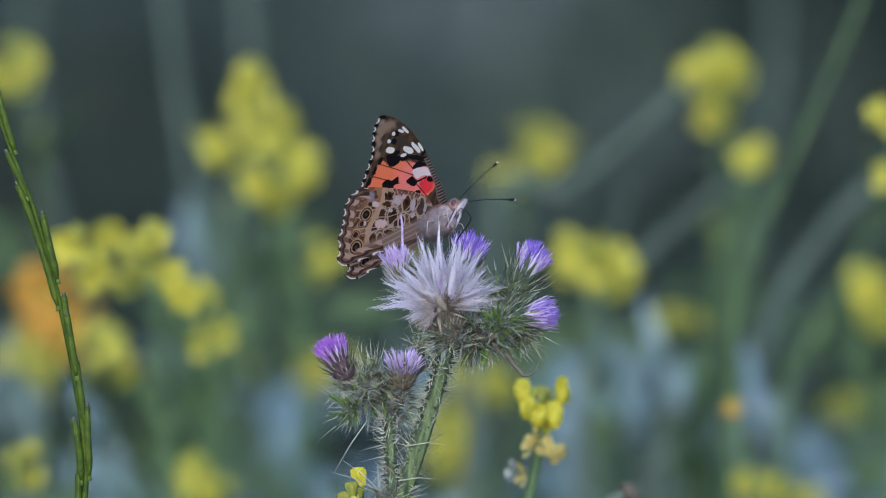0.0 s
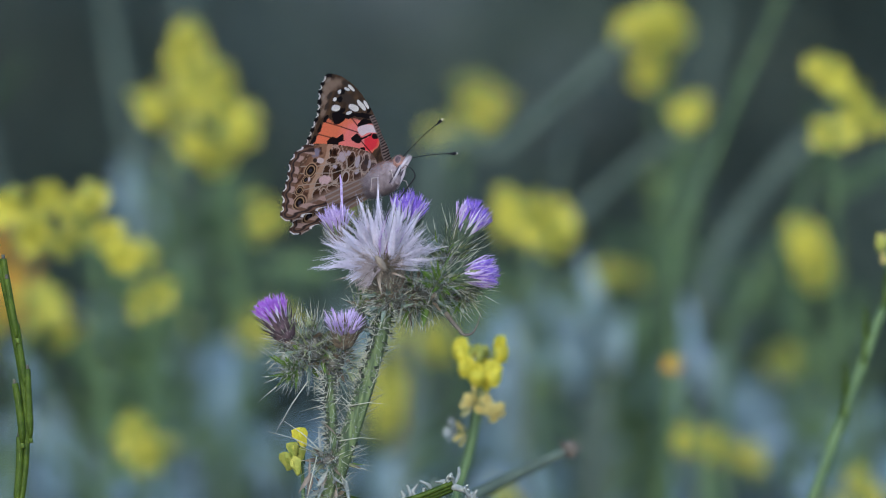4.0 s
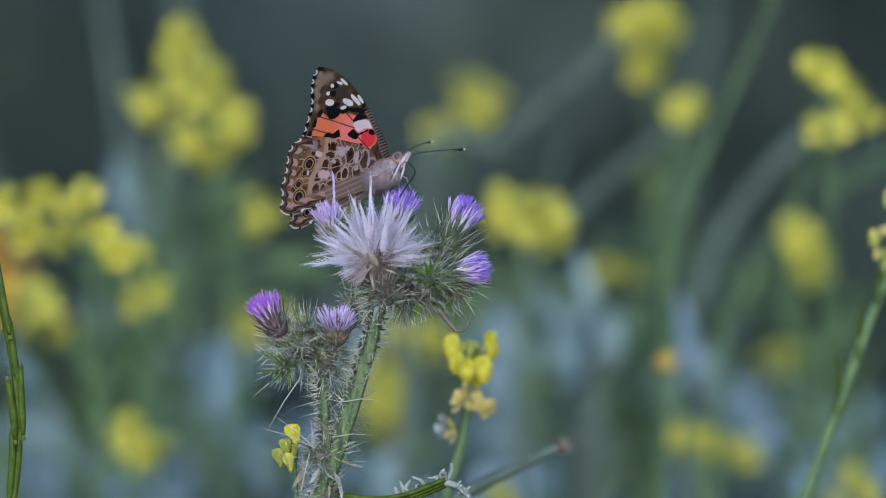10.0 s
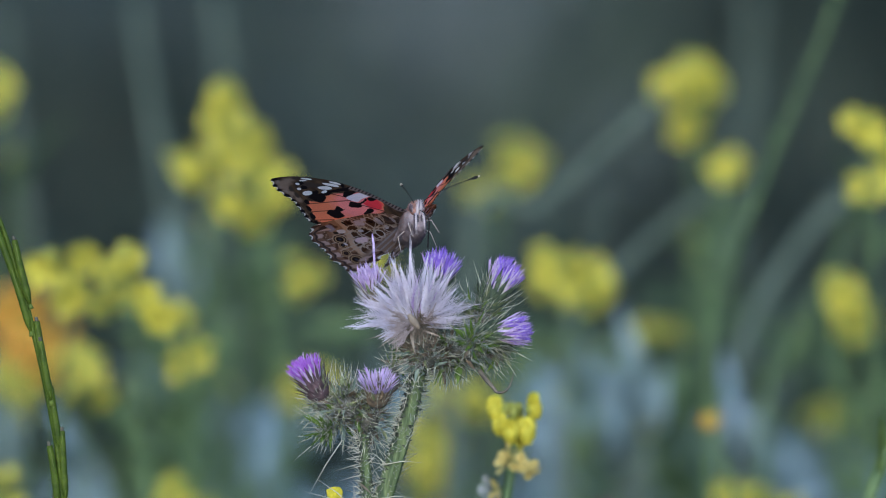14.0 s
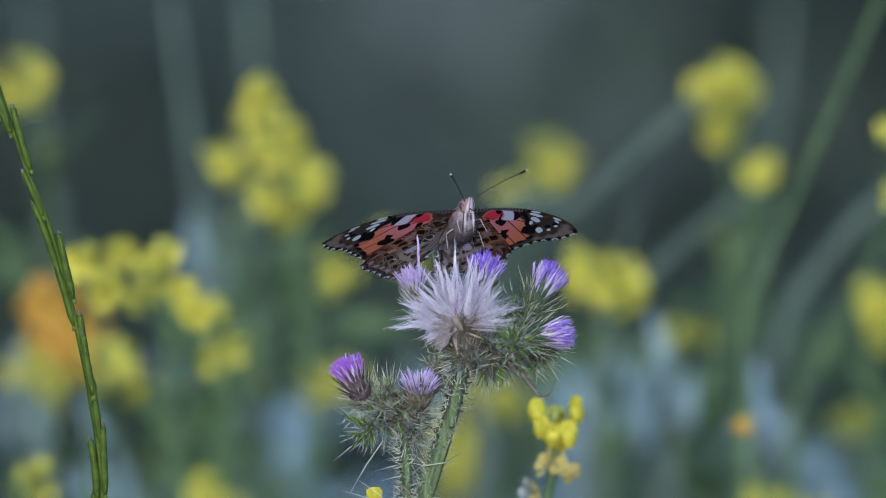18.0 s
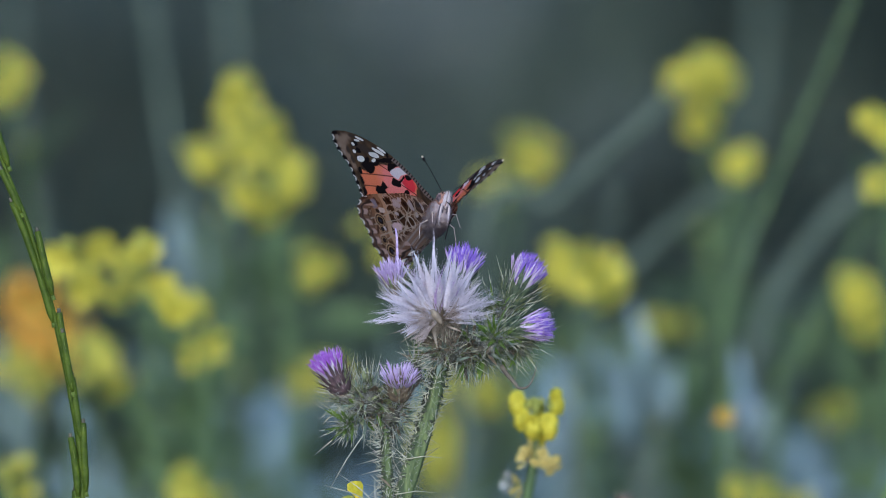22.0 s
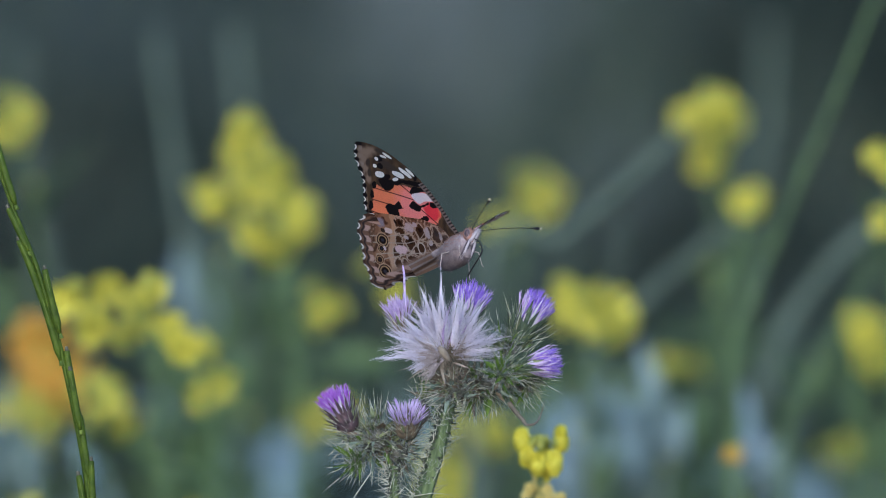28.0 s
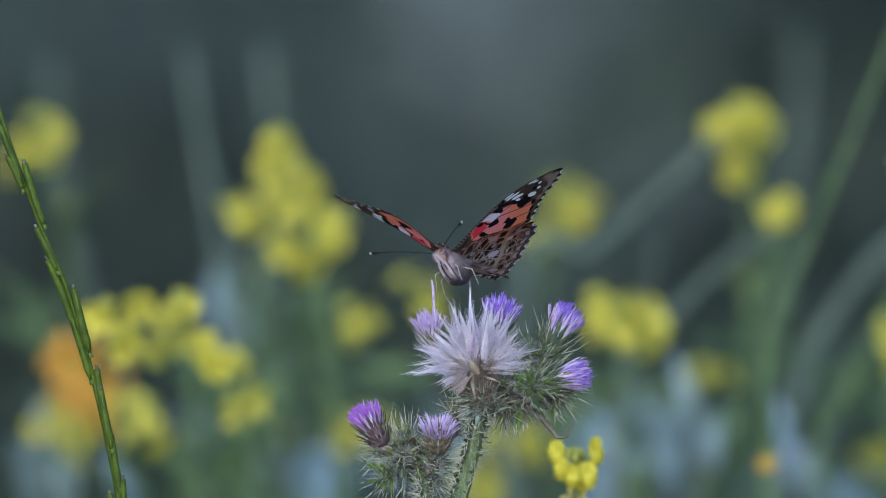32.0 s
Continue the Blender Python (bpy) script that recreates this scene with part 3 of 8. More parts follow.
stem_armour(side_line, 0.0012, 42, 0.0052)


def spiny_tuft(centre, radii, axis, spread, count, seed, reach, name, bright=0.3, lean=(0, -0.3, 0), tawny=0.14):
    """A crowded tuft of spine-tipped leaves round a felted core, with cobweb between."""
    rng = random.Random(seed)
    c = Vector(centre)
    core = Geo()
    core.ball(c, [r * 0.42 for r in radii], 16, 12, 0.35)
    body = part(name, core, FELT, thistle)
    spines, wool, scraps, dead = Geo(), Geo(), Geo(), Geo()
    for k in range(int(count * 0.78)):
        d = fan(axis, spread, rng)
        p = c + Vector((d.x * radii[0], d.y * radii[1], d.z * radii[2])) * rng.uniform(0.32, 0.75)
        v = (d + Vector(lean) + rv(0.30, rng)).normalized() * rng.uniform(0.35, 1.05) * reach
        r = rng.random()
        mat = LEAF_SPINY if r < bright else BRACT_TAWNY if r > 1 - tawny else LEAF_BLUE if r > 0.72 - tawny else LEAF_GREY
        bend = rng.uniform(-0.35, 0.3)
        up = rv(1, rng) + Vector((0, -1, 0.4))
        part("leaf", one(Geo.blade, p, v, rng.uniform(0.00032, 0.00068), up, bend, 5, 0.38, 0.26), mat, body)
        # the leaf's curved spine goes on from its tip
        f = v.normalized()
        side = f.cross(up).normalized().cross(f) * bend * v.length
        tip = p + v * 0.9 + side * 0.8
        out = f * rng.uniform(0.0012, 0.0036) * (1.6 if rng.random() < 0.25 else 1)
        spines.tube([tip, tip + out * 0.5 + side * 0.25, tip + out + side * 0.8], [rng.uniform(0.00009, 0.00014), 0.00007, 0.00001], 4, False)
        if rng.random() < 0.25:
            spines.spike(p + v * rng.uniform(0.2, 0.7), (f + rv(0.8, rng)).normalized() * rng.uniform(0.001, 0.0028), 0.00007)
        for j in range(4):
            e = p + v * rng.random() + rv(0.0014, rng)
            wool.tube([p, p.lerp(e, 0.5) + rv(0.0006, rng), e], 0.000028, 3, False)
        for j in range(4):
            q = c + Vector((d.x * radii[0], d.y * radii[1], d.z * radii[2])) * rng.uniform(0.42, 0.66) + rv(0.0008, rng)
            (scraps if j % 2 else dead).blade(q, (d + rv(0.9, rng)).normalized() * rng.uniform(0.0008, 0.0022), rng.uniform(0.00012, 0.0003), rv(1, rng), 0.2, 2)
    stuff("spine_tip", spines, SPINE, body)
    stuff("cobweb", wool, WOOL, body)
    stuff("young_scrap", scraps, LEAF_GREY, body)
    stuff("dead_scrap", dead, FELT, body)
    return body


spiny_tuft((0.0086, 0.0020, 0.4007), (0.0125, 0.007, 0.0062), (0.25, -0.5, -0.25), 2.2, 210, 51, 0.0062, "leaf_tuft")
spiny_tuft((0.0128, -0.0070, 0.4024), (0.003, 0.003, 0.003), (0.4, -0.8, 0.35), 1.3, 52, 52, 0.0066, "leaf_tuft", 0.7, tawny=0.03)
spiny_tuft((0.0159, 0.0020, 0.4070), (0.006, 0.004, 0.0068), (0.3, -0.3, 0.5), 2.2, 90, 53, 0.0065, "leaf_tuft")
spiny_tuft((0.0025, -0.0020, 0.3990), (0.0062, 0.005, 0.0045), (0.1, -0.6, -0.5), 2.0, 100, 54, 0.005, "leaf_tuft", 0.05, tawny=0.5)
spiny_tuft((0.0191, -0.0010, 0.4013), (0.0035, 0.004, 0.0035), (0.8, -0.5, -0.4), 1.6, 36, 61, 0.0050, "leaf_tuft", 0.25)
spiny_tuft((-0.0169, 0.0010, 0.3874), (0.0082, 0.006, 0.0078), (-0.2, -0.5, 0.1), 2.4, 170, 55, 0.0050, "leaf_tuft", 0.12, tawny=0.2)
spiny_tuft((-0.0204, -0.0050, 0.3829), (0.003, 0.003, 0.003), (-0.8, -0.6, 0.0), 1.3, 45, 56, 0.0055, "leaf_tuft", 0.9, tawny=0.03)
spiny_tuft((-0.0113, 0.0010, 0.3845), (0.0055, 0.005, 0.0065), (0.3, -0.5, 0.0), 2.4, 70, 57, 0.0042, "leaf_tuft", 0.08, tawny=0.4)
spiny_tuft((-0.0220, 0.0020, 0.3881), (0.003, 0.003, 0.004), (-0.3, -0.3, 0.2), 2.2, 40, 58, 0.0045, "leaf_tuft", 0.1, tawny=0.05)
spiny_tuft((-0.0051, 0.0030, 0.3938), (0.003, 0.004, 0.006), (0.0, -0.3, 0.6), 1.6, 40, 62, 0.0060, "leaf_tuft", 0.2)
spiny_tuft((-0.0123, -0.0010, 0.3619), (0.0048, 0.004, 0.0030), (-0.2, -0.6, 0.0), 2.4, 44, 59, 0.0050, "leaf_tuft", 0.05, tawny=0.5)
spiny_tuft((-0.0123, -0.0010, 0.3534), (0.0036, 0.003, 0.0070), (0.0, -0.6, -0.2), 2.4, 60, 60, 0.0036, "leaf_tuft", 0.02, tawny=0.7)


def long_spines():
    """The lower leaves' long straw spines and the withered tendril."""
    for a, b in (((-0.0175, -0.0040, 0.3804), (-0.0253, -0.0060, 0.3681)), ((-0.0188, -0.0040, 0.3817), (-0.0253, -0.0060, 0.3779)), ((-0.0188, -0.0040, 0.3824), (-0.0266, -0.0060, 0.3835)), ((-0.0146, -0.0040, 0.3641), (-0.0269, -0.0080, 0.3690)), ((-0.0142, -0.0040, 0.3638), (-0.0238, -0.0070, 0.3718)), ((-0.0084, -0.0020, 0.3744), (0.0014, -0.0040, 0.3748)), ((-0.0103, -0.0030, 0.3664), (-0.0005, -0.0040, 0.3667)), ((-0.0156, -0.0040, 0.3628), (-0.0188, -0.0080, 0.3487))):
        a, b = Vector(a), Vector(b)
        m = a.lerp(b, 0.5) + Vector((0, 0, 0.0006))
        part("long_spine", one(Geo.tube, [a, m, b], [0.00015, 0.00012, 0.00002], 5), SPINE, thistle, "long straw-coloured leaf spine")
    rng = random.Random(64)
    for k in range(18):
        p = Vector((-0.0136, -0.0030, 0.3581)) + Vector((rng.gauss(0, 0.0022), rng.uniform(-0.001, 0.001), rng.gauss(0, 0.0035)))
        d = Vector((rng.gauss(-0.2, 0.5), rng.uniform(-0.5, 0.1), rng.gauss(-0.5, 0.6))).normalized() * rng.uniform(0.003, 0.008)
        part("withered_leaf", one(Geo.blade, p, d, rng.uniform(0.0003, 0.0008), rv(1, rng) + Vector((0, -1, 0)), rng.uniform(-0.5, 0.5), 6, 0.5, 0.35), WITHERED if k % 3 else CHAFF, thistle, "withered grey leaf")
    t = Geo()
    t.tube(spline([(0.0146, -0.0010, 0.3958), (0.0160, -0.0020, 0.3938), (0.0177, -0.0030, 0.3919), (0.0186, -0.0030, 0.3908), (0.0206, -0.0030, 0.3911), (0.0219, -0.0020, 0.3932), (0.0228, -0.0010, 0.3962)], 5), [0.00062 - 0.000018 * i for i in range(31)], 6)
    part("tendril", t, DRY, thistle, "withered curling brown tendril")
    s = Geo()
    s.tube(spline([(-0.0094, -0.0030, 0.4235), (-0.0094, -0.0040, 0.4258), (-0.0097, -0.0040, 0.4281)], 3), [0.0003, 0.0003, 0.00028, 0.00028, 0.00026, 0.0002, 0.0001], 6)
    s.tube(spline([(-0.0089, -0.0030, 0.4163), (-0.0092, -0.0030, 0.4202), (-0.0094, -0.0030, 0.4239)], 3), [0.0001, 0.00012, 0.00015, 0.0002, 0.00025, 0.0003, 0.0003], 6)
    part("lone_floret", s, FLORET_PALE, thistle, "single upright violet floret")


long_spines()

# ---- the pod-bearing mustard stalk beside the thistle ----
def pod_stalk():
    """A stem with slim, faintly beaded pods pressed against it, each with a blunt dry tip."""
    root = thing("mustard_stalk", "dark green mustard stalk with slim pods pressed against it", "mustard stalk")
    rng = random.Random(71)
    line = spline([(-0.1102, 0.0040, 0.4738), (-0.1057, 0.0030, 0.4590), (-0.1017, 0.0020, 0.4475), (-0.0990, 0.0010, 0.4400), (-0.0950, 0.0005, 0.4300), (-0.0920, 0.0000, 0.4200), (-0.0894, 0.0000, 0.4100), (-0.0872, 0.0000, 0.4000), (-0.0853, 0.0000, 0.3900), (-0.0837, 0.0000, 0.3800), (-0.0829, 0.0000, 0.3700), (-0.0831, 0.0000, 0.3620), (-0.0845, 0.0000, 0.3520), (-0.0875, 0.0010, 0.3400), (-0.0895, 0.002, 0.30), (-0.0875, 0.006, 0.15), (-0.0855, 0.006, -0.03)], 6)
    stem = Geo()
    stem.tube(line, [0.00045 + 0.000005 * min(i, 70) for i in range(len(line))], 10)
    part("stem", stem, POD, root)

    def along(z):
        i = max(k for k in range(len(line) - 1) if line[k].z >= z or k == 0)
        return line[i].lerp(line[i + 1], (line[i].z - z) / (line[i].z - line[i + 1].z))

    # tip and foot of each pod
    PODS = [((-0.1087, -0.0004, 0.4663), (-0.1036, -0.0004, 0.4530)), ((-0.1084, -0.0004, 0.4589), (-0.1042, -0.0004, 0.4514)), ((-0.1029, -0.0004, 0.4572), (-0.0991, -0.0004, 0.4430)), ((-0.1005, -0.0016, 0.4422), (-0.0952, -0.0016, 0.4322)), ((-0.0990, -0.0004, 0.4348), (-0.0929, -0.0004, 0.4188)), ((-0.0926, -0.0004, 0.4280), (-0.0887, -0.0004, 0.4131)), ((-0.0934, -0.0004, 0.4212), (-0.0899, -0.0004, 0.4068)), ((-0.0878, -0.0004, 0.4091), (-0.0861, -0.0004, 0.3998)), ((-0.0878, -0.0016, 0.4045), (-0.0863, -0.0016, 0.3907)), ((-0.0853, -0.0016, 0.3940), (-0.0828, -0.0016, 0.3793)), ((-0.0823, -0.0004, 0.3835), (-0.0824, -0.0004, 0.3675)), ((-0.0857, -0.0004, 0.3802), (-0.0854, -0.0004, 0.3664)), ((-0.0847, -0.0016, 0.3678), (-0.0834, -0.0016, 0.3534)), ((-0.0873, -0.0004, 0.3648), (-0.0859, -0.0004, 0.3520))]
    for z in (0.351, 0.343, 0.335, 0.327, 0.318):
        q = min(line, key=lambda p: abs(p.z - z))
        PODS.append((q + Vector((rng.choice((-1, 1)) * 0.0012, -0.0008, 0)), q + Vector((0, -0.0004, -0.0135))))
    for tip, foot in PODS:
        tip, foot = Vector(tip), Vector(foot)
        n, off = 16, tip.x - along(tip.z).x
        off = math.copysign(min(0.0017, max(0.0011, abs(off))), off)
        ahead = -0.0003 if len(root.children) % 3 else -0.0010
        pts = []
        for j in range(n + 1):
            t = j / n
            z = foot.z + (tip.z - foot.z) * t
            # straighter than the stem, and pressed against it
            p = along(z).lerp(along(foot.z).lerp(along(tip.z), t), 0.7)
            pts.append(Vector((p.x + off * (0.55 + 0.45 * t * t), p.y + ahead, z)))
        prof = [0.00036 + 0.00056 * min(1, j / 2.5) * (1 - 0.30 * (j / n) ** 2) * (1 + 0.045 * math.sin(j * 1.9 + tip.z * 900)) for j in range(n + 1)]
        pod = part("pod", one(Geo.tube, pts, prof, 9), POD, root)
        # the seam, in a paler green that also paints the pod's highlight
        lit_seam = one(Geo.tube, [p + Vector((0.00012, -0.00072, 0)) for p in pts[1:-1]], 0.00012, 4)
        part("lit_seam", lit_seam, POD_SEAM, pod)
        d = (pts[-1] - pts[-2]).normalized()
        part("tip", one(Geo.tube, [pts[-1] - d * 0.0002, pts[-1] + d * 0.0004, pts[-1] + d * 0.0008, pts[-1] + d * 0.0010], [0.00052, 0.00040, 0.00046, 0.00036], 8), POD_TIP, pod, "dry blunt tip")
        part("pedicel", one(Geo.tube, [pts[0] + (pts[0] - pts[2]).normalized() * 0.0012, pts[0]], [0.00062, 0.00040], 7), POD_SEAM, pod)


pod_stalk()


# ---- mustard in flower ----
def flower(petals, middles, p, up, size, rng):
    """A four-petalled cross flower."""
    s = Vector(up).orthogonal().normalized()
    o = Vector(up).normalized().cross(s)
    a0 = rng.random() * 6
    for k in range(4):
        a = a0 + k * math.pi / 2 + rng.uniform(-0.2, 0.2)
        d = s * math.cos(a) + o * math.sin(a) + Vector(up).normalized() * rng.uniform(0.1, 0.5)
        petals.petal(p, d, up, size * rng.uniform(0.85, 1.1), size * 0.75)
    middles.ball(Vector(p) + Vector(up).normalized() * size * 0.25, (size * 0.16,) * 3, 6, 4)


def near_mustard():
    """The small half-faded mustard spike just behind the thistle. Its foot is the root's place, about which it sways."""
    foot = Vector((0.0125, 0.085, -0.02))
    root = thing("mustard_spike", "small yellow mustard spike with fading lower flowers", "mustard", foot)
    rng = random.Random(81)

    def at(p):
        return Vector(p) - foot

    stem = Geo()
    line = spline([at((0.0241, 0.0850, 0.3793)), at((0.0232, 0.0850, 0.3725)), at((0.0218, 0.0850, 0.3643)), at((0.0195, 0.0850, 0.3549)), at((0.0164, 0.0850, 0.3433)), at((0.012, 0.085, 0.30)), at((0.0125, 0.085, 0.15)), Vector((0, 0, 0))], 4)
    stem.tube(line, [0.0009 + 0.00003 * i for i in range(len(line))], 8)
    part("stem", stem, STALK, root)
    for k in range(26):
        d = fan((0, 0, 1), 1.5, rng)
        c = at((0.0241, 0.0850, 0.3812)) + Vector((d.x * 0.0042, d.y * 0.003, d.z * 0.002))
        part("bud", one(Geo.ball, c, (0.0009, 0.0009, 0.0015), 7, 5), BUD, root)
    for spot, w, h in (((0.0186, 0.0840, 0.3830), 0.0049, 0.0056), ((0.0282, 0.0840, 0.3830), 0.0047, 0.0062), ((0.0198, 0.0830, 0.3791), 0.0048, 0.0056), ((0.0222, 0.0800, 0.3775), 0.0052, 0.0054), ((0.0261, 0.0820, 0.3774), 0.0058, 0.0064), ((0.0239, 0.0860, 0.3754), 0.0056, 0.0056), ((0.0244, 0.0880, 0.3780), 0.0050, 0.0050)):
        g = Geo()
        c = at(spot)
        g.ball(c - Vector((0, 0, h * 0.08)), (w * 0.40, w * 0.40, h * 0.42), 10, 8, 0.15)
        for k in range(5):
            a = k * 1.257 + rng.random()
            g.petal(c + Vector((0.25 * w * math.cos(a), 0.25 * w * math.sin(a), -h * 0.5)), (0.12 * math.cos(a), 0.12 * math.sin(a), 1), (-math.cos(a), -math.sin(a), 0.1), h * rng.uniform(0.9, 1.05), w * 0.85)
        part("flower", g, PETAL, root, "closing yellow flower")
    for spot, s in (((0.0210, 0.0850, 0.3692), 0.0034), ((0.0252, 0.0830, 0.3683), 0.0040), ((0.0235, 0.0850, 0.3684), 0.0038), ((0.0224, 0.0850, 0.3717), 0.0032), ((0.0228, 0.0850, 0.3703), 0.0034), ((0.0274, 0.0850, 0.3671), 0.0032)):
        g = Geo()
        flower(g, g, at(spot), (rng.gauss(0, 0.6), -0.6, 0.5), s, rng)
        part("faded_flower", g, PETAL_FADED, root, "faded flower with limp petals")
    for spot, s in (((0.0174, 0.0850, 0.3635), 0.0036), ((0.0195, 0.0850, 0.3627), 0.0034)):
        g = Geo()
        flower(g, g, at(spot), (-0.7, -0.5, 0.2), s, rng)
        part("dry_flower", g, WITHERED if s > 0.0035 else PETAL_FADED, root, "withered whitish flower")
    twigs = Geo()
    for a, b in (((0.0235, 0.0850, 0.3738), (0.0198, 0.0850, 0.3809)), ((0.0235, 0.0850, 0.3738), (0.0286, 0.0850, 0.3809)), ((0.0225, 0.0850, 0.3684), (0.0259, 0.0850, 0.3688)), ((0.0216, 0.0850, 0.3641), (0.0182, 0.0850, 0.3635))):
        a, b = at(a), at(b)
        twigs.tube([a, a.lerp(b, 0.5) - Vector((0, 0, 0.0008)), b], 0.0004, 5)
    part("flower_stalk", twigs, STALK, root)
    return root


spike = near_mustard()


BLOSSOMS = {}


def blossom(mat, k):
    """One of four cross flowers of unit size, shared by the plants."""
    if (mat.name, k) not in BLOSSOMS:
        rng = random.Random(200 + k)
        g, c = Geo(), Geo()
        flower(g, c, (0, 0, 0), (0, 0, 1), 1.0, rng)
        n = len(g.f)
        off = len(g.v)
        g.v += c.v
        g.f += [tuple(i + off for i in f) for f in c.f]
        me = g.mesh("flower")
        me.materials.append(mat)
        me.materials.append(BUD)
        me.polygons.foreach_set("material_index", [0 if i < n else 1 for i in range(len(me.polygons))])
        BLOSSOMS[mat.name, k] = me
    return BLOSSOMS[mat.name, k]


def mustard_plant(name, label, foot, heads, seed, thick=0.0007, size=0.0050, petal=PETAL_FAR, density=1.0, group="mustard plants in the meadow"):
    """A branching mustard plant: foot on the ground, heads: (centre, radius) of the flower clusters."""
    rng = random.Random(seed)
    root = thing(name, label, "mustard", foot, group)
    foot = Vector(foot)
    heads = [(Vector(c) - foot, r) for c, r in heads]
    top = max(heads, key=lambda h: h[0].z)[0]
    stem = Geo()
    line = spline([Vector((0, 0, -0.02)), top * 0.35 + Vector((rng.uniform(-.03, .03), rng.uniform(-.02, .02), 0)), top * 0.8 + Vector((rng.uniform(-.014, .014), 0, 0.01)), top], 6)
    stem.tube(line, [thick * (1.5 - 0.055 * i) for i in range(len(line))], 7)
    part("stem", stem, STALK, root)
    for c, r in heads:
        if c is not top:
            near = min(line[4:], key=lambda q: (q - (c - Vector((0, 0, r * 3)))).length)
            b = Geo()
            b.tube(spline([near, near.lerp(c, 0.5) + Vector((0, 0, -0.15 * abs(c.x - near.x))), c], 4), [thick * 0.8 - thick * 0.05 * i for i in range(9)], 6)
            part("branch", b, STALK, root)
        twigs, buds = Geo(), Geo()
        spots = []
        # the cluster is ragged: a few lobes with gaps, and single flowers that stick out
        lobes = [Vector((rng.uniform(-1, 1), rng.uniform(-0.8, 0.8), rng.uniform(-0.75, 0.7))) * r * 0.82 for i in range(6)]
        for k in range(int(max(5, 23 * density * (r / 0.012) ** 1.2))):
            lobe = lobes[rng.randint(0, len(lobes) - 1)]
            d = fan((0, 0, 1), 2.6, rng)
            q = c + lobe + Vector((d.x, d.y, d.z)) * r * rng.uniform(0.1, 0.72)
            spots.append((q, d + Vector((0, -0.4, 0.3))))
            twigs.tube([c - Vector((0, 0, r * 0.6)), q], 0.0005, 4, False)
        twigs.tube([c - Vector((0, 0, r * 1.2)), c + Vector((0, 0, r * 0.7))], 0.0009, 5)
        for k in range(10):
            buds.ball(c + Vector((rng.gauss(0, r * 0.25), rng.gauss(0, r * 0.25), r * rng.uniform(0.3, 0.9))), (0.0012, 0.0012, 0.002), 6, 4)
        cluster = part("flower_head", twigs, STALK, root, "crowded flower cluster")
        stuff("bud_tuft", buds, BUD, cluster)
        for q, d in spots:
            ob = new("flower", blossom(petal, rng.randint(0, 3)))
            ob.parent = cluster
            ob.matrix_basis = Matrix.Translation(q) @ d.to_track_quat("Z", "Y").to_matrix().to_4x4() @ Matrix.Scale(size * rng.uniform(0.75, 1.15), 4)
    for k in range(3):
        g = Geo()
        p = line[3 + 2 * k]
        a = rng.random() * 6
        g.blade(p, (0.05 * math.cos(a), 0.05 * math.sin(a), 0.02), 0.009, (0, 0, 1), -0.3, 5)
        part("leaf", g, GREENLEAF, root)
    return root


def bud_stalk(pts):
    """A green stalk that bends outward, with whitish buds on short side twigs and small pods along it."""
    root = thing("bud_stalk", "green mustard stalk with whitish buds at its top", "mustard stalk")
    rng = random.Random(95)
    line = spline(pts, 6)
    part("stem", one(Geo.tube, line, [0.0009 + 0.00002 * i for i in range(len(line))], 8), STALK, root)
    for p in ((0.1226, 0.1280, 0.4051), (0.1234, 0.1280, 0.4016), (0.1257, 0.1280, 0.4154), (0.1265, 0.1280, 0.4092), (0.1221, 0.1280, 0.4069)):
        p = Vector(p)
        near = min(line, key=lambda v: (v - p - Vector((0, 0, -0.006))).length)
        part("twig", one(Geo.tube, [near, near.lerp(p, 0.6) + Vector((0, 0, -0.001)), p], [0.0005, 0.0004, 0.0004], 6), STALK, root)
        for k in range(5):
            part("bud", one(Geo.ball, p + rv(0.0009, rng), (0.0008, 0.0008, 0.0014), 7, 5), PETAL_FADED if k % 2 else BUD, root)
    for k in range(6):
        p = line[8 + 3 * k]
        s = 1 if k % 2 else -1
        part("pod", one(Geo.tube, [p, p + Vector((s * 0.001, -0.001, 0.003)), p + Vector((s * 0.0012, -0.001, 0.009))], [0.0004, 0.0007, 0.0004], 7), POD, root)


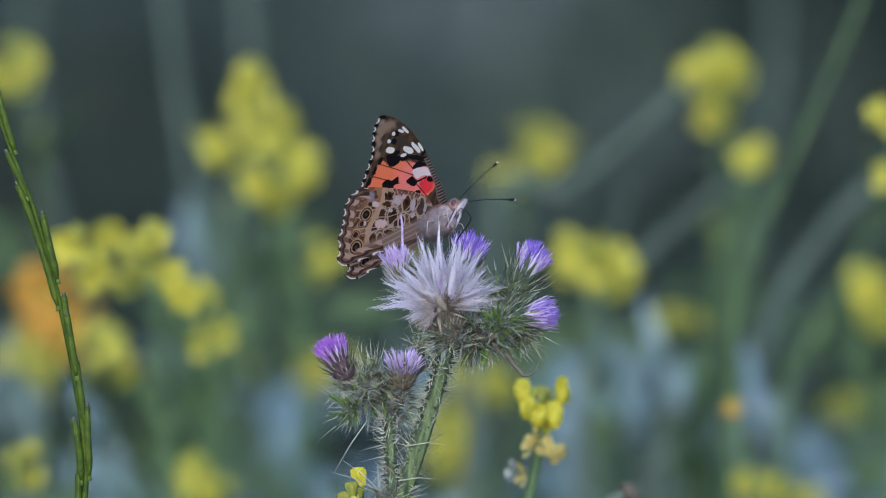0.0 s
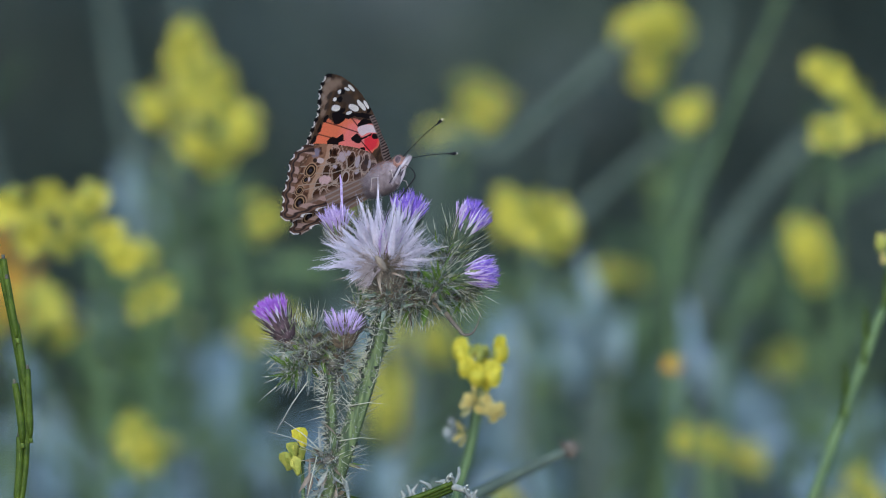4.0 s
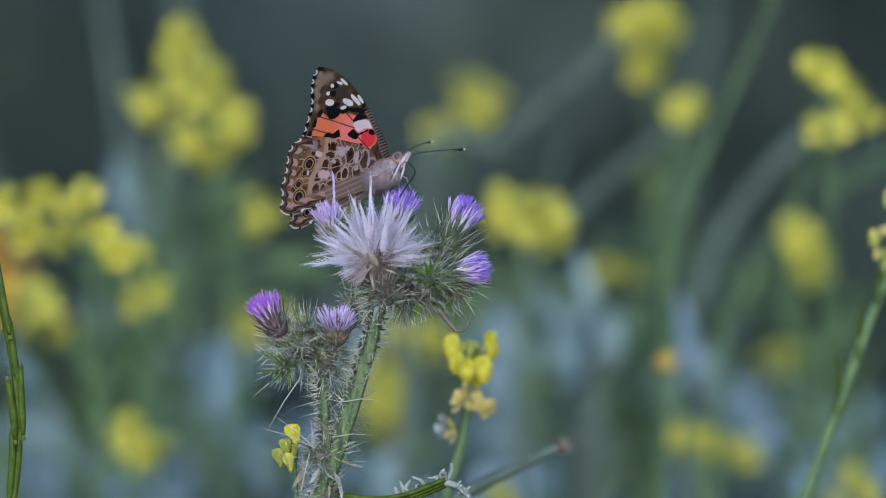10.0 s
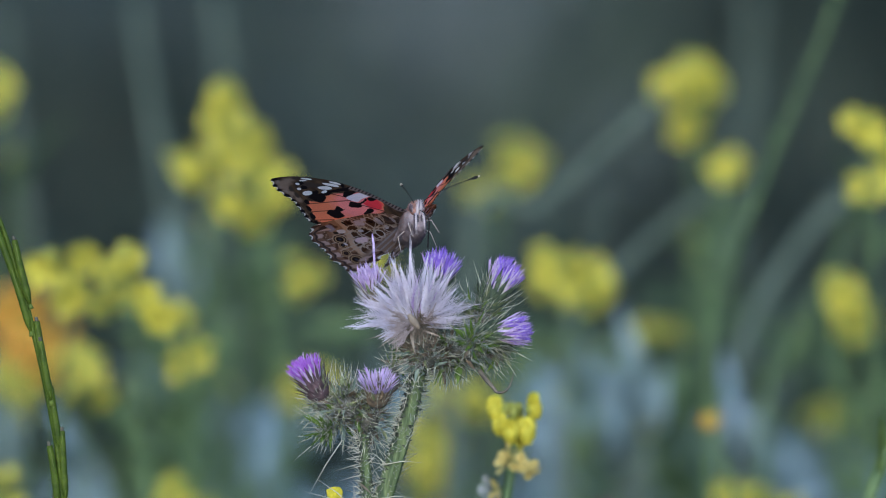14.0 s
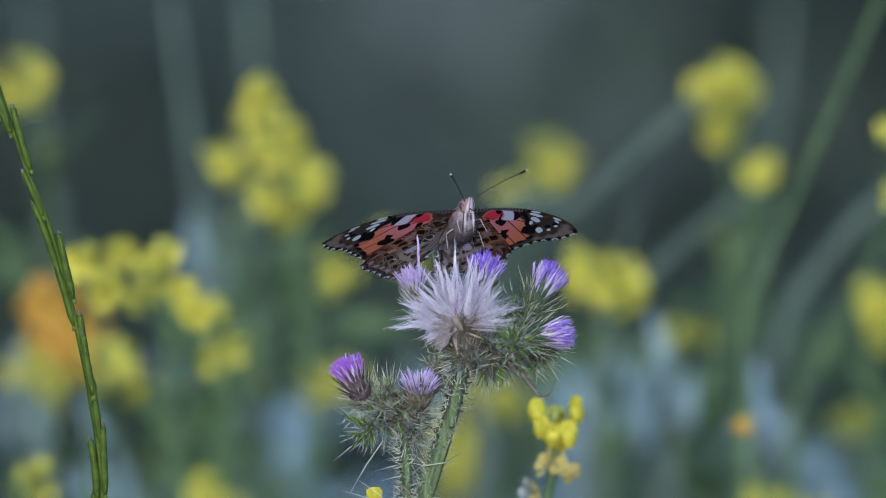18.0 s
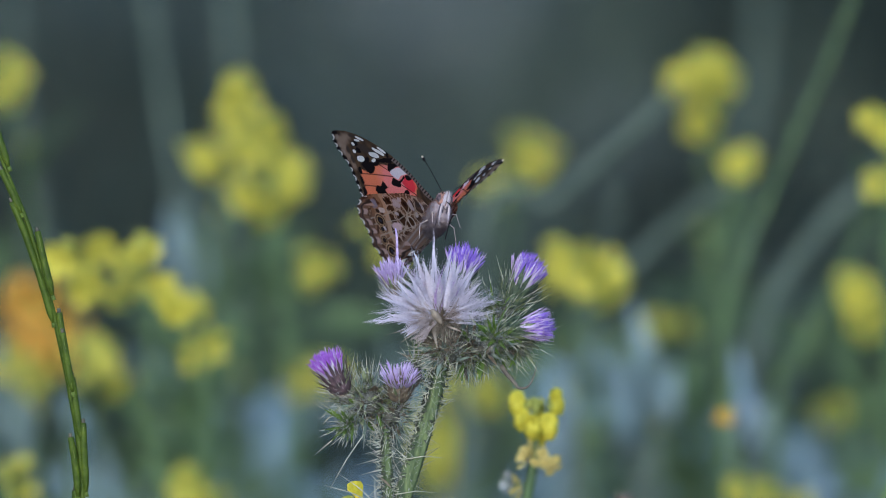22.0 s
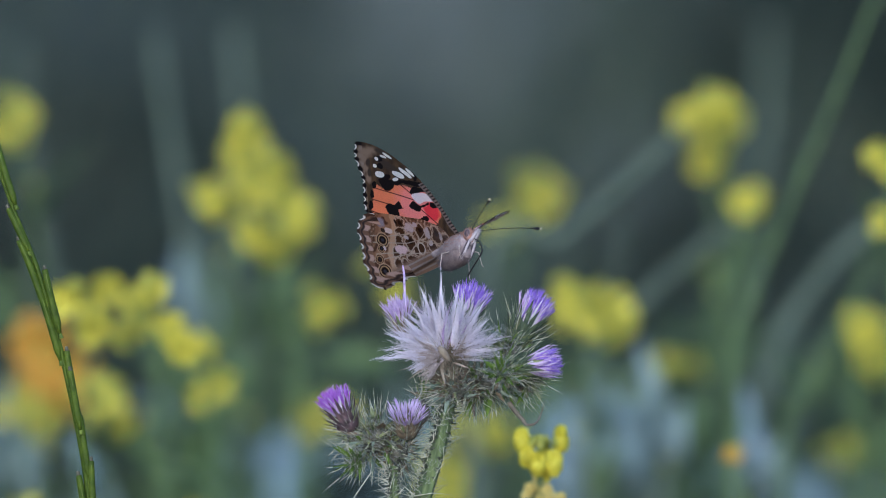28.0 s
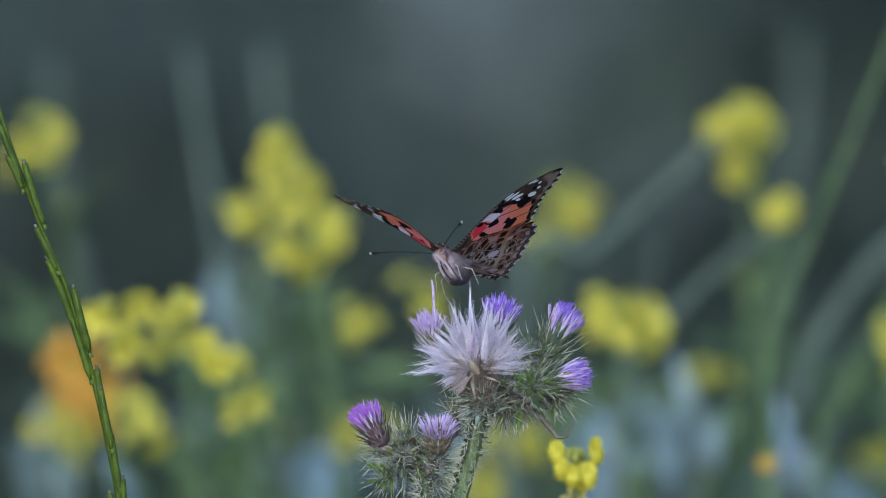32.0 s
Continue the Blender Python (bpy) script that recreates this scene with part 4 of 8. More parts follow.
def bud_sprig():
    """A small sprig at the thistle's foot: one yellow flower over half-closed greenish buds."""
    foot = Vector((-0.016, 0.010, 0))
    root = thing("mustard_sprig", "small yellow mustard sprig behind the thistle stem", "mustard", foot)
    rng = random.Random(97)
    top, low = Vector((-0.0197, 0.0030, 0.3668)) - foot, Vector((-0.0189, 0.0040, 0.3551)) - foot
    stem = Geo()
    stem.tube(spline([top, top.lerp(low, 0.5) + Vector((0.0006, 0, 0)), low, Vector((0.002, 0, 0.2)), Vector((0, 0, -0.02))], 5), 0.00045, 6)
    part("stem", stem, STALK, root)
    for spot, w, h, mat, name in (((-0.0193, 0.0020, 0.3669), 0.0038, 0.0042, PETAL, "flower"), ((-0.0212, 0.0020, 0.3640), 0.0030, 0.0034, BUD, "bud"), ((-0.0225, 0.0020, 0.3614), 0.0036, 0.0040, BUD, "bud"), ((-0.0204, 0.0000, 0.3604), 0.0034, 0.0040, BUD, "bud"), ((-0.0195, 0.0030, 0.3631), 0.0030, 0.0036, BUD, "bud")):
        c = Vector(spot) - foot
        g = Geo()
        lean = Vector((rng.uniform(-0.5, 0.1), -0.2, 1)).normalized()
        g.ball(c - lean * h * 0.28, (w * 0.22, w * 0.22, h * 0.30), 10, 8, 0.2)
        for k in range(4):
            a = k * 1.57 + rng.random()
            g.petal(c + Vector((0.2 * w * math.cos(a), 0.2 * w * math.sin(a), 0)) - lean * h * 0.5, lean + Vector((0.42 * math.cos(a), 0.42 * math.sin(a), 0)), (-math.cos(a), -math.sin(a), 0.1), h, w * 0.85)
        part(name, g, mat, root)


bud_sprig()
mustard_plant("mustard_plant", "tall mustard plant with several yellow flower clusters", (0.0879, 0.5500, 0.0000), [((0.0769, 0.5280, 0.4570), 0.0041), ((0.0831, 0.5400, 0.4536), 0.0036), ((0.0792, 0.5520, 0.4482), 0.0033), ((0.0733, 0.5340, 0.4521), 0.0021), ((0.0771, 0.5460, 0.4403), 0.0021), ((0.0883, 0.5280, 0.4286), 0.0021)], 100, density=0.6)
mustard_plant("mustard_plant", "tall mustard plant with several yellow flower clusters", (-0.0574, 0.4900, 0.0000), [((-0.0512, 0.4680, 0.4516), 0.0033), ((-0.0539, 0.4800, 0.4445), 0.0029), ((-0.0472, 0.4920, 0.4420), 0.0023), ((-0.0648, 0.4740, 0.4333), 0.0021), ((-0.0613, 0.4860, 0.4302), 0.0026), ((-0.0531, 0.4680, 0.4359), 0.0037), ((-0.0440, 0.4800, 0.4319), 0.0026), ((-0.0386, 0.4920, 0.4287), 0.0023), ((-0.0406, 0.4740, 0.4248), 0.0019), ((-0.0468, 0.4860, 0.4178), 0.0028), ((-0.0534, 0.4680, 0.4246), 0.0023)], 101, density=0.6)
mustard_plant("mustard_plant", "yellow flowering mustard plant with crowded flower clusters", (0.0240, 0.6100, 0.0000), [((0.0272, 0.6280, 0.4304), 0.0072), ((0.0210, 0.6400, 0.4198), 0.0034)], 102, density=0.5)
mustard_plant("mustard_plant", "tall mustard plant with several yellow flower clusters", (-0.0883, 0.3100, 0.0000), [((-0.0953, 0.2920, 0.4125), 0.0028), ((-0.0891, 0.3220, 0.4138), 0.0014), ((-0.0810, 0.3100, 0.4083), 0.0024), ((-0.0764, 0.2980, 0.4141), 0.0018), ((-0.0826, 0.3280, 0.4017), 0.0020), ((-0.0923, 0.3160, 0.4037), 0.0018), ((-0.0712, 0.3040, 0.4032), 0.0010), ((-0.0678, 0.2920, 0.3980), 0.0009)], 103, size=0.0048, density=0.40, thick=0.0005)
mustard_plant("mustard_plant", "yellow flowering mustard plant with crowded flower clusters", (-0.0649, 0.4060, 0.0000), [((-0.0643, 0.3840, 0.3926), 0.0048), ((-0.0610, 0.3960, 0.3837), 0.0032)], 104, density=0.5)
mustard_plant("mustard_plant", "yellow flowering mustard plant with crowded flower clusters", (0.0400, 0.4660, 0.0000), [((0.0406, 0.4440, 0.4007), 0.0069), ((0.0353, 0.4560, 0.4039), 0.0046), ((0.0472, 0.4680, 0.3979), 0.0042)], 105, density=0.9)
mustard_plant("mustard_plant", "mustard plant with a single yellow flower cluster", (-0.0293, 0.5140, 0.0000), [((-0.0342, 0.4920, 0.4021), 0.0049)], 106, density=0.6)
mustard_plant("mustard_plant", "mustard plant with a single yellow flower cluster", (-0.0152, 0.5620, 0.0000), [((-0.0135, 0.5400, 0.4058), 0.0050)], 107, density=0.6)
mustard_plant("mustard_plant", "yellow flowering mustard plant with crowded flower clusters", (0.1200, 0.4900, 0.0000), [((0.1187, 0.4680, 0.3964), 0.0030), ((0.1207, 0.4800, 0.3904), 0.0028), ((0.1221, 0.4920, 0.3836), 0.0021)], 108, density=0.5)
mustard_plant("mustard_plant", "tall mustard plant with several yellow flower clusters", (0.1114, 0.3720, 0.0000), [((0.1203, 0.3540, 0.4434), 0.0028), ((0.1254, 0.3840, 0.4371), 0.0022), ((0.1324, 0.3720, 0.4308), 0.0019), ((0.1205, 0.3600, 0.4267), 0.0018), ((0.1271, 0.3900, 0.4312), 0.0018)], 109, density=0.40)
mustard_plant("mustard_plant", "mustard plant with a single yellow flower cluster", (0.0681, 0.6700, 0.0000), [((0.0686, 0.6480, 0.3756), 0.0045)], 110, density=0.5)
mustard_plant("mustard_plant", "yellow flowering mustard plant with crowded flower clusters", (-0.1245, 0.5860, 0.0000), [((-0.1224, 0.5640, 0.4553), 0.0060), ((-0.1261, 0.5760, 0.4478), 0.0041)], 111, density=0.7)
mustard_plant("mustard_plant", "yellow flowering mustard plant with crowded flower clusters", (-0.0928, 0.4660, 0.0000), [((-0.0901, 0.4440, 0.3755), 0.0065), ((-0.0960, 0.4560, 0.3796), 0.0046)], 112, density=0.8)
mustard_plant("mustard_plant", "yellow flowering mustard plant with crowded flower clusters", (-0.1135, 0.5140, 0.0000), [((-0.1130, 0.4920, 0.3717), 0.0053), ((-0.1199, 0.5040, 0.3760), 0.0047)], 113, density=0.6)
mustard_plant("mustard_plant", "yellow flowering mustard plant with crowded flower clusters", (0.0051, 0.5800, 0.0000), [((0.0055, 0.5800, 0.3646), 0.0026), ((0.0178, 0.6000, 0.3581), 0.0026), ((0.0118, 0.6100, 0.3615), 0.0016), ((0.0018, 0.5600, 0.3472), 0.0026), ((-0.0003, 0.5900, 0.3531), 0.0020)], 114, size=0.0046, density=0.22)
mustard_plant("mustard_plant", "yellow flowering mustard plant with crowded flower clusters", (0.0026, 0.6100, 0.0000), [((0.0026, 0.5880, 0.3470), 0.0055), ((0.0010, 0.6000, 0.3373), 0.0036)], 115, density=0.6)
mustard_plant("mustard_plant", "mustard plant with a single yellow flower cluster", (0.1206, 0.6600, 0.0000), [((0.1210, 0.6600, 0.3519), 0.0024), ((0.1260, 0.6800, 0.3472), 0.0024), ((0.1168, 0.6600, 0.3500), 0.0012)], 116, size=0.0048, density=0.12)
mustard_plant("mustard_plant", "yellow flowering mustard plant with crowded flower clusters", (-0.0677, 0.4300, 0.0000), [((-0.0674, 0.4080, 0.3451), 0.0057), ((-0.0592, 0.4200, 0.3395), 0.0041)], 117, density=0.6)
mustard_plant("mustard_plant", "mustard plant with a single yellow flower cluster", (-0.1153, 0.3700, 0.0000), [((-0.1141, 0.3480, 0.3497), 0.0049)], 118, density=0.6)
mustard_plant("mustard_plant", "yellow flowering mustard plant with crowded flower clusters", (0.0905, 0.5000, 0.0000), [((0.0906, 0.5000, 0.3366), 0.0026), ((0.0976, 0.5200, 0.3330), 0.0028), ((0.0853, 0.4800, 0.3389), 0.0016), ((0.1037, 0.5100, 0.3316), 0.0016)], 119, size=0.0048, density=0.22)
mustard_plant("mustard_plant", "mustard plant with a single yellow flower cluster", (0.1305, 0.4300, 0.0000), [((0.1297, 0.4080, 0.3287), 0.0057)], 120, density=0.6)
mustard_plant("mustard_plant", "yellow flowering mustard plant with crowded flower clusters", (-0.0335, 0.6100, 0.0000), [((-0.0326, 0.5880, 0.3650), 0.0044), ((-0.0401, 0.6000, 0.3669), 0.0036)], 121, density=0.4)
mustard_plant("mustard_plant", "mustard plant with a single yellow flower cluster", (0.0340, 0.4900, 0.0000), [((0.0316, 0.4680, 0.3226), 0.0047)], 122, density=0.3)
mustard_plant("marigold", "orange marigold with a broad flower head", (-0.1106, 0.5200, 0.0000), [((-0.1103, 0.5020, 0.3869), 0.0046), ((-0.1154, 0.5320, 0.3813), 0.0040), ((-0.1078, 0.5200, 0.3782), 0.0030), ((-0.1125, 0.5080, 0.3931), 0.0030), ((-0.1063, 0.5380, 0.3838), 0.0030)], 150, size=0.008, petal=ORANGE, density=0.42, group="marigolds")
mustard_plant("marigold", "small orange marigold bud on a thin stalk", (0.0762, 0.3000, 0.0000), [((0.0762, 0.3000, 0.3683), 0.0012)], 151, size=0.0026, petal=ORANGE, density=1.2, thick=0.001, group="marigolds")
bud_stalk([(0.1297, 0.1300, 0.4209), (0.1263, 0.1300, 0.4001), (0.1210, 0.1300, 0.3863), (0.1159, 0.1300, 0.3725), (0.1107, 0.1300, 0.3587), (0.1044, 0.1300, 0.3421), (0.0987, 0.1300, 0.3283), (0.0790, 0.1300, 0.2000), (0.0690, 0.1300, -0.0300)])

# ---- loose stalks behind ----
def stalk(pts, r, mat, label, seed, name="plant_stalk", group="bare stalks in the meadow"):
    """A bare, slightly uneven stalk with a short side twig low down."""
    rng = random.Random(seed)
    line = spline(pts, 6)
    root = thing(name, label, "stalk", line[-1], group)
    o = line[-1].copy()
    part("stem", one(Geo.tube, [p - o for p in line], [r * (0.75 + 0.5 * i / len(line)) * rng.uniform(0.92, 1.08) for i in range(len(line))], 7), mat, root)
    p = line[rng.randint(14, 20)] - o
    d = Vector((rng.choice((-1, 1)) * rng.uniform(0.2, 0.4), rng.uniform(-0.4, 0.4), 1)).normalized() * rng.uniform(0.015, 0.03)
    part("twig", one(Geo.tube, spline([p, p + d * 0.5 + Vector((d.x * 0.2, 0, -0.001)), p + d], 3), [r * 0.4] * 7, 5), mat, root)
    return root


def cut_stalk(pts):
    """A thick broken stalk with a frayed brown end."""
    root = thing("broken_stalk", "thick grey-green broken stalk with a frayed brown end", "stalk")
    line = spline(pts, 6)
    g = Geo()
    g.tube(line, [0.0013 + 0.00003 * i for i in range(len(line))], 9)
    part("stem", g, STALK_PALE, root)
    rng = random.Random(91)
    end = Geo()
    d = (line[0] - line[1]).normalized()
    end.ball(line[0] + d * 0.0008, (0.0019, 0.0018, 0.0022), 9, 7, 0.3)
    for k in range(22):
        part("fibre", one(Geo.blade, line[0], (d + rv(0.6, rng)).normalized() * rng.uniform(0.002, 0.0048), 0.0006, rv(1, rng), 0.1, 3), DRY, root)
    part("frayed_end", end, DRY, root, "frayed brown end")


def pod_twig(pts, tail):
    """A green pod twig that arches out from the thistle's foot, with a withered sprig at its end."""
    root = thing("pod_twig", "arching green pod twig with a withered grey sprig", "twig")
    rng = random.Random(92)
    line = spline(pts, 6)
    for k in range(3):
        g = Geo()
        o = Vector((0, -0.0007 * (k - 1), 0.0008 * (k - 1)))
        g.tube([p + o for p in line], [0.00085 - 0.00001 * i for i in range(len(line))], 8)
        part("pod", g, POD, root)
    sp = spline(tail, 5)
    sprig = part("withered_sprig", one(Geo.tube, sp, [0.0009 - 0.00004 * i for i in range(len(sp))], 6), WITHERED, root, "withered grey sprig")
    for k in range(16):
        p = sp[rng.randint(0, len(sp) - 1)]
        d = (Vector((0.25, -0.2, 0.35)) + rv(0.5, rng)).normalized() * rng.uniform(0.002, 0.0048)
        part("twiglet", one(Geo.tube, spline([p, p + d * 0.6 + rv(0.0005, rng), p + d], 3), [0.00055 - 0.00003 * i for i in range(7)], 5), WITHERED, sprig)
    for k in range(6):
        p = line[-8 + k]
        part("twiglet", one(Geo.tube, [p, p + Vector((rng.uniform(-0.002, 0.001), -0.0005, 0.0022)), p + Vector((rng.uniform(-0.004, 0.002), -0.0005, rng.uniform(0.001, 0.0045)))], [0.0006, 0.0005, 0.0003], 5), WITHERED, sprig)
    foot = Geo()
    foot.tube(spline([line[0], line[0] + Vector((-0.006, 0.004, -0.02)), Vector((-0.024, 0.012, 0.2)), Vector((-0.022, 0.012, -0.03))], 6), 0.0007, 6)
    part("stem", foot, STALK, root)


stalk([(0.0701, 0.5040, 0.4507), (0.0513, 0.5040, 0.4337), (0.0343, 0.5040, 0.4193), (0.0121, 0.5040, 0.3982), (0.0010, 0.5040, 0.1500), (-0.0034, 0.5040, -0.0300)], 0.0017, STALK_PALE, "pale grey-green bare plant stalk leaning in the meadow", 0)
stalk([(0.1193, 0.4000, 0.4878), (0.1079, 0.4000, 0.4604), (0.0985, 0.4000, 0.4391), (0.0907, 0.4000, 0.4208), (0.0843, 0.4000, 0.4040), (0.0786, 0.4000, 0.3720), (0.0746, 0.4000, 0.1500), (0.0736, 0.4000, -0.0300)], 0.0009, STALK, "thin green plant stalk in the meadow", 1)
stalk([(0.1305, 0.5600, 0.4271), (0.1125, 0.5600, 0.4095), (0.0985, 0.5600, 0.3902), (0.0918, 0.5600, 0.3692), (0.0899, 0.5600, 0.3465), (0.0889, 0.5600, 0.1500), (0.0886, 0.5600, -0.0300)], 0.0026, STALK_PALE, "pale grey-green bare plant stalk leaning in the meadow", 2)
stalk([(0.0883, 0.5600, 0.4244), (0.0720, 0.5600, 0.4124), (0.0556, 0.5600, 0.3972), (0.0424, 0.5600, 0.3795), (0.0358, 0.5600, 0.1500), (0.0332, 0.5600, -0.0300)], 0.0019, STALK_PALE, "pale grey-green bare plant stalk leaning in the meadow", 3)
stalk([(-0.0845, 0.7200, 0.4777), (-0.0802, 0.7200, 0.4453), (-0.0751, 0.7200, 0.4111), (-0.0708, 0.7200, 0.3751), (-0.0665, 0.7200, 0.1500), (-0.0648, 0.7200, -0.0300)], 0.0021, STALK_PALE, "pale grey-green bare plant stalk leaning in the meadow", 4)
stalk([(-0.0629, 0.8400, 0.4769), (-0.0611, 0.8400, 0.4520), (-0.0629, 0.8400, 0.4165), (-0.0611, 0.8400, 0.3809), (-0.0593, 0.8400, 0.1500), (-0.0586, 0.8400, -0.0300)], 0.0023, STALK_PALE, "pale grey-green bare plant stalk leaning in the meadow", 5)
stalk([(-0.1353, 0.9600, 0.4723), (-0.1326, 0.9600, 0.4318), (-0.1270, 0.9600, 0.3912), (-0.1224, 0.9600, 0.3580), (-0.1178, 0.9600, 0.1500), (-0.1160, 0.9600, -0.0300)], 0.0021, STALK_PALE, "pale grey-green bare plant stalk leaning in the meadow", 6)
stalk([(-0.0622, 0.7200, 0.4145), (-0.0657, 0.7200, 0.3905), (-0.0665, 0.7200, 0.3615), (-0.0674, 0.7200, 0.3341), (-0.0682, 0.7200, 0.1500), (-0.0686, 0.7200, -0.0300)], 0.0017, STALK, "thin green plant stalk in the meadow", 7)
stalk([(-0.0493, 0.6600, 0.4078), (-0.0468, 0.6600, 0.3876), (-0.0409, 0.6600, 0.3675), (-0.0376, 0.6600, 0.3440), (-0.0342, 0.6600, 0.1500), (-0.0329, 0.6600, -0.0300)], 0.0014, STALK, "thin green plant stalk in the meadow", 8)
stalk([(0.0799, 0.6000, 0.4334), (0.0810, 0.6000, 0.4120), (0.0819, 0.6000, 0.3939), (0.0793, 0.6000, 0.3741), (0.0780, 0.6000, 0.1500), (0.0775, 0.6000, -0.0300)], 0.0009, STALK, "thin green plant stalk in the meadow", 9)
stalk([(0.0914, 0.6000, 0.4195), (0.0848, 0.6000, 0.3948), (0.0799, 0.6000, 0.3734), (0.0749, 0.6000, 0.3472), (0.0700, 0.6000, 0.1500), (0.0680, 0.6000, -0.0300)], 0.0009, STALK, "thin green plant stalk in the meadow", 10)
stalk([(0.1139, 1.0800, 0.4751), (0.1120, 1.0800, 0.4484), (0.1081, 1.0800, 0.4178), (0.1043, 1.0800, 0.3872), (0.1005, 1.0800, 0.1500), (0.0990, 1.0800, -0.0300)], 0.0025, STALK_PALE, "pale grey-green bare plant stalk leaning in the meadow", 11)
stalk([(0.1201, 0.5400, 0.3825), (0.1198, 0.5400, 0.3664), (0.1201, 0.5400, 0.3503), (0.1185, 0.5400, 0.3342), (0.1169, 0.5400, 0.1500), (0.1162, 0.5400, -0.0300)], 0.0011, STALK, "thin green plant stalk in the meadow", 12)
stalk([(0.1212, 0.5000, 0.4144), (0.1154, 0.5000, 0.3970), (0.1033, 0.5000, 0.3749), (0.0959, 0.5000, 0.3511), (0.0922, 0.5000, 0.1500), (0.0907, 0.5000, -0.0300)], 0.0012, STALK, "pale grey-green bare plant stalk leaning in the meadow", 13)
stalk([(0.0845, 0.6000, 0.3513), (0.0823, 0.6000, 0.3406), (0.0785, 0.6000, 0.3307), (0.0749, 0.6000, 0.3192), (0.0713, 0.6000, 0.1500), (0.0699, 0.6000, -0.0300)], 0.0010, STALK, "thin green plant stalk in the meadow", 14)
stalk([(-0.0934, 0.3600, 0.4019), (-0.0942, 0.3600, 0.3868), (-0.0957, 0.3600, 0.3686), (-0.0972, 0.3600, 0.3505), (-0.0987, 0.3600, 0.1500), (-0.0993, 0.3600, -0.0300)], 0.0006, STALK, "thin green plant stalk in the meadow", 15)
stalk([(-0.0256, 0.8400, 0.3703), (-0.0398, 0.8400, 0.3649), (-0.0540, 0.8400, 0.3632), (-0.0682, 0.8400, 0.3703), (-0.0824, 0.8400, 0.1500), (-0.0881, 0.8400, -0.0300)], 0.0019, GREENLEAF, "arching dark green leaf stalk in the meadow", 16)
stalk([(-0.1236, 0.4800, 0.3455), (-0.1173, 0.4800, 0.3392), (-0.1110, 0.4800, 0.3313), (-0.1047, 0.4800, 0.3218), (-0.0984, 0.4800, 0.1500), (-0.0958, 0.4800, -0.0300)], 0.0009, STALK, "thin green plant stalk in the meadow", 17)
stalk([(0.0171, 0.8400, 0.4111), (0.0156, 0.8400, 0.3845), (0.0144, 0.8400, 0.3632), (0.0171, 0.8400, 0.3347), (0.0197, 0.8400, 0.1500), (0.0208, 0.8400, -0.0300)], 0.0017, STALK_PALE, "pale grey-green bare plant stalk leaning in the meadow", 18)
stalk([(0.0638, 0.7800, 0.3657), (0.0551, 0.7800, 0.3483), (0.0516, 0.7800, 0.3309), (0.0507, 0.7800, 0.3134), (0.0499, 0.7800, 0.1500), (0.0495, 0.7800, -0.0300)], 0.0014, STALK, "thin green plant stalk in the meadow", 19)
stalk([(0.1209, 0.9600, 0.3654), (0.1136, 0.9600, 0.3396), (0.1080, 0.9600, 0.3211), (0.1044, 0.9600, 0.3027), (0.1007, 0.9600, 0.1500), (0.0992, 0.9600, -0.0300)], 0.0022, STALK_PALE, "pale grey-green bare plant stalk leaning in the meadow", 20)
stalk([(-0.0869, 0.6000, 0.4014), (-0.0746, 0.6000, 0.3669), (-0.0697, 0.6000, 0.3472), (-0.0680, 0.6000, 0.3242), (-0.0664, 0.6000, 0.1500), (-0.0657, 0.6000, -0.0300)], 0.0009, STALK, "thin green plant stalk in the meadow", 21)
cut_stalk([(0.0442, 0.1000, 0.3577), (0.0335, 0.1000, 0.3528), (0.0252, 0.1000, 0.3488), (0.0156, 0.1000, 0.3436), (0.0088, 0.1000, 0.3393), (-0.0224, 0.1000, 0.2000), (-0.0324, 0.1000, -0.0300)])
pod_twig([(-0.0118, 0.0040, 0.3539), (-0.0071, 0.0000, 0.3518), (-0.0012, -0.0020, 0.3511), (0.0060, -0.0020, 0.3519), (0.0158, -0.0020, 0.3556)], [(0.0158, -0.0020, 0.3556), (0.0204, -0.0030, 0.3536), (0.0233, -0.0040, 0.3484)])

# ---- leafy plants low in the meadow ----
def broad_leaf(base, tip, half):
    """A broad waxy leaf that rises from its base and arches over to the tip, with a sunken midrib, wavy edges and a thickness."""
    g = Geo()
    base, tip = Vector(base), Vector(tip)
    f = tip - base
    side = f.cross(Vector((0, -1, 0.35))).normalized()
    face = side.cross(f).normalized()
    n, m = 10, 6
    for shell in (0, 1):
        for i in range(n + 1):
            t = i / n
            wide = half * (math.sin(math.pi * (0.10 + 0.90 * t) ** 0.85) ** 0.8 if t < 1 else 0.02)
            c = base + f * t + face * (f.length * 0.16 * math.sin(math.pi * t) - f.length * 0.10 * t * t)
            for j in range(m + 1):
                u = 2 * j / m - 1
                p = c + side * (u * wide) + face * (wide * (0.28 * u * u - 0.06 * (abs(u) < 0.2)) + 0.07 * wide * math.sin(t * 17 + 3 * u) * abs(u))
                g.v.append(p - face * 0.0003 * shell)
    row = m + 1
    for i in range(n):
        for j in range(m):
            q = i * row + j
            g.f.append((q, q + 1, q + row + 1, q + row))
            q += row * (n + 1)
            g.f.append((q, q + row, q + row + 1, q + 1))
    return g


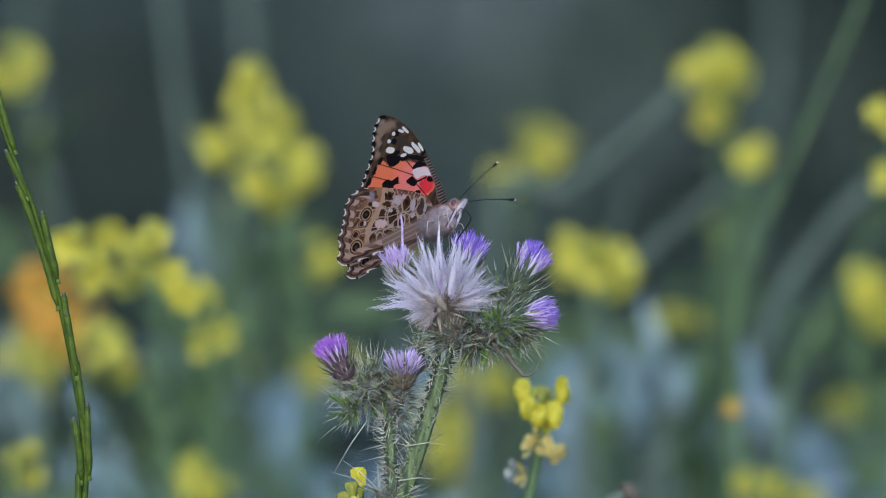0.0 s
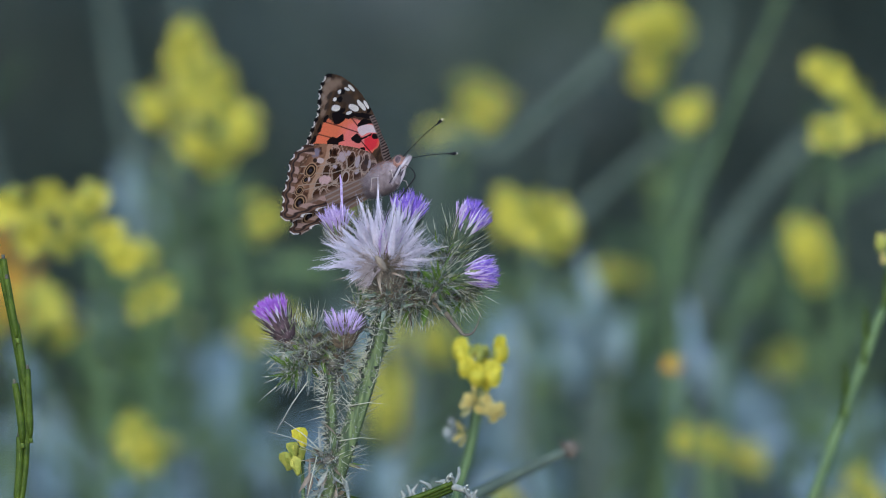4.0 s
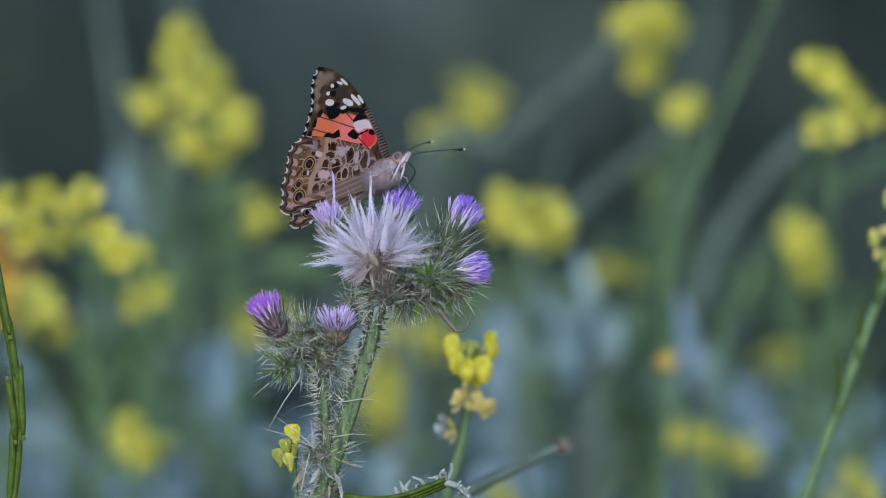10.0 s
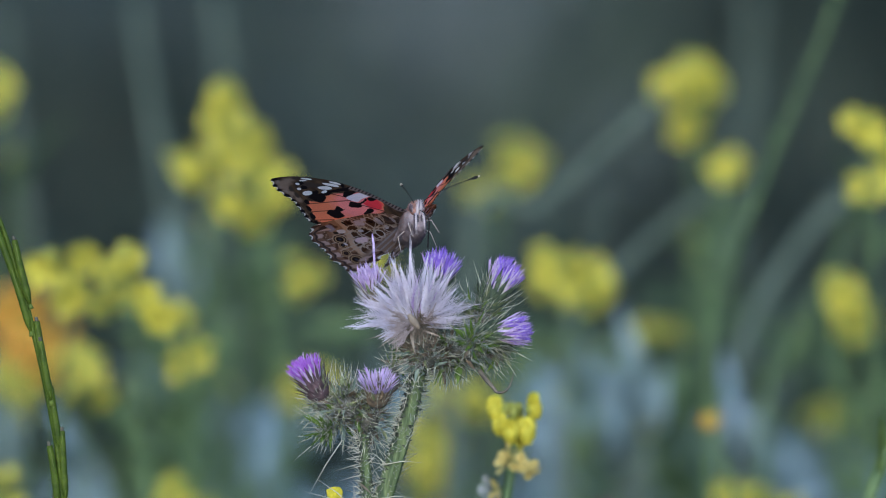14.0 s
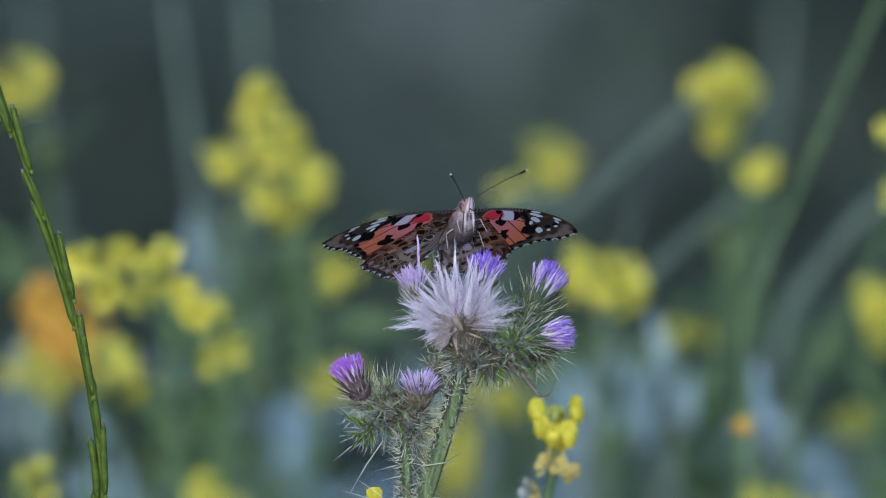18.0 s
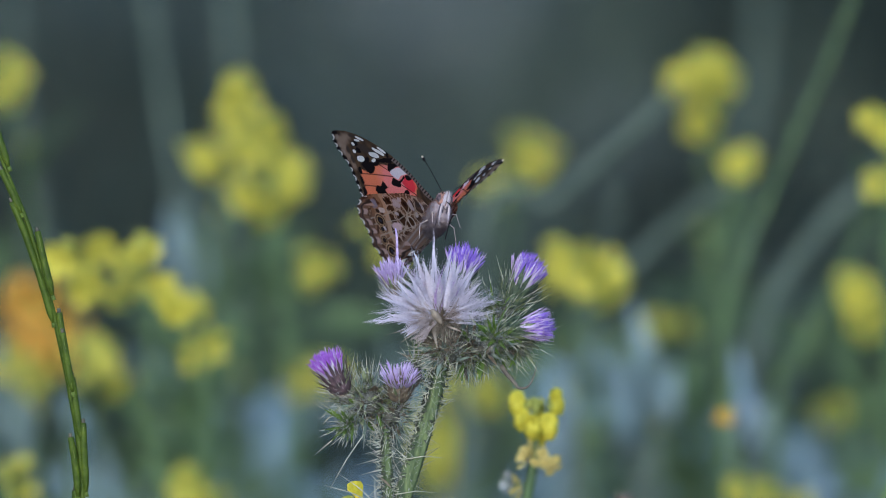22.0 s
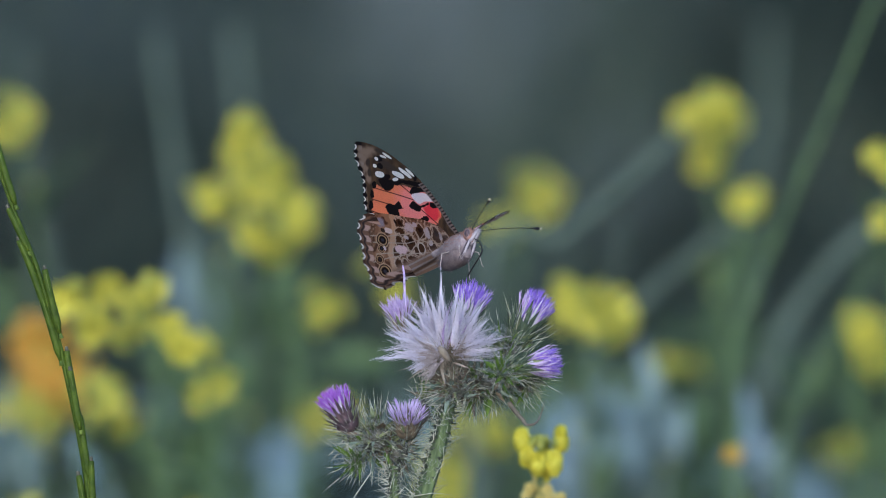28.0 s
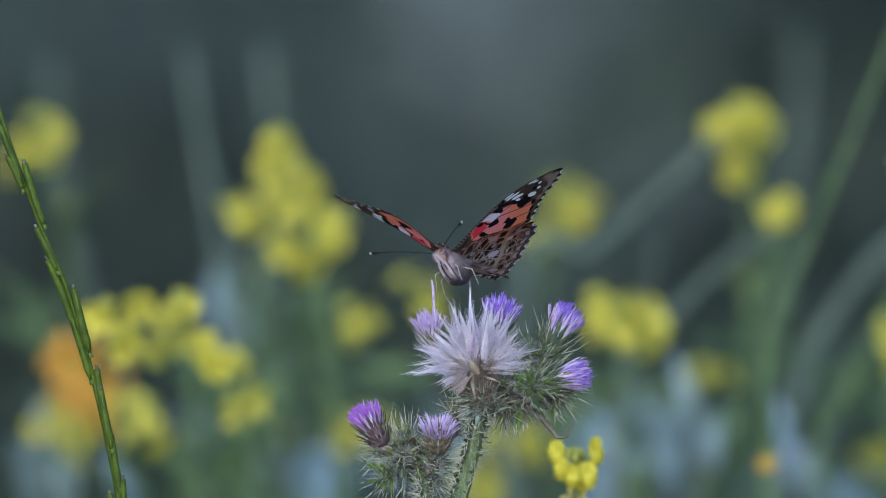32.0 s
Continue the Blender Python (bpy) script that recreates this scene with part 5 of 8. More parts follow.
def leafy_plant(foot, leaves, seed, label):
    """foot on the ground; leaves: base, tip, half width and surface of each."""
    root = thing("leafy_plant", label, "plant", foot, "leafy plants in the meadow")
    foot = Vector(foot)
    stem = Geo()
    for base, tip, half, mat in leaves:
        base, tip = Vector(base) - foot, Vector(tip) - foot
        line = spline([Vector((0, 0, -0.02)), Vector((base.x * 0.25, base.y * 0.25, base.z * 0.55)), base], 5)
        stem.tube(line, [0.0026 - 0.00016 * i for i in range(len(line))], 6)
        part("leaf", broad_leaf(base, tip, half), mat, root)
    part("stem", stem, STALK_PALE, root)


def weed(top, lean, mat, seed, label):
    """A slender weed: a stem, narrow leaves up along it and a bud at its top. lean: how far the stem's top stands off its foot."""
    rng = random.Random(seed)
    top = Vector(top)
    foot = Vector((top.x - lean * 2.2, top.y, 0))
    root = thing("weed", label, "weed", foot, "weeds in the meadow")
    rise = top - foot
    line = spline([(0, 0, -0.02), (lean * 0.5, 0, rise.z * 0.5), (lean * 1.3, 0, rise.z * 0.8), rise], 8)
    part("stem", one(Geo.tube, line, [0.0011 - 0.00002 * i for i in range(len(line))], 6), mat, root)
    for k in range(17):
        p = line[rng.randint(12, 23)]
        a = k * 2.4 + rng.uniform(-0.4, 0.4)
        d = Vector((math.cos(a) * 0.55, math.sin(a) * 0.5, rng.uniform(0.4, 1.3))).normalized() * rng.uniform(0.014, 0.034)
        part("leaf", one(Geo.blade, p, d, rng.uniform(0.0014, 0.0032), (0, -0.6, 1), rng.uniform(-0.45, 0.1), 5, 0.3, 0.4), mat, root)
    part("bud", one(Geo.ball, rise, (0.0011, 0.0011, 0.002), 7, 5, 0.2), BUD, root)


def shade_bush():
    """A crowded herb about 0.37 m high that closes the meadow behind the flowers, its green darkened to stand for
    shaded gaps; copied.
    """
    rng = random.Random(77)
    root = thing("shade_herb_clump", "crowded herb in a dark green that stands for deep shade", "herb", group="dark herbs behind the flowers")
    leaves_ = Geo()
    for k in range(16):
        d = fan((0, 0, 1), 0.16, rng)
        line = spline([(0, 0, -0.02), d * 0.2, d * rng.uniform(0.31, 0.37) + rv(0.006, rng)], 6)
        part("stem", one(Geo.tube, line, [0.0015 - 0.00008 * i for i in range(len(line))], 5), SHADEHERB, root)
        for j in range(34):
            p = line[rng.randint(4, len(line) - 1)]
            a = rng.random() * 6.28
            v = Vector((math.cos(a), math.sin(a), rng.uniform(-0.2, 1.1))).normalized() * rng.uniform(0.012, 0.03)
            leaves_.blade(p, v, rng.uniform(0.0022, 0.005), rv(0.5, rng) + Vector((0, 0, 1)), rng.uniform(-0.4, 0.1), 3)
    stuff("foliage", leaves_, SHADEHERB, root)
    return root


leafy_plant((-0.0568, 0.6400, 0.0), [((-0.0593, 0.6389, 0.3271), (-0.0670, 0.6224, 0.3522), 0.0046, TEAL), ((-0.0532, 0.6292, 0.3277), (-0.0401, 0.6520, 0.3544), 0.0039, TEAL), ((-0.0582, 0.6252, 0.3196), (-0.0656, 0.6302, 0.3406), 0.0096, TEAL), ((-0.0537, 0.6519, 0.3163), (-0.0453, 0.6048, 0.3406), 0.0092, TEAL), ((-0.0560, 0.6416, 0.3270), (-0.0565, 0.6370, 0.3456), 0.0072, TEAL), ((-0.0559, 0.6262, 0.3063), (-0.0519, 0.6227, 0.3280), 0.0046, SKYLIT_LEAF), ((-0.0645, 0.6461, 0.3100), (-0.0782, 0.6271, 0.3246), 0.0061, TEAL), ((-0.0478, 0.6468, 0.3098), (-0.0356, 0.6094, 0.3270), 0.0072, TEAL), ((-0.0593, 0.6321, 0.3108), (-0.0685, 0.6067, 0.3291), 0.0072, TEAL), ((-0.0493, 0.6402, 0.3186), (-0.0360, 0.6554, 0.3361), 0.0061, TEAL)], 300, "low plant with broad blue-green waxy leaves")
leafy_plant((0.0670, 0.6600, 0.0), [((0.0681, 0.6699, 0.3110), (0.0674, 0.6684, 0.3394), 0.0046, TEAL), ((0.0698, 0.6690, 0.3077), (0.0840, 0.6316, 0.3307), 0.0035, TEAL), ((0.0610, 0.6543, 0.3086), (0.0428, 0.6576, 0.3253), 0.0051, SKYLIT_LEAF), ((0.0663, 0.6670, 0.3010), (0.0547, 0.6713, 0.3160), 0.0072, TEAL), ((0.0715, 0.6714, 0.3024), (0.0770, 0.6252, 0.3219), 0.0061, TEAL), ((0.0679, 0.6632, 0.3079), (0.0596, 0.6603, 0.3317), 0.0051, TEAL)], 301, "low plant with broad blue-green waxy leaves")
leafy_plant((0.0900, 0.5500, 0.0), [((0.0902, 0.5502, 0.3442), (0.0865, 0.5207, 0.3746), 0.0034, SKYLIT_LEAF), ((0.0918, 0.5492, 0.3442), (0.0972, 0.5154, 0.3635), 0.0041, TEAL), ((0.0898, 0.5630, 0.3402), (0.0825, 0.5619, 0.3566), 0.0037, TEAL)], 302, "low plant with broad blue-green waxy leaves")
leafy_plant((0.0633, 0.5500, 0.0), [((0.0636, 0.5514, 0.3572), (0.0576, 0.5280, 0.3881), 0.0034, TEAL), ((0.0614, 0.5623, 0.3567), (0.0498, 0.5443, 0.3738), 0.0046, TEAL), ((0.0663, 0.5615, 0.3567), (0.0761, 0.5609, 0.3721), 0.0048, GREENLEAF), ((0.0644, 0.5503, 0.3540), (0.0689, 0.5348, 0.3709), 0.0046, TEAL), ((0.0595, 0.5530, 0.3507), (0.0512, 0.5359, 0.3613), 0.0055, TEAL)], 303, "low plant with broad blue-green waxy leaves")
leafy_plant((0.1207, 0.7200, 0.0), [((0.1203, 0.7098, 0.3115), (0.1098, 0.6983, 0.3412), 0.0084, TEAL), ((0.1228, 0.7294, 0.3103), (0.1294, 0.6826, 0.3402), 0.0084, TEAL), ((0.1253, 0.7064, 0.3082), (0.1155, 0.7176, 0.3248), 0.0073, TEAL), ((0.1102, 0.7134, 0.2994), (0.1003, 0.7121, 0.3141), 0.0062, SKYLIT_LEAF), ((0.1138, 0.7191, 0.2989), (0.1199, 0.7006, 0.3138), 0.0062, TEAL)], 304, "low plant with broad dull green leaves")
leafy_plant((0.1420, 0.7000, 0.0), [((0.1427, 0.7149, 0.3042), (0.1450, 0.6717, 0.3348), 0.0082, TEAL), ((0.1384, 0.6974, 0.3053), (0.1331, 0.6722, 0.3255), 0.0062, TEAL), ((0.1455, 0.7040, 0.3014), (0.1528, 0.6766, 0.3235), 0.0073, SKYLIT_LEAF), ((0.1417, 0.6957, 0.2969), (0.1388, 0.7048, 0.3134), 0.0062, SKYLIT_LEAF)], 305, "low plant with broad blue-green waxy leaves")
leafy_plant((-0.0125, 0.6200, 0.0), [((-0.0133, 0.6146, 0.3804), (-0.0351, 0.6135, 0.3844), 0.0030, GREENLEAF), ((-0.0117, 0.6321, 0.3788), (-0.0000, 0.5861, 0.3904), 0.0030, GREENLEAF)], 306, "low plant with broad dull green leaves")
leafy_plant((-0.0784, 0.7800, 0.0), [((-0.0778, 0.7668, 0.3599), (-0.0860, 0.7537, 0.3866), 0.0040, GREENLEAF), ((-0.0774, 0.7880, 0.3573), (-0.0684, 0.7769, 0.3716), 0.0032, GREENLEAF), ((-0.0789, 0.7721, 0.3544), (-0.0889, 0.7599, 0.3655), 0.0054, TEAL)], 307, "low plant with broad dull green leaves")
leafy_plant((-0.0730, 0.7500, 0.0), [((-0.0728, 0.7403, 0.3839), (-0.0762, 0.7375, 0.4150), 0.0072, TEAL), ((-0.0714, 0.7363, 0.3806), (-0.0646, 0.7518, 0.3972), 0.0034, GREENLEAF)], 308, "low plant with broad dull green leaves")
leafy_plant((0.0068, 0.6800, 0.0), [((-0.0169, 0.6919, 0.3011), (-0.0099, 0.6973, 0.3176), 0.0062, TEAL), ((-0.0203, 0.6870, 0.2980), (-0.0270, 0.6976, 0.3127), 0.0062, SKYLIT_LEAF), ((0.0035, 0.6655, 0.3026), (0.0105, 0.6573, 0.3383), 0.0046, TEAL), ((0.0068, 0.6940, 0.2974), (0.0138, 0.6865, 0.3181), 0.0062, SKYLIT_LEAF), ((0.0339, 0.6773, 0.3015), (0.0410, 0.6966, 0.3105), 0.0072, SKYLIT_LEAF), ((0.0356, 0.6836, 0.2977), (0.0290, 0.6891, 0.3093), 0.0062, TEAL)], 309, "low plant with broad blue-green waxy leaves")
leafy_plant((-0.1065, 0.7300, 0.0), [((-0.1079, 0.7238, 0.2997), (-0.1017, 0.7015, 0.3249), 0.0073, TEAL), ((-0.1098, 0.7283, 0.2994), (-0.1187, 0.6982, 0.3202), 0.0073, SKYLIT_LEAF), ((-0.1029, 0.7264, 0.2995), (-0.0948, 0.7477, 0.3154), 0.0063, SKYLIT_LEAF), ((-0.0908, 0.7249, 0.2995), (-0.0863, 0.6906, 0.3221), 0.0053, TEAL), ((-0.1230, 0.7163, 0.3004), (-0.1273, 0.7002, 0.3253), 0.0073, TEAL)], 310, "low plant with broad blue-green waxy leaves")
leafy_plant((-0.1207, 0.5500, 0.0), [((-0.1217, 0.5585, 0.3491), (-0.1235, 0.5318, 0.3778), 0.0086, TEAL), ((-0.1196, 0.5437, 0.3466), (-0.1134, 0.5158, 0.3672), 0.0065, TEAL), ((-0.1237, 0.5645, 0.3423), (-0.1302, 0.5354, 0.3665), 0.0065, TEAL), ((-0.0985, 0.5412, 0.3465), (-0.1038, 0.5136, 0.3640), 0.0043, SKYLIT_LEAF)], 311, "low plant with broad dull green leaves")
leafy_plant((0.0542, 0.6000, 0.0), [((0.0572, 0.5867, 0.3422), (0.0522, 0.5701, 0.3660), 0.0056, TEAL), ((0.0593, 0.6053, 0.3412), (0.0669, 0.5690, 0.3675), 0.0049, GREENLEAF), ((0.0621, 0.5862, 0.3389), (0.0705, 0.5894, 0.3567), 0.0047, TEAL), ((0.0443, 0.5925, 0.3453), (0.0400, 0.6199, 0.3638), 0.0047, TEAL), ((0.0458, 0.5887, 0.3422), (0.0509, 0.5918, 0.3584), 0.0041, GREENLEAF)], 312, "low plant with broad dull green leaves")
leafy_plant((-0.0907, 0.7000, 0.0), [((-0.0915, 0.7027, 0.3075), (-0.1052, 0.7065, 0.3104), 0.0069, TEAL), ((-0.0919, 0.6965, 0.3105), (-0.1040, 0.7048, 0.3245), 0.0057, TEAL), ((-0.0899, 0.6881, 0.3096), (-0.0930, 0.6775, 0.3236), 0.0053, TEAL), ((-0.0887, 0.7052, 0.3043), (-0.0850, 0.7035, 0.3164), 0.0058, SKYLIT_LEAF), ((-0.0909, 0.6977, 0.3059), (-0.0795, 0.6653, 0.3173), 0.0050, GREENLEAF), ((-0.0885, 0.6930, 0.3069), (-0.0710, 0.6726, 0.3131), 0.0053, SKYLIT_LEAF)], 330, "low plant with broad dull green leaves")
leafy_plant((-0.0734, 0.6200, 0.0), [((-0.0734, 0.6134, 0.3096), (-0.0874, 0.6286, 0.3128), 0.0027, GREENLEAF), ((-0.0740, 0.6110, 0.3099), (-0.0844, 0.6332, 0.3219), 0.0057, TEAL), ((-0.0737, 0.6314, 0.3056), (-0.0783, 0.5833, 0.3219), 0.0051, SKYLIT_LEAF), ((-0.0733, 0.6164, 0.3105), (-0.0719, 0.6095, 0.3267), 0.0049, SKYLIT_LEAF), ((-0.0729, 0.6057, 0.3115), (-0.0679, 0.6055, 0.3224), 0.0057, SKYLIT_LEAF), ((-0.0731, 0.6322, 0.3106), (-0.0632, 0.5867, 0.3236), 0.0050, SKYLIT_LEAF), ((-0.0713, 0.6229, 0.3084), (-0.0581, 0.5873, 0.3155), 0.0065, SKYLIT_LEAF)], 331, "low plant with broad blue-green waxy leaves")
leafy_plant((-0.0269, 0.6000, 0.0), [((-0.0257, 0.6024, 0.3148), (-0.0363, 0.6137, 0.3170), 0.0035, SKYLIT_LEAF), ((-0.0280, 0.5911, 0.3214), (-0.0362, 0.5605, 0.3335), 0.0027, GREENLEAF), ((-0.0291, 0.5875, 0.3196), (-0.0330, 0.5924, 0.3350), 0.0059, TEAL), ((-0.0269, 0.5855, 0.3177), (-0.0275, 0.5651, 0.3355), 0.0032, GREENLEAF), ((-0.0250, 0.5999, 0.3191), (-0.0211, 0.6153, 0.3317), 0.0065, TEAL), ((-0.0279, 0.5976, 0.3194), (-0.0190, 0.5839, 0.3283), 0.0057, TEAL), ((-0.0282, 0.6042, 0.3178), (-0.0156, 0.5656, 0.3224), 0.0066, TEAL)], 332, "low plant with broad dull green leaves")
leafy_plant((-0.0106, 0.6600, 0.0), [((-0.0102, 0.6624, 0.3059), (-0.0220, 0.6304, 0.3133), 0.0052, TEAL), ((-0.0103, 0.6633, 0.3118), (-0.0216, 0.6775, 0.3240), 0.0043, GREENLEAF), ((-0.0104, 0.6466, 0.3077), (-0.0126, 0.6533, 0.3280), 0.0041, SKYLIT_LEAF), ((-0.0084, 0.6632, 0.3073), (-0.0057, 0.6290, 0.3239), 0.0045, TEAL), ((-0.0111, 0.6530, 0.3109), (-0.0002, 0.6797, 0.3224), 0.0041, SKYLIT_LEAF), ((-0.0127, 0.6749, 0.3091), (-0.0023, 0.6273, 0.3145), 0.0049, TEAL)], 333, "low plant with broad blue-green waxy leaves")
leafy_plant((0.0059, 0.5500, 0.0), [((0.0058, 0.5562, 0.3172), (-0.0033, 0.5671, 0.3190), 0.0034, TEAL), ((0.0080, 0.5421, 0.3209), (-0.0008, 0.5467, 0.3300), 0.0039, SKYLIT_LEAF), ((0.0045, 0.5363, 0.3154), (0.0002, 0.5320, 0.3302), 0.0043, TEAL), ((0.0076, 0.5552, 0.3185), (0.0111, 0.5454, 0.3358), 0.0036, GREENLEAF), ((0.0072, 0.5582, 0.3174), (0.0156, 0.5152, 0.3325), 0.0041, GREENLEAF), ((0.0051, 0.5454, 0.3160), (0.0192, 0.5618, 0.3191), 0.0038, TEAL)], 334, "low plant with broad dull green leaves")
leafy_plant((0.0233, 0.7000, 0.0), [((0.0249, 0.7025, 0.3152), (0.0116, 0.6871, 0.3186), 0.0045, TEAL), ((0.0222, 0.6971, 0.3109), (0.0117, 0.7192, 0.3222), 0.0053, TEAL), ((0.0242, 0.7022, 0.3107), (0.0207, 0.6611, 0.3246), 0.0041, TEAL), ((0.0234, 0.7090, 0.3093), (0.0266, 0.6797, 0.3303), 0.0053, SKYLIT_LEAF), ((0.0213, 0.6980, 0.3145), (0.0338, 0.6728, 0.3289), 0.0055, TEAL), ((0.0258, 0.6983, 0.3101), (0.0406, 0.6795, 0.3145), 0.0052, TEAL)], 335, "low plant with broad blue-green waxy leaves")
leafy_plant((0.0406, 0.6000, 0.0), [((0.0407, 0.5877, 0.3143), (0.0258, 0.5978, 0.3207), 0.0052, SKYLIT_LEAF), ((0.0425, 0.5881, 0.3081), (0.0318, 0.6070, 0.3209), 0.0051, TEAL), ((0.0404, 0.5858, 0.3134), (0.0427, 0.6068, 0.3271), 0.0032, SKYLIT_LEAF), ((0.0406, 0.6092, 0.3113), (0.0464, 0.5898, 0.3259), 0.0034, GREENLEAF), ((0.0424, 0.6063, 0.3133), (0.0512, 0.5749, 0.3163), 0.0034, TEAL)], 336, "low plant with broad dull green leaves")
leafy_plant((0.0560, 0.7200, 0.0), [((0.0558, 0.7271, 0.3150), (0.0417, 0.7055, 0.3243), 0.0042, GREENLEAF), ((0.0539, 0.7119, 0.3181), (0.0471, 0.7378, 0.3255), 0.0033, SKYLIT_LEAF), ((0.0570, 0.7170, 0.3142), (0.0557, 0.7024, 0.3281), 0.0057, TEAL), ((0.0549, 0.7308, 0.3112), (0.0616, 0.7022, 0.3211), 0.0045, SKYLIT_LEAF), ((0.0564, 0.7250, 0.3158), (0.0685, 0.6903, 0.3202), 0.0038, SKYLIT_LEAF)], 337, "low plant with broad blue-green waxy leaves")
leafy_plant((0.0784, 0.6600, 0.0), [((0.0801, 0.6703, 0.3062), (0.0696, 0.6355, 0.3110), 0.0057, SKYLIT_LEAF), ((0.0762, 0.6465, 0.3105), (0.0660, 0.6785, 0.3179), 0.0036, SKYLIT_LEAF), ((0.0776, 0.6502, 0.3100), (0.0731, 0.6768, 0.3221), 0.0041, GREENLEAF), ((0.0807, 0.6746, 0.3063), (0.0813, 0.6564, 0.3226), 0.0047, SKYLIT_LEAF), ((0.0783, 0.6454, 0.3068), (0.0822, 0.6237, 0.3213), 0.0048, TEAL), ((0.0762, 0.6513, 0.3081), (0.0890, 0.6433, 0.3230), 0.0044, SKYLIT_LEAF), ((0.0773, 0.6633, 0.3090), (0.0914, 0.6780, 0.3141), 0.0035, GREENLEAF)], 338, "low plant with broad dull green leaves")
leafy_plant((0.0951, 0.7800, 0.0), [((0.0956, 0.7756, 0.2945), (0.0849, 0.7484, 0.2998), 0.0053, TEAL), ((0.0943, 0.7819, 0.2933), (0.0856, 0.7482, 0.3052), 0.0046, SKYLIT_LEAF), ((0.0965, 0.7676, 0.2975), (0.0901, 0.7734, 0.3130), 0.0051, SKYLIT_LEAF), ((0.0943, 0.7859, 0.2945), (0.0930, 0.7439, 0.3102), 0.0034, SKYLIT_LEAF), ((0.0939, 0.7785, 0.2997), (0.0994, 0.7822, 0.3120), 0.0034, SKYLIT_LEAF), ((0.0934, 0.7879, 0.2965), (0.1027, 0.7630, 0.3071), 0.0040, SKYLIT_LEAF), ((0.0939, 0.7916, 0.2956), (0.1090, 0.7501, 0.3046), 0.0049, TEAL)], 339, "low plant with broad blue-green waxy leaves")
leafy_plant((0.1015, 0.6000, 0.0), [((0.1010, 0.6065, 0.3192), (0.0867, 0.6063, 0.3245), 0.0027, GREENLEAF), ((0.1039, 0.6114, 0.3199), (0.0900, 0.5897, 0.3343), 0.0052, TEAL), ((0.0989, 0.5880, 0.3221), (0.0922, 0.5629, 0.3371), 0.0033, SKYLIT_LEAF), ((0.1032, 0.6009, 0.3191), (0.1013, 0.5704, 0.3335), 0.0037, GREENLEAF), ((0.1034, 0.6039, 0.3154), (0.1058, 0.5651, 0.3306), 0.0055, TEAL), ((0.1031, 0.6084, 0.3175), (0.1136, 0.5733, 0.3338), 0.0051, SKYLIT_LEAF), ((0.0991, 0.5854, 0.3185), (0.1143, 0.5706, 0.3242), 0.0030, GREENLEAF)], 340, "low plant with broad dull green leaves")
leafy_plant((0.1220, 0.7000, 0.0), [((0.1245, 0.6987, 0.3164), (0.1125, 0.6936, 0.3188), 0.0054, SKYLIT_LEAF), ((0.1217, 0.6966, 0.3138), (0.1079, 0.6704, 0.3291), 0.0057, TEAL), ((0.1216, 0.6995, 0.3180), (0.1150, 0.7168, 0.3315), 0.0040, SKYLIT_LEAF), ((0.1211, 0.7011, 0.3168), (0.1224, 0.7165, 0.3307), 0.0039, TEAL), ((0.1192, 0.6859, 0.3178), (0.1255, 0.7196, 0.3338), 0.0057, TEAL), ((0.1205, 0.7117, 0.3127), (0.1328, 0.6927, 0.3261), 0.0033, SKYLIT_LEAF), ((0.1204, 0.7007, 0.3152), (0.1335, 0.6922, 0.3186), 0.0055, SKYLIT_LEAF)], 341, "low plant with broad blue-green waxy leaves")
leafy_plant((0.1311, 0.6000, 0.0), [((0.1299, 0.6123, 0.3111), (0.1192, 0.5639, 0.3185), 0.0043, SKYLIT_LEAF), ((0.1289, 0.6043, 0.3117), (0.1205, 0.5925, 0.3224), 0.0051, SKYLIT_LEAF), ((0.1301, 0.5940, 0.3133), (0.1336, 0.6035, 0.3331), 0.0046, SKYLIT_LEAF), ((0.1304, 0.6066, 0.3087), (0.1340, 0.5662, 0.3210), 0.0046, TEAL), ((0.1296, 0.6060, 0.3089), (0.1421, 0.5872, 0.3135), 0.0054, SKYLIT_LEAF)], 342, "low plant with broad dull green leaves")
leafy_plant((0.1528, 0.7800, 0.0), [((0.1512, 0.7797, 0.3079), (0.1362, 0.7782, 0.3138), 0.0054, SKYLIT_LEAF), ((0.1538, 0.7666, 0.3049), (0.1433, 0.7762, 0.3138), 0.0054, TEAL), ((0.1503, 0.7762, 0.3023), (0.1471, 0.7927, 0.3161), 0.0052, TEAL), ((0.1502, 0.7719, 0.3086), (0.1502, 0.7894, 0.3221), 0.0036, GREENLEAF), ((0.1529, 0.7869, 0.3029), (0.1593, 0.7775, 0.3209), 0.0041, GREENLEAF), ((0.1516, 0.7913, 0.3048), (0.1609, 0.7422, 0.3187), 0.0040, SKYLIT_LEAF), ((0.1512, 0.7829, 0.3042), (0.1634, 0.7768, 0.3099), 0.0038, TEAL)], 343, "low plant with broad blue-green waxy leaves")
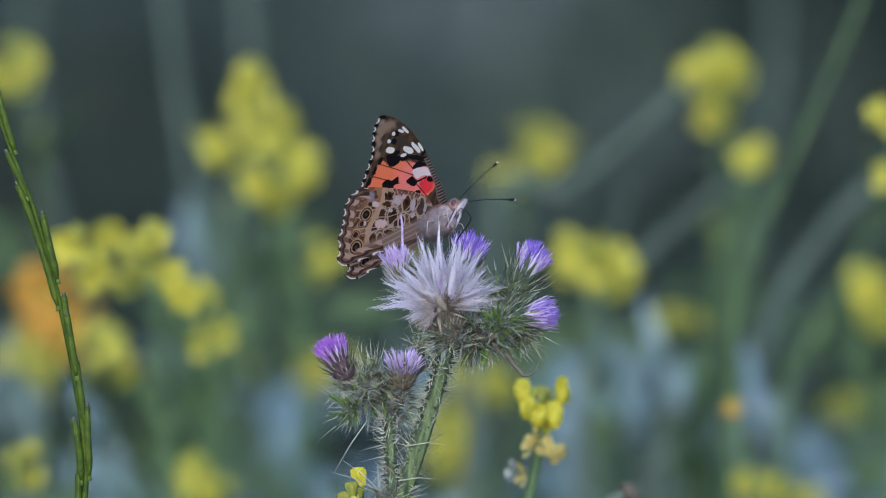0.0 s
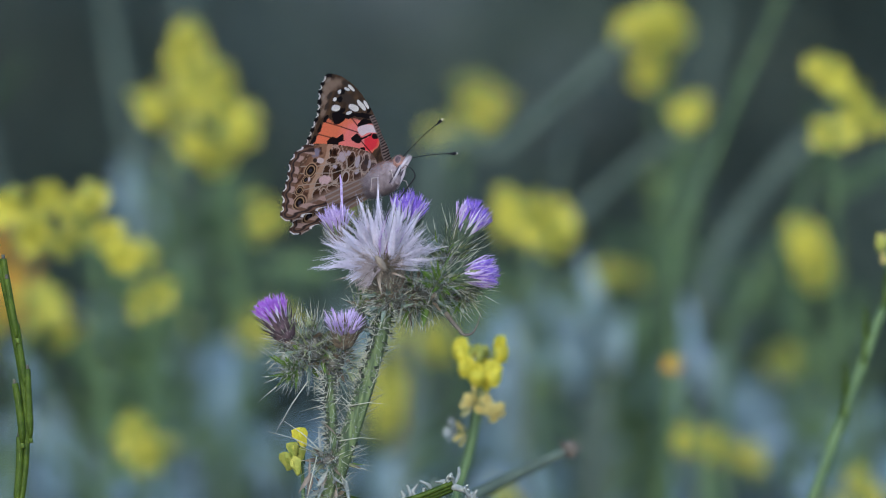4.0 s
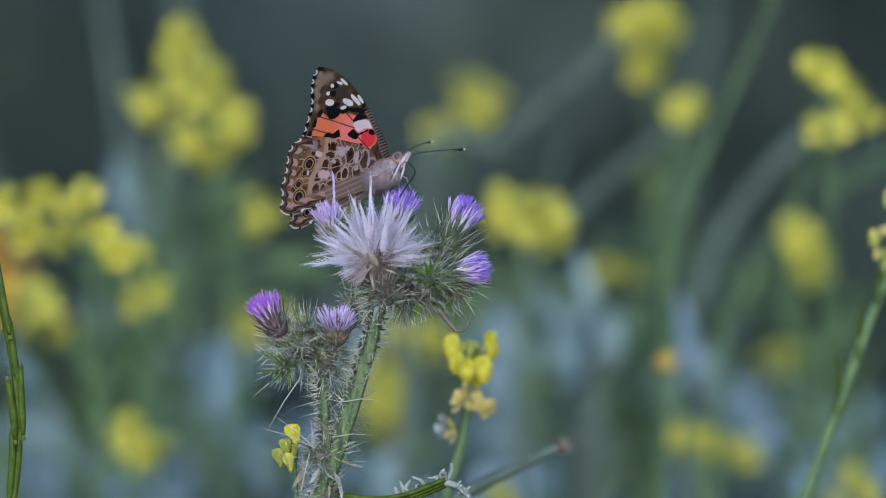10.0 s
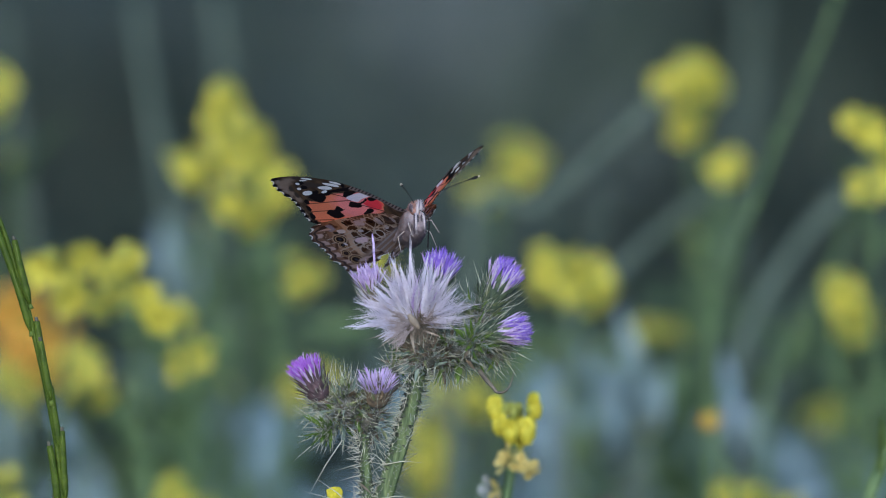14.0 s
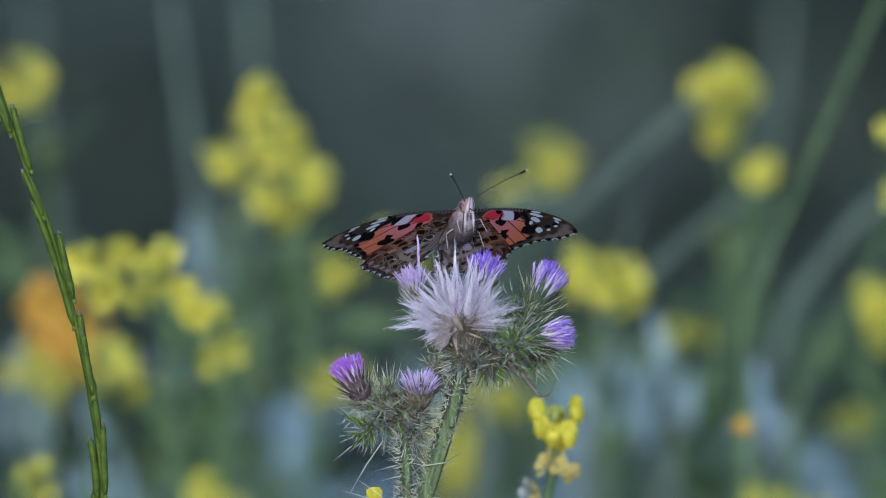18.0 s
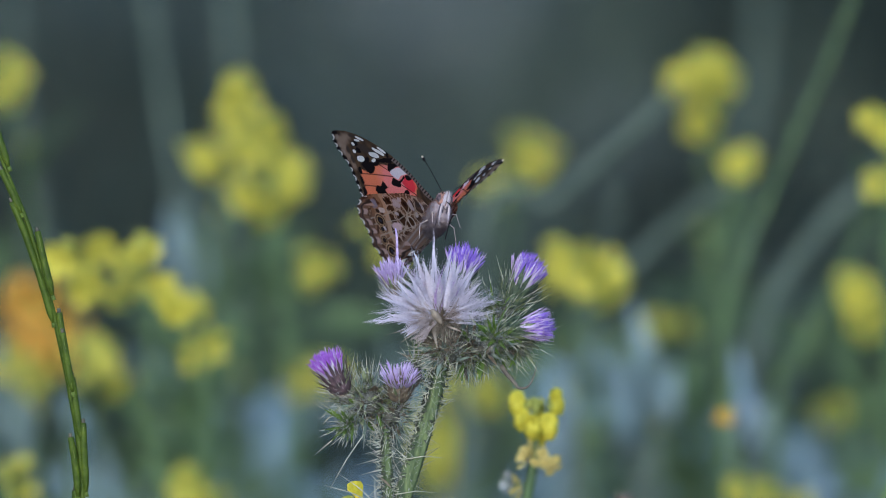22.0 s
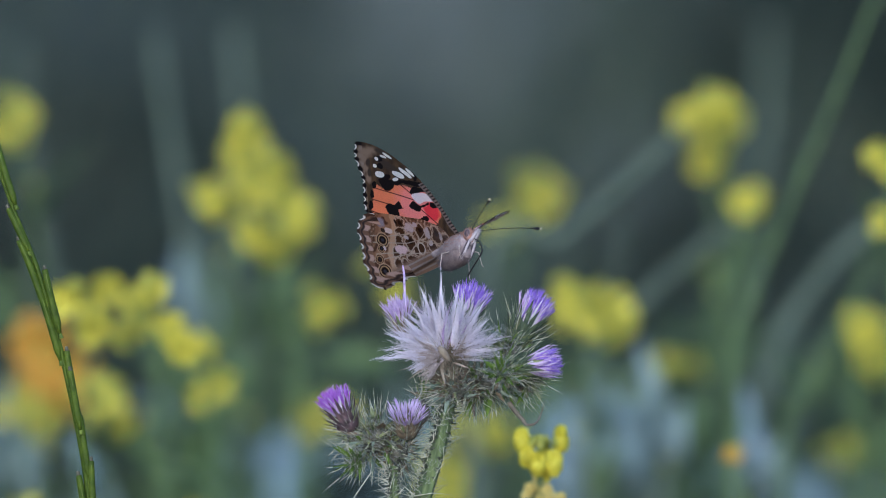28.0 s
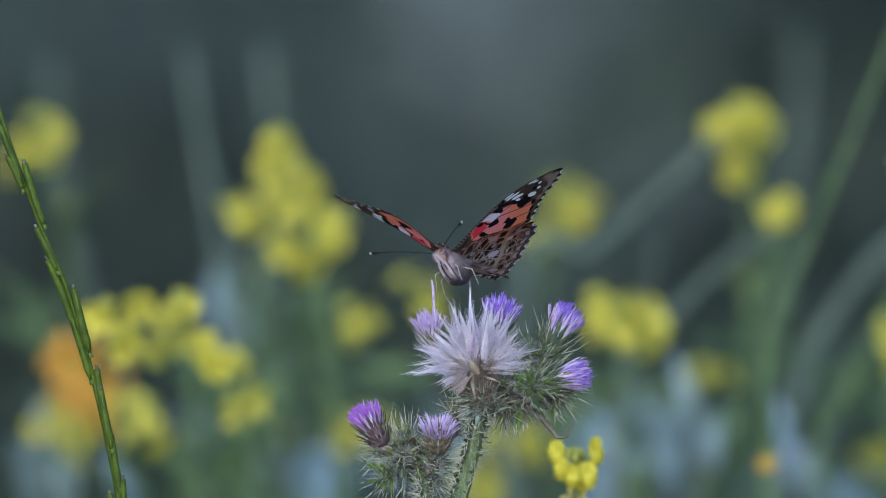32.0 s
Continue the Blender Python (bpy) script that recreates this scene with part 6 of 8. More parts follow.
leafy_plant((-0.1082, 0.6200, 0.0), [((-0.1063, 0.6253, 0.3189), (-0.1198, 0.6044, 0.3228), 0.0062, TEAL), ((-0.1067, 0.6071, 0.3163), (-0.1136, 0.5913, 0.3254), 0.0055, TEAL), ((-0.1071, 0.6232, 0.3192), (-0.1126, 0.5909, 0.3391), 0.0063, TEAL), ((-0.1091, 0.6069, 0.3150), (-0.1070, 0.6013, 0.3323), 0.0049, GREENLEAF), ((-0.1077, 0.6191, 0.3169), (-0.1004, 0.6121, 0.3316), 0.0055, SKYLIT_LEAF), ((-0.1056, 0.6058, 0.3176), (-0.0960, 0.6265, 0.3275), 0.0054, SKYLIT_LEAF), ((-0.1079, 0.6150, 0.3142), (-0.0958, 0.6270, 0.3170), 0.0055, TEAL)], 344, "low plant with broad dull green leaves")
leafy_plant((-0.1223, 0.6000, 0.0), [((-0.1241, 0.5853, 0.3128), (-0.1418, 0.6172, 0.3137), 0.0039, SKYLIT_LEAF), ((-0.1204, 0.6027, 0.3110), (-0.1313, 0.6186, 0.3192), 0.0051, SKYLIT_LEAF), ((-0.1215, 0.6146, 0.3097), (-0.1270, 0.6100, 0.3226), 0.0036, SKYLIT_LEAF), ((-0.1239, 0.5882, 0.3157), (-0.1222, 0.5809, 0.3290), 0.0063, SKYLIT_LEAF), ((-0.1212, 0.5919, 0.3161), (-0.1168, 0.6068, 0.3263), 0.0040, GREENLEAF), ((-0.1224, 0.5908, 0.3110), (-0.1088, 0.5733, 0.3257), 0.0063, TEAL), ((-0.1199, 0.5883, 0.3157), (-0.1052, 0.5672, 0.3225), 0.0059, TEAL)], 345, "low plant with broad blue-green waxy leaves")
leafy_plant((-0.1041, 0.8000, 0.0), [((-0.1048, 0.8131, 0.3139), (-0.1137, 0.8186, 0.3160), 0.0041, GREENLEAF), ((-0.1044, 0.7962, 0.3180), (-0.1109, 0.8045, 0.3318), 0.0068, TEAL), ((-0.1021, 0.7990, 0.3151), (-0.1037, 0.7913, 0.3336), 0.0055, TEAL), ((-0.1039, 0.7961, 0.3145), (-0.0998, 0.7981, 0.3246), 0.0046, GREENLEAF), ((-0.1059, 0.7921, 0.3164), (-0.0949, 0.7754, 0.3190), 0.0050, TEAL)], 346, "low plant with broad dull green leaves")
leafy_plant((-0.0409, 0.8000, 0.0), [((-0.0429, 0.8005, 0.3112), (-0.0524, 0.7718, 0.3152), 0.0046, SKYLIT_LEAF), ((-0.0397, 0.7982, 0.3074), (-0.0500, 0.8166, 0.3187), 0.0065, TEAL), ((-0.0397, 0.7857, 0.3100), (-0.0415, 0.7662, 0.3289), 0.0042, TEAL), ((-0.0384, 0.8090, 0.3093), (-0.0335, 0.7635, 0.3221), 0.0041, SKYLIT_LEAF), ((-0.0408, 0.7925, 0.3137), (-0.0309, 0.8111, 0.3145), 0.0043, TEAL)], 347, "low plant with broad blue-green waxy leaves")
leafy_plant((-0.0204, 0.9000, 0.0), [((-0.0189, 0.9032, 0.3068), (-0.0283, 0.8732, 0.3130), 0.0041, SKYLIT_LEAF), ((-0.0211, 0.8868, 0.3143), (-0.0269, 0.8765, 0.3246), 0.0050, TEAL), ((-0.0222, 0.8940, 0.3105), (-0.0207, 0.9080, 0.3226), 0.0068, SKYLIT_LEAF), ((-0.0195, 0.9143, 0.3098), (-0.0111, 0.9072, 0.3199), 0.0068, TEAL), ((-0.0217, 0.9121, 0.3095), (-0.0109, 0.9158, 0.3127), 0.0043, SKYLIT_LEAF)], 348, "low plant with broad dull green leaves")
leafy_plant((0.0395, 0.9000, 0.0), [((0.0388, 0.9113, 0.3092), (0.0265, 0.9152, 0.3160), 0.0040, TEAL), ((0.0378, 0.9140, 0.3129), (0.0327, 0.8657, 0.3247), 0.0052, SKYLIT_LEAF), ((0.0391, 0.8945, 0.3137), (0.0393, 0.8748, 0.3326), 0.0051, TEAL), ((0.0388, 0.9031, 0.3077), (0.0452, 0.8895, 0.3223), 0.0041, GREENLEAF), ((0.0419, 0.8954, 0.3145), (0.0504, 0.9102, 0.3143), 0.0061, TEAL)], 349, "low plant with broad blue-green waxy leaves")
leafy_plant((0.0710, 0.8500, 0.0), [((0.0703, 0.8470, 0.3361), (0.0601, 0.8225, 0.3402), 0.0045, SKYLIT_LEAF), ((0.0719, 0.8433, 0.3393), (0.0653, 0.8377, 0.3469), 0.0036, TEAL), ((0.0736, 0.8533, 0.3423), (0.0692, 0.8441, 0.3563), 0.0056, TEAL), ((0.0730, 0.8482, 0.3361), (0.0739, 0.8212, 0.3524), 0.0033, TEAL), ((0.0734, 0.8471, 0.3389), (0.0770, 0.8295, 0.3509), 0.0044, SKYLIT_LEAF), ((0.0689, 0.8401, 0.3420), (0.0767, 0.8426, 0.3502), 0.0046, GREENLEAF), ((0.0692, 0.8407, 0.3423), (0.0787, 0.8527, 0.3431), 0.0034, TEAL)], 350, "low plant with broad dull green leaves")
leafy_plant((0.0902, 0.9000, 0.0), [((0.0911, 0.9048, 0.3213), (0.0788, 0.8683, 0.3264), 0.0051, TEAL), ((0.0902, 0.9038, 0.3204), (0.0789, 0.8803, 0.3324), 0.0056, TEAL), ((0.0910, 0.8984, 0.3247), (0.0888, 0.8964, 0.3384), 0.0034, TEAL), ((0.0892, 0.9078, 0.3249), (0.0933, 0.9130, 0.3361), 0.0051, TEAL), ((0.0881, 0.9070, 0.3227), (0.0966, 0.8727, 0.3344), 0.0052, SKYLIT_LEAF), ((0.0927, 0.9013, 0.3184), (0.1050, 0.8801, 0.3249), 0.0047, SKYLIT_LEAF)], 351, "low plant with broad blue-green waxy leaves")
leafy_plant((0.1193, 0.9500, 0.0), [((0.1206, 0.9356, 0.3200), (0.1089, 0.9431, 0.3228), 0.0037, TEAL), ((0.1217, 0.9491, 0.3206), (0.1152, 0.9620, 0.3307), 0.0046, TEAL), ((0.1173, 0.9447, 0.3206), (0.1140, 0.9600, 0.3318), 0.0045, TEAL), ((0.1206, 0.9504, 0.3247), (0.1230, 0.9159, 0.3369), 0.0050, GREENLEAF), ((0.1217, 0.9565, 0.3252), (0.1272, 0.9271, 0.3345), 0.0051, TEAL), ((0.1203, 0.9510, 0.3240), (0.1314, 0.9143, 0.3299), 0.0046, TEAL)], 352, "low plant with broad dull green leaves")
leafy_plant((0.1495, 0.8500, 0.0), [((0.1492, 0.8353, 0.3162), (0.1418, 0.8653, 0.3183), 0.0035, GREENLEAF), ((0.1478, 0.8363, 0.3152), (0.1399, 0.8189, 0.3273), 0.0057, TEAL), ((0.1483, 0.8399, 0.3211), (0.1459, 0.8158, 0.3375), 0.0050, GREENLEAF), ((0.1528, 0.8597, 0.3188), (0.1609, 0.8697, 0.3286), 0.0046, TEAL), ((0.1501, 0.8545, 0.3194), (0.1579, 0.8337, 0.3212), 0.0047, TEAL)], 353, "low plant with broad blue-green waxy leaves")
leafy_plant((0.1374, 0.9000, 0.0), [((0.1378, 0.9117, 0.3060), (0.1269, 0.8904, 0.3108), 0.0059, TEAL), ((0.1352, 0.8890, 0.3049), (0.1278, 0.9014, 0.3143), 0.0046, TEAL), ((0.1388, 0.8958, 0.3065), (0.1334, 0.8762, 0.3222), 0.0038, TEAL), ((0.1376, 0.8946, 0.3076), (0.1390, 0.8831, 0.3190), 0.0060, TEAL), ((0.1356, 0.8905, 0.3054), (0.1419, 0.8968, 0.3129), 0.0051, GREENLEAF), ((0.1398, 0.9111, 0.3055), (0.1474, 0.8942, 0.3100), 0.0041, TEAL)], 354, "low plant with broad dull green leaves")
leafy_plant((-0.0832, 0.9500, 0.0), [((-0.0809, 0.9353, 0.3115), (-0.0932, 0.9511, 0.3147), 0.0042, TEAL), ((-0.0826, 0.9356, 0.3105), (-0.0879, 0.9387, 0.3186), 0.0070, TEAL), ((-0.0821, 0.9610, 0.3090), (-0.0796, 0.9506, 0.3280), 0.0065, TEAL), ((-0.0847, 0.9622, 0.3074), (-0.0755, 0.9553, 0.3203), 0.0044, GREENLEAF), ((-0.0835, 0.9432, 0.3089), (-0.0700, 0.9186, 0.3127), 0.0072, TEAL)], 355, "low plant with broad blue-green waxy leaves")
leafy_plant((0.0143, 0.9500, 0.0), [((0.0154, 0.9485, 0.3058), (0.0037, 0.9508, 0.3076), 0.0053, SKYLIT_LEAF), ((0.0161, 0.9420, 0.3062), (0.0074, 0.9299, 0.3212), 0.0051, GREENLEAF), ((0.0118, 0.9574, 0.3089), (0.0057, 0.9309, 0.3278), 0.0051, TEAL), ((0.0154, 0.9530, 0.3120), (0.0182, 0.9427, 0.3252), 0.0044, TEAL), ((0.0169, 0.9629, 0.3078), (0.0235, 0.9116, 0.3221), 0.0048, GREENLEAF), ((0.0151, 0.9406, 0.3070), (0.0288, 0.9567, 0.3101), 0.0039, GREENLEAF)], 356, "low plant with broad dull green leaves")
leafy_plant((-0.0462, 0.8000, 0.0), [((-0.0452, 0.8053, 0.3348), (-0.0601, 0.8071, 0.3358), 0.0046, TEAL), ((-0.0460, 0.8006, 0.3372), (-0.0560, 0.7907, 0.3476), 0.0041, SKYLIT_LEAF), ((-0.0440, 0.7968, 0.3374), (-0.0485, 0.8198, 0.3464), 0.0046, SKYLIT_LEAF), ((-0.0434, 0.7937, 0.3342), (-0.0409, 0.7689, 0.3522), 0.0041, SKYLIT_LEAF), ((-0.0428, 0.7928, 0.3364), (-0.0379, 0.7756, 0.3475), 0.0045, TEAL), ((-0.0463, 0.7948, 0.3347), (-0.0337, 0.7761, 0.3481), 0.0049, TEAL), ((-0.0434, 0.7882, 0.3378), (-0.0338, 0.7795, 0.3408), 0.0061, SKYLIT_LEAF)], 360, "low plant with broad blue-green waxy leaves")
leafy_plant((-0.0335, 1.0000, 0.0), [((-0.0314, 0.9943, 0.3314), (-0.0482, 0.9942, 0.3371), 0.0058, TEAL), ((-0.0308, 0.9910, 0.3368), (-0.0427, 0.9642, 0.3459), 0.0068, TEAL), ((-0.0336, 0.9911, 0.3351), (-0.0398, 0.9925, 0.3479), 0.0070, SKYLIT_LEAF), ((-0.0317, 0.9967, 0.3291), (-0.0331, 1.0040, 0.3408), 0.0057, TEAL), ((-0.0355, 1.0091, 0.3321), (-0.0276, 0.9849, 0.3493), 0.0058, TEAL), ((-0.0344, 0.9880, 0.3302), (-0.0258, 1.0037, 0.3378), 0.0053, TEAL), ((-0.0366, 1.0077, 0.3303), (-0.0258, 0.9838, 0.3340), 0.0063, SKYLIT_LEAF)], 361, "low plant with broad blue-green waxy leaves")
leafy_plant((0.0349, 0.9500, 0.0), [((0.0381, 0.9547, 0.3367), (0.0226, 0.9279, 0.3417), 0.0045, TEAL), ((0.0381, 0.9624, 0.3406), (0.0274, 0.9600, 0.3522), 0.0045, SKYLIT_LEAF), ((0.0321, 0.9588, 0.3379), (0.0282, 0.9672, 0.3493), 0.0054, TEAL), ((0.0333, 0.9420, 0.3435), (0.0343, 0.9427, 0.3549), 0.0046, SKYLIT_LEAF), ((0.0381, 0.9569, 0.3363), (0.0426, 0.9581, 0.3496), 0.0053, TEAL), ((0.0353, 0.9467, 0.3392), (0.0485, 0.9183, 0.3532), 0.0037, SKYLIT_LEAF), ((0.0380, 0.9538, 0.3400), (0.0538, 0.9163, 0.3428), 0.0046, TEAL)], 362, "low plant with broad blue-green waxy leaves")
leafy_plant((0.0478, 0.8500, 0.0), [((0.0483, 0.8562, 0.3386), (0.0359, 0.8104, 0.3444), 0.0052, SKYLIT_LEAF), ((0.0445, 0.8486, 0.3362), (0.0310, 0.8388, 0.3489), 0.0049, TEAL), ((0.0471, 0.8386, 0.3335), (0.0421, 0.8388, 0.3452), 0.0055, SKYLIT_LEAF), ((0.0446, 0.8500, 0.3375), (0.0432, 0.8321, 0.3498), 0.0038, TEAL), ((0.0485, 0.8619, 0.3379), (0.0538, 0.8620, 0.3482), 0.0046, SKYLIT_LEAF), ((0.0473, 0.8617, 0.3345), (0.0549, 0.8247, 0.3445), 0.0047, SKYLIT_LEAF), ((0.0496, 0.8358, 0.3351), (0.0661, 0.8326, 0.3369), 0.0034, TEAL)], 363, "low plant with broad blue-green waxy leaves")
leafy_plant((-0.0092, 0.9500, 0.0), [((-0.0115, 0.9384, 0.3346), (-0.0277, 0.9523, 0.3346), 0.0041, TEAL), ((-0.0099, 0.9429, 0.3380), (-0.0184, 0.9177, 0.3455), 0.0056, SKYLIT_LEAF), ((-0.0057, 0.9435, 0.3399), (-0.0122, 0.9342, 0.3547), 0.0049, TEAL), ((-0.0105, 0.9571, 0.3337), (-0.0091, 0.9377, 0.3545), 0.0048, TEAL), ((-0.0056, 0.9440, 0.3375), (0.0003, 0.9506, 0.3546), 0.0044, TEAL), ((-0.0122, 0.9364, 0.3337), (-0.0044, 0.9226, 0.3422), 0.0053, TEAL), ((-0.0080, 0.9556, 0.3362), (0.0021, 0.9551, 0.3375), 0.0048, SKYLIT_LEAF)], 364, "low plant with broad blue-green waxy leaves")
leafy_plant((-0.0626, 0.9500, 0.0), [((-0.0656, 0.9380, 0.3302), (-0.0767, 0.9140, 0.3332), 0.0049, TEAL), ((-0.0628, 0.9502, 0.3314), (-0.0747, 0.9494, 0.3431), 0.0053, TEAL), ((-0.0653, 0.9355, 0.3299), (-0.0726, 0.9362, 0.3479), 0.0055, TEAL), ((-0.0614, 0.9432, 0.3269), (-0.0591, 0.9151, 0.3463), 0.0061, TEAL), ((-0.0642, 0.9401, 0.3256), (-0.0561, 0.9272, 0.3412), 0.0053, TEAL), ((-0.0588, 0.9490, 0.3335), (-0.0430, 0.9167, 0.3451), 0.0050, SKYLIT_LEAF), ((-0.0621, 0.9536, 0.3326), (-0.0512, 0.9627, 0.3344), 0.0050, TEAL)], 365, "low plant with broad blue-green waxy leaves")
leafy_plant((0.0609, 1.0500, 0.0), [((0.0583, 1.0555, 0.3372), (0.0438, 1.0141, 0.3428), 0.0054, SKYLIT_LEAF), ((0.0627, 1.0545, 0.3439), (0.0495, 1.0480, 0.3538), 0.0060, SKYLIT_LEAF), ((0.0583, 1.0353, 0.3408), (0.0494, 1.0331, 0.3575), 0.0041, TEAL), ((0.0646, 1.0546, 0.3419), (0.0642, 1.0670, 0.3563), 0.0047, TEAL), ((0.0606, 1.0629, 0.3434), (0.0649, 1.0442, 0.3562), 0.0041, TEAL), ((0.0645, 1.0527, 0.3397), (0.0774, 1.0675, 0.3521), 0.0037, TEAL), ((0.0625, 1.0413, 0.3447), (0.0773, 1.0405, 0.3494), 0.0037, TEAL)], 366, "low plant with broad blue-green waxy leaves")
leafy_plant((-0.0914, 1.0000, 0.0), [((-0.0912, 0.9868, 0.3347), (-0.1044, 1.0065, 0.3344), 0.0053, SKYLIT_LEAF), ((-0.0910, 1.0046, 0.3417), (-0.1029, 0.9726, 0.3556), 0.0047, TEAL), ((-0.0887, 0.9909, 0.3350), (-0.0939, 0.9914, 0.3469), 0.0069, TEAL), ((-0.0945, 1.0076, 0.3337), (-0.0954, 0.9682, 0.3520), 0.0063, TEAL), ((-0.0887, 0.9947, 0.3370), (-0.0846, 0.9908, 0.3480), 0.0059, TEAL), ((-0.0927, 0.9928, 0.3395), (-0.0820, 1.0131, 0.3459), 0.0051, TEAL), ((-0.0946, 1.0068, 0.3373), (-0.0841, 1.0173, 0.3373), 0.0061, SKYLIT_LEAF)], 367, "low plant with broad blue-green waxy leaves")
weed((-0.0624, 0.6200, 0.4131), 0.0040, HERB, 400, "slender green weed with narrow leaves")
weed((-0.0568, 0.7000, 0.4073), 0.0120, GREENLEAF, 401, "slender green weed with narrow leaves")
weed((-0.0504, 0.6600, 0.3933), 0.0100, HERB, 402, "slender green weed with narrow leaves")
weed((-0.0422, 0.7500, 0.3883), -0.0060, HERB, 403, "slender green weed with narrow leaves")
weed((-0.0663, 0.5000, 0.3785), 0.0040, GREENLEAF, 404, "slender green weed with narrow leaves")
weed((-0.0557, 0.6000, 0.3659), -0.0060, HERB, 405, "slender green weed with narrow leaves")
weed((-0.0739, 0.6000, 0.3562), 0.0040, HERB, 406, "slender green weed with narrow leaves")
weed((-0.0856, 0.5500, 0.3685), -0.0040, GREENLEAF, 407, "slender green weed with narrow leaves")
weed((0.0815, 0.6200, 0.3998), 0.0040, HERB, 408, "slender green weed with narrow leaves")
weed((0.0813, 0.6600, 0.4058), -0.0030, HERB, 410, "slender green weed with narrow leaves")
weed((0.0632, 0.6200, 0.3669), 0.0060, HERB, 411, "slender green weed with narrow leaves")
weed((0.0712, 0.5800, 0.3653), -0.0080, HERB, 412, "slender green weed with narrow leaves")
weed((0.0549, 0.7000, 0.3600), 0.0000, GREENLEAF, 413, "slender green weed with narrow leaves")
weed((0.0491, 0.7500, 0.3648), 0.0060, HERB, 414, "slender green weed with narrow leaves")
weed((0.1089, 0.6000, 0.3804), -0.0160, HERB, 415, "slender green weed with narrow leaves")
weed((0.1181, 0.5800, 0.3941), -0.0140, GREENLEAF, 416, "slender green weed with narrow leaves")
weed((0.0646, 0.5500, 0.3538), 0.0000, HERB, 417, "slender green weed with narrow leaves")
weed((-0.1173, 0.6000, 0.4341), 0.0080, HERB, 420, "slender green weed with narrow leaves")
weed((0.1244, 0.5000, 0.4160), -0.0120, HERB, 421, "slender green weed with narrow leaves")
weed((0.0354, 0.7200, 0.3685), 0.0060, GREENLEAF, 430, "slender green weed with narrow leaves")
weed((0.0439, 0.6600, 0.3659), -0.0080, GREENLEAF, 431, "slender green weed with narrow leaves")
weed((0.0565, 0.8000, 0.3649), 0.0040, GREENLEAF, 432, "slender green weed with narrow leaves")
weed((0.0260, 0.6200, 0.3662), 0.0100, GREENLEAF, 433, "slender green weed with narrow leaves")
weed((0.0623, 0.7000, 0.3588), -0.0040, TEAL, 434, "slender green weed with narrow leaves")
weed((0.0389, 0.6000, 0.3604), 0.0040, TEAL, 435, "slender green weed with narrow leaves")
first_bush = shade_bush()
# clumps added where the meadow has shaded gaps
for k, (x, y, top) in enumerate(((-0.0870, 0.9500, 0.3651), (-0.0809, 1.0000, 0.3481), (-0.0607, 1.0500, 0.3835), (-0.0334, 1.1500, 0.3524), (0.0819, 1.0000, 0.3835), (0.1248, 1.0500, 0.3699), (0.1343, 1.1000, 0.3506), (0.1510, 1.1500, 0.3541), (0.0927, 1.2000, 0.3290), (-0.1327, 1.0000, 0.3898), (0.1128, 1.2000, 0.3565))):
    bush = first_bush if k == 0 else copy_thing(first_bush, pose(x, y, 0))
    bush.matrix_basis = pose(x, y, 0, 0, 0, 77 * k) @ Matrix.Diagonal((1, 1, top / 0.37, 1))


# ---- the butterfly ----
# its own axes: x ahead, y to its left, z up; millimetres in this section, scaled where meshes are made
MM = 0.001


def blob(u, v, cu, cv, ru, rv_, turn, wob):
    """How far inside (above 0) each place of the wing lies in an ellipse with an uneven edge."""
    c, s = math.cos(turn), math.sin(turn)
    x, y = (u - cu) * c + (v - cv) * s, -(u - cu) * s + (v - cv) * c
    return 1 - (np.abs(x / ru) ** 2.3 + np.abs(y / rv_) ** 2.3) ** (1 / 2.3) + wob


def ripple(u, v, size, seed):
    r = np.random.RandomState(seed)
    out = np.zeros_like(u)
    for k in range(7):
        a, ph, f = r.rand() * 6.28, r.rand() * 6.28, (0.7 + r.rand()) * 6.28 / size
        out += np.sin((u * math.cos(a) + v * math.sin(a)) * f + ph)
    return out / 7


def inside(u, v, poly):
    """Signed distance to a closed outline: above 0 within."""
    n = len(poly)
    best = np.full(u.shape, 1e9)
    odd = np.zeros(u.shape, bool)
    for i in range(n):
        (ax, ay), (bx, by) = poly[i], poly[(i + 1) % n]
        dx, dy = bx - ax, by - ay
        t = np.clip(((u - ax) * dx + (v - ay) * dy) / (dx * dx + dy * dy + 1e-12), 0, 1)
        best = np.minimum(best, np.hypot(u - ax - t * dx, v - ay - t * dy))
        if abs(dy) > 1e-12:
            odd ^= ((ay > v) != (by > v)) & (u < ax + (v - ay) * dx / dy)
    return np.where(odd, best, -best)


def over(col, mask, colour, soft=0.06):
    """Lays a colour over col where mask is above 0."""
    m = np.clip(mask / soft + 0.5, 0, 1)[..., None]
    col[:] = col * (1 - m) + np.array(colour) * m


def outline(pts, n=5):
    loop = [Vector((a, b, 0)) for a, b in pts]
    out = []
    for i in range(len(loop)):
        a, b, c, d = (loop[(i + k) % len(loop)] for k in (-1, 0, 1, 2))
        for k in range(n):
            t = k / n
            q = 0.5 * (2 * b + (c - a) * t + (2 * a - 5 * b + 4 * c - d) * t * t + (3 * b - a - 3 * c + d) * t ** 3)
            out.append((q.x, q.y))
    return out


DARK, WHITE = (0.012, 0.009, 0.009), (0.86, 0.79, 0.68)
PINK_W, RED_W = (0.88, 0.255, 0.205), (0.82, 0.050, 0.060)
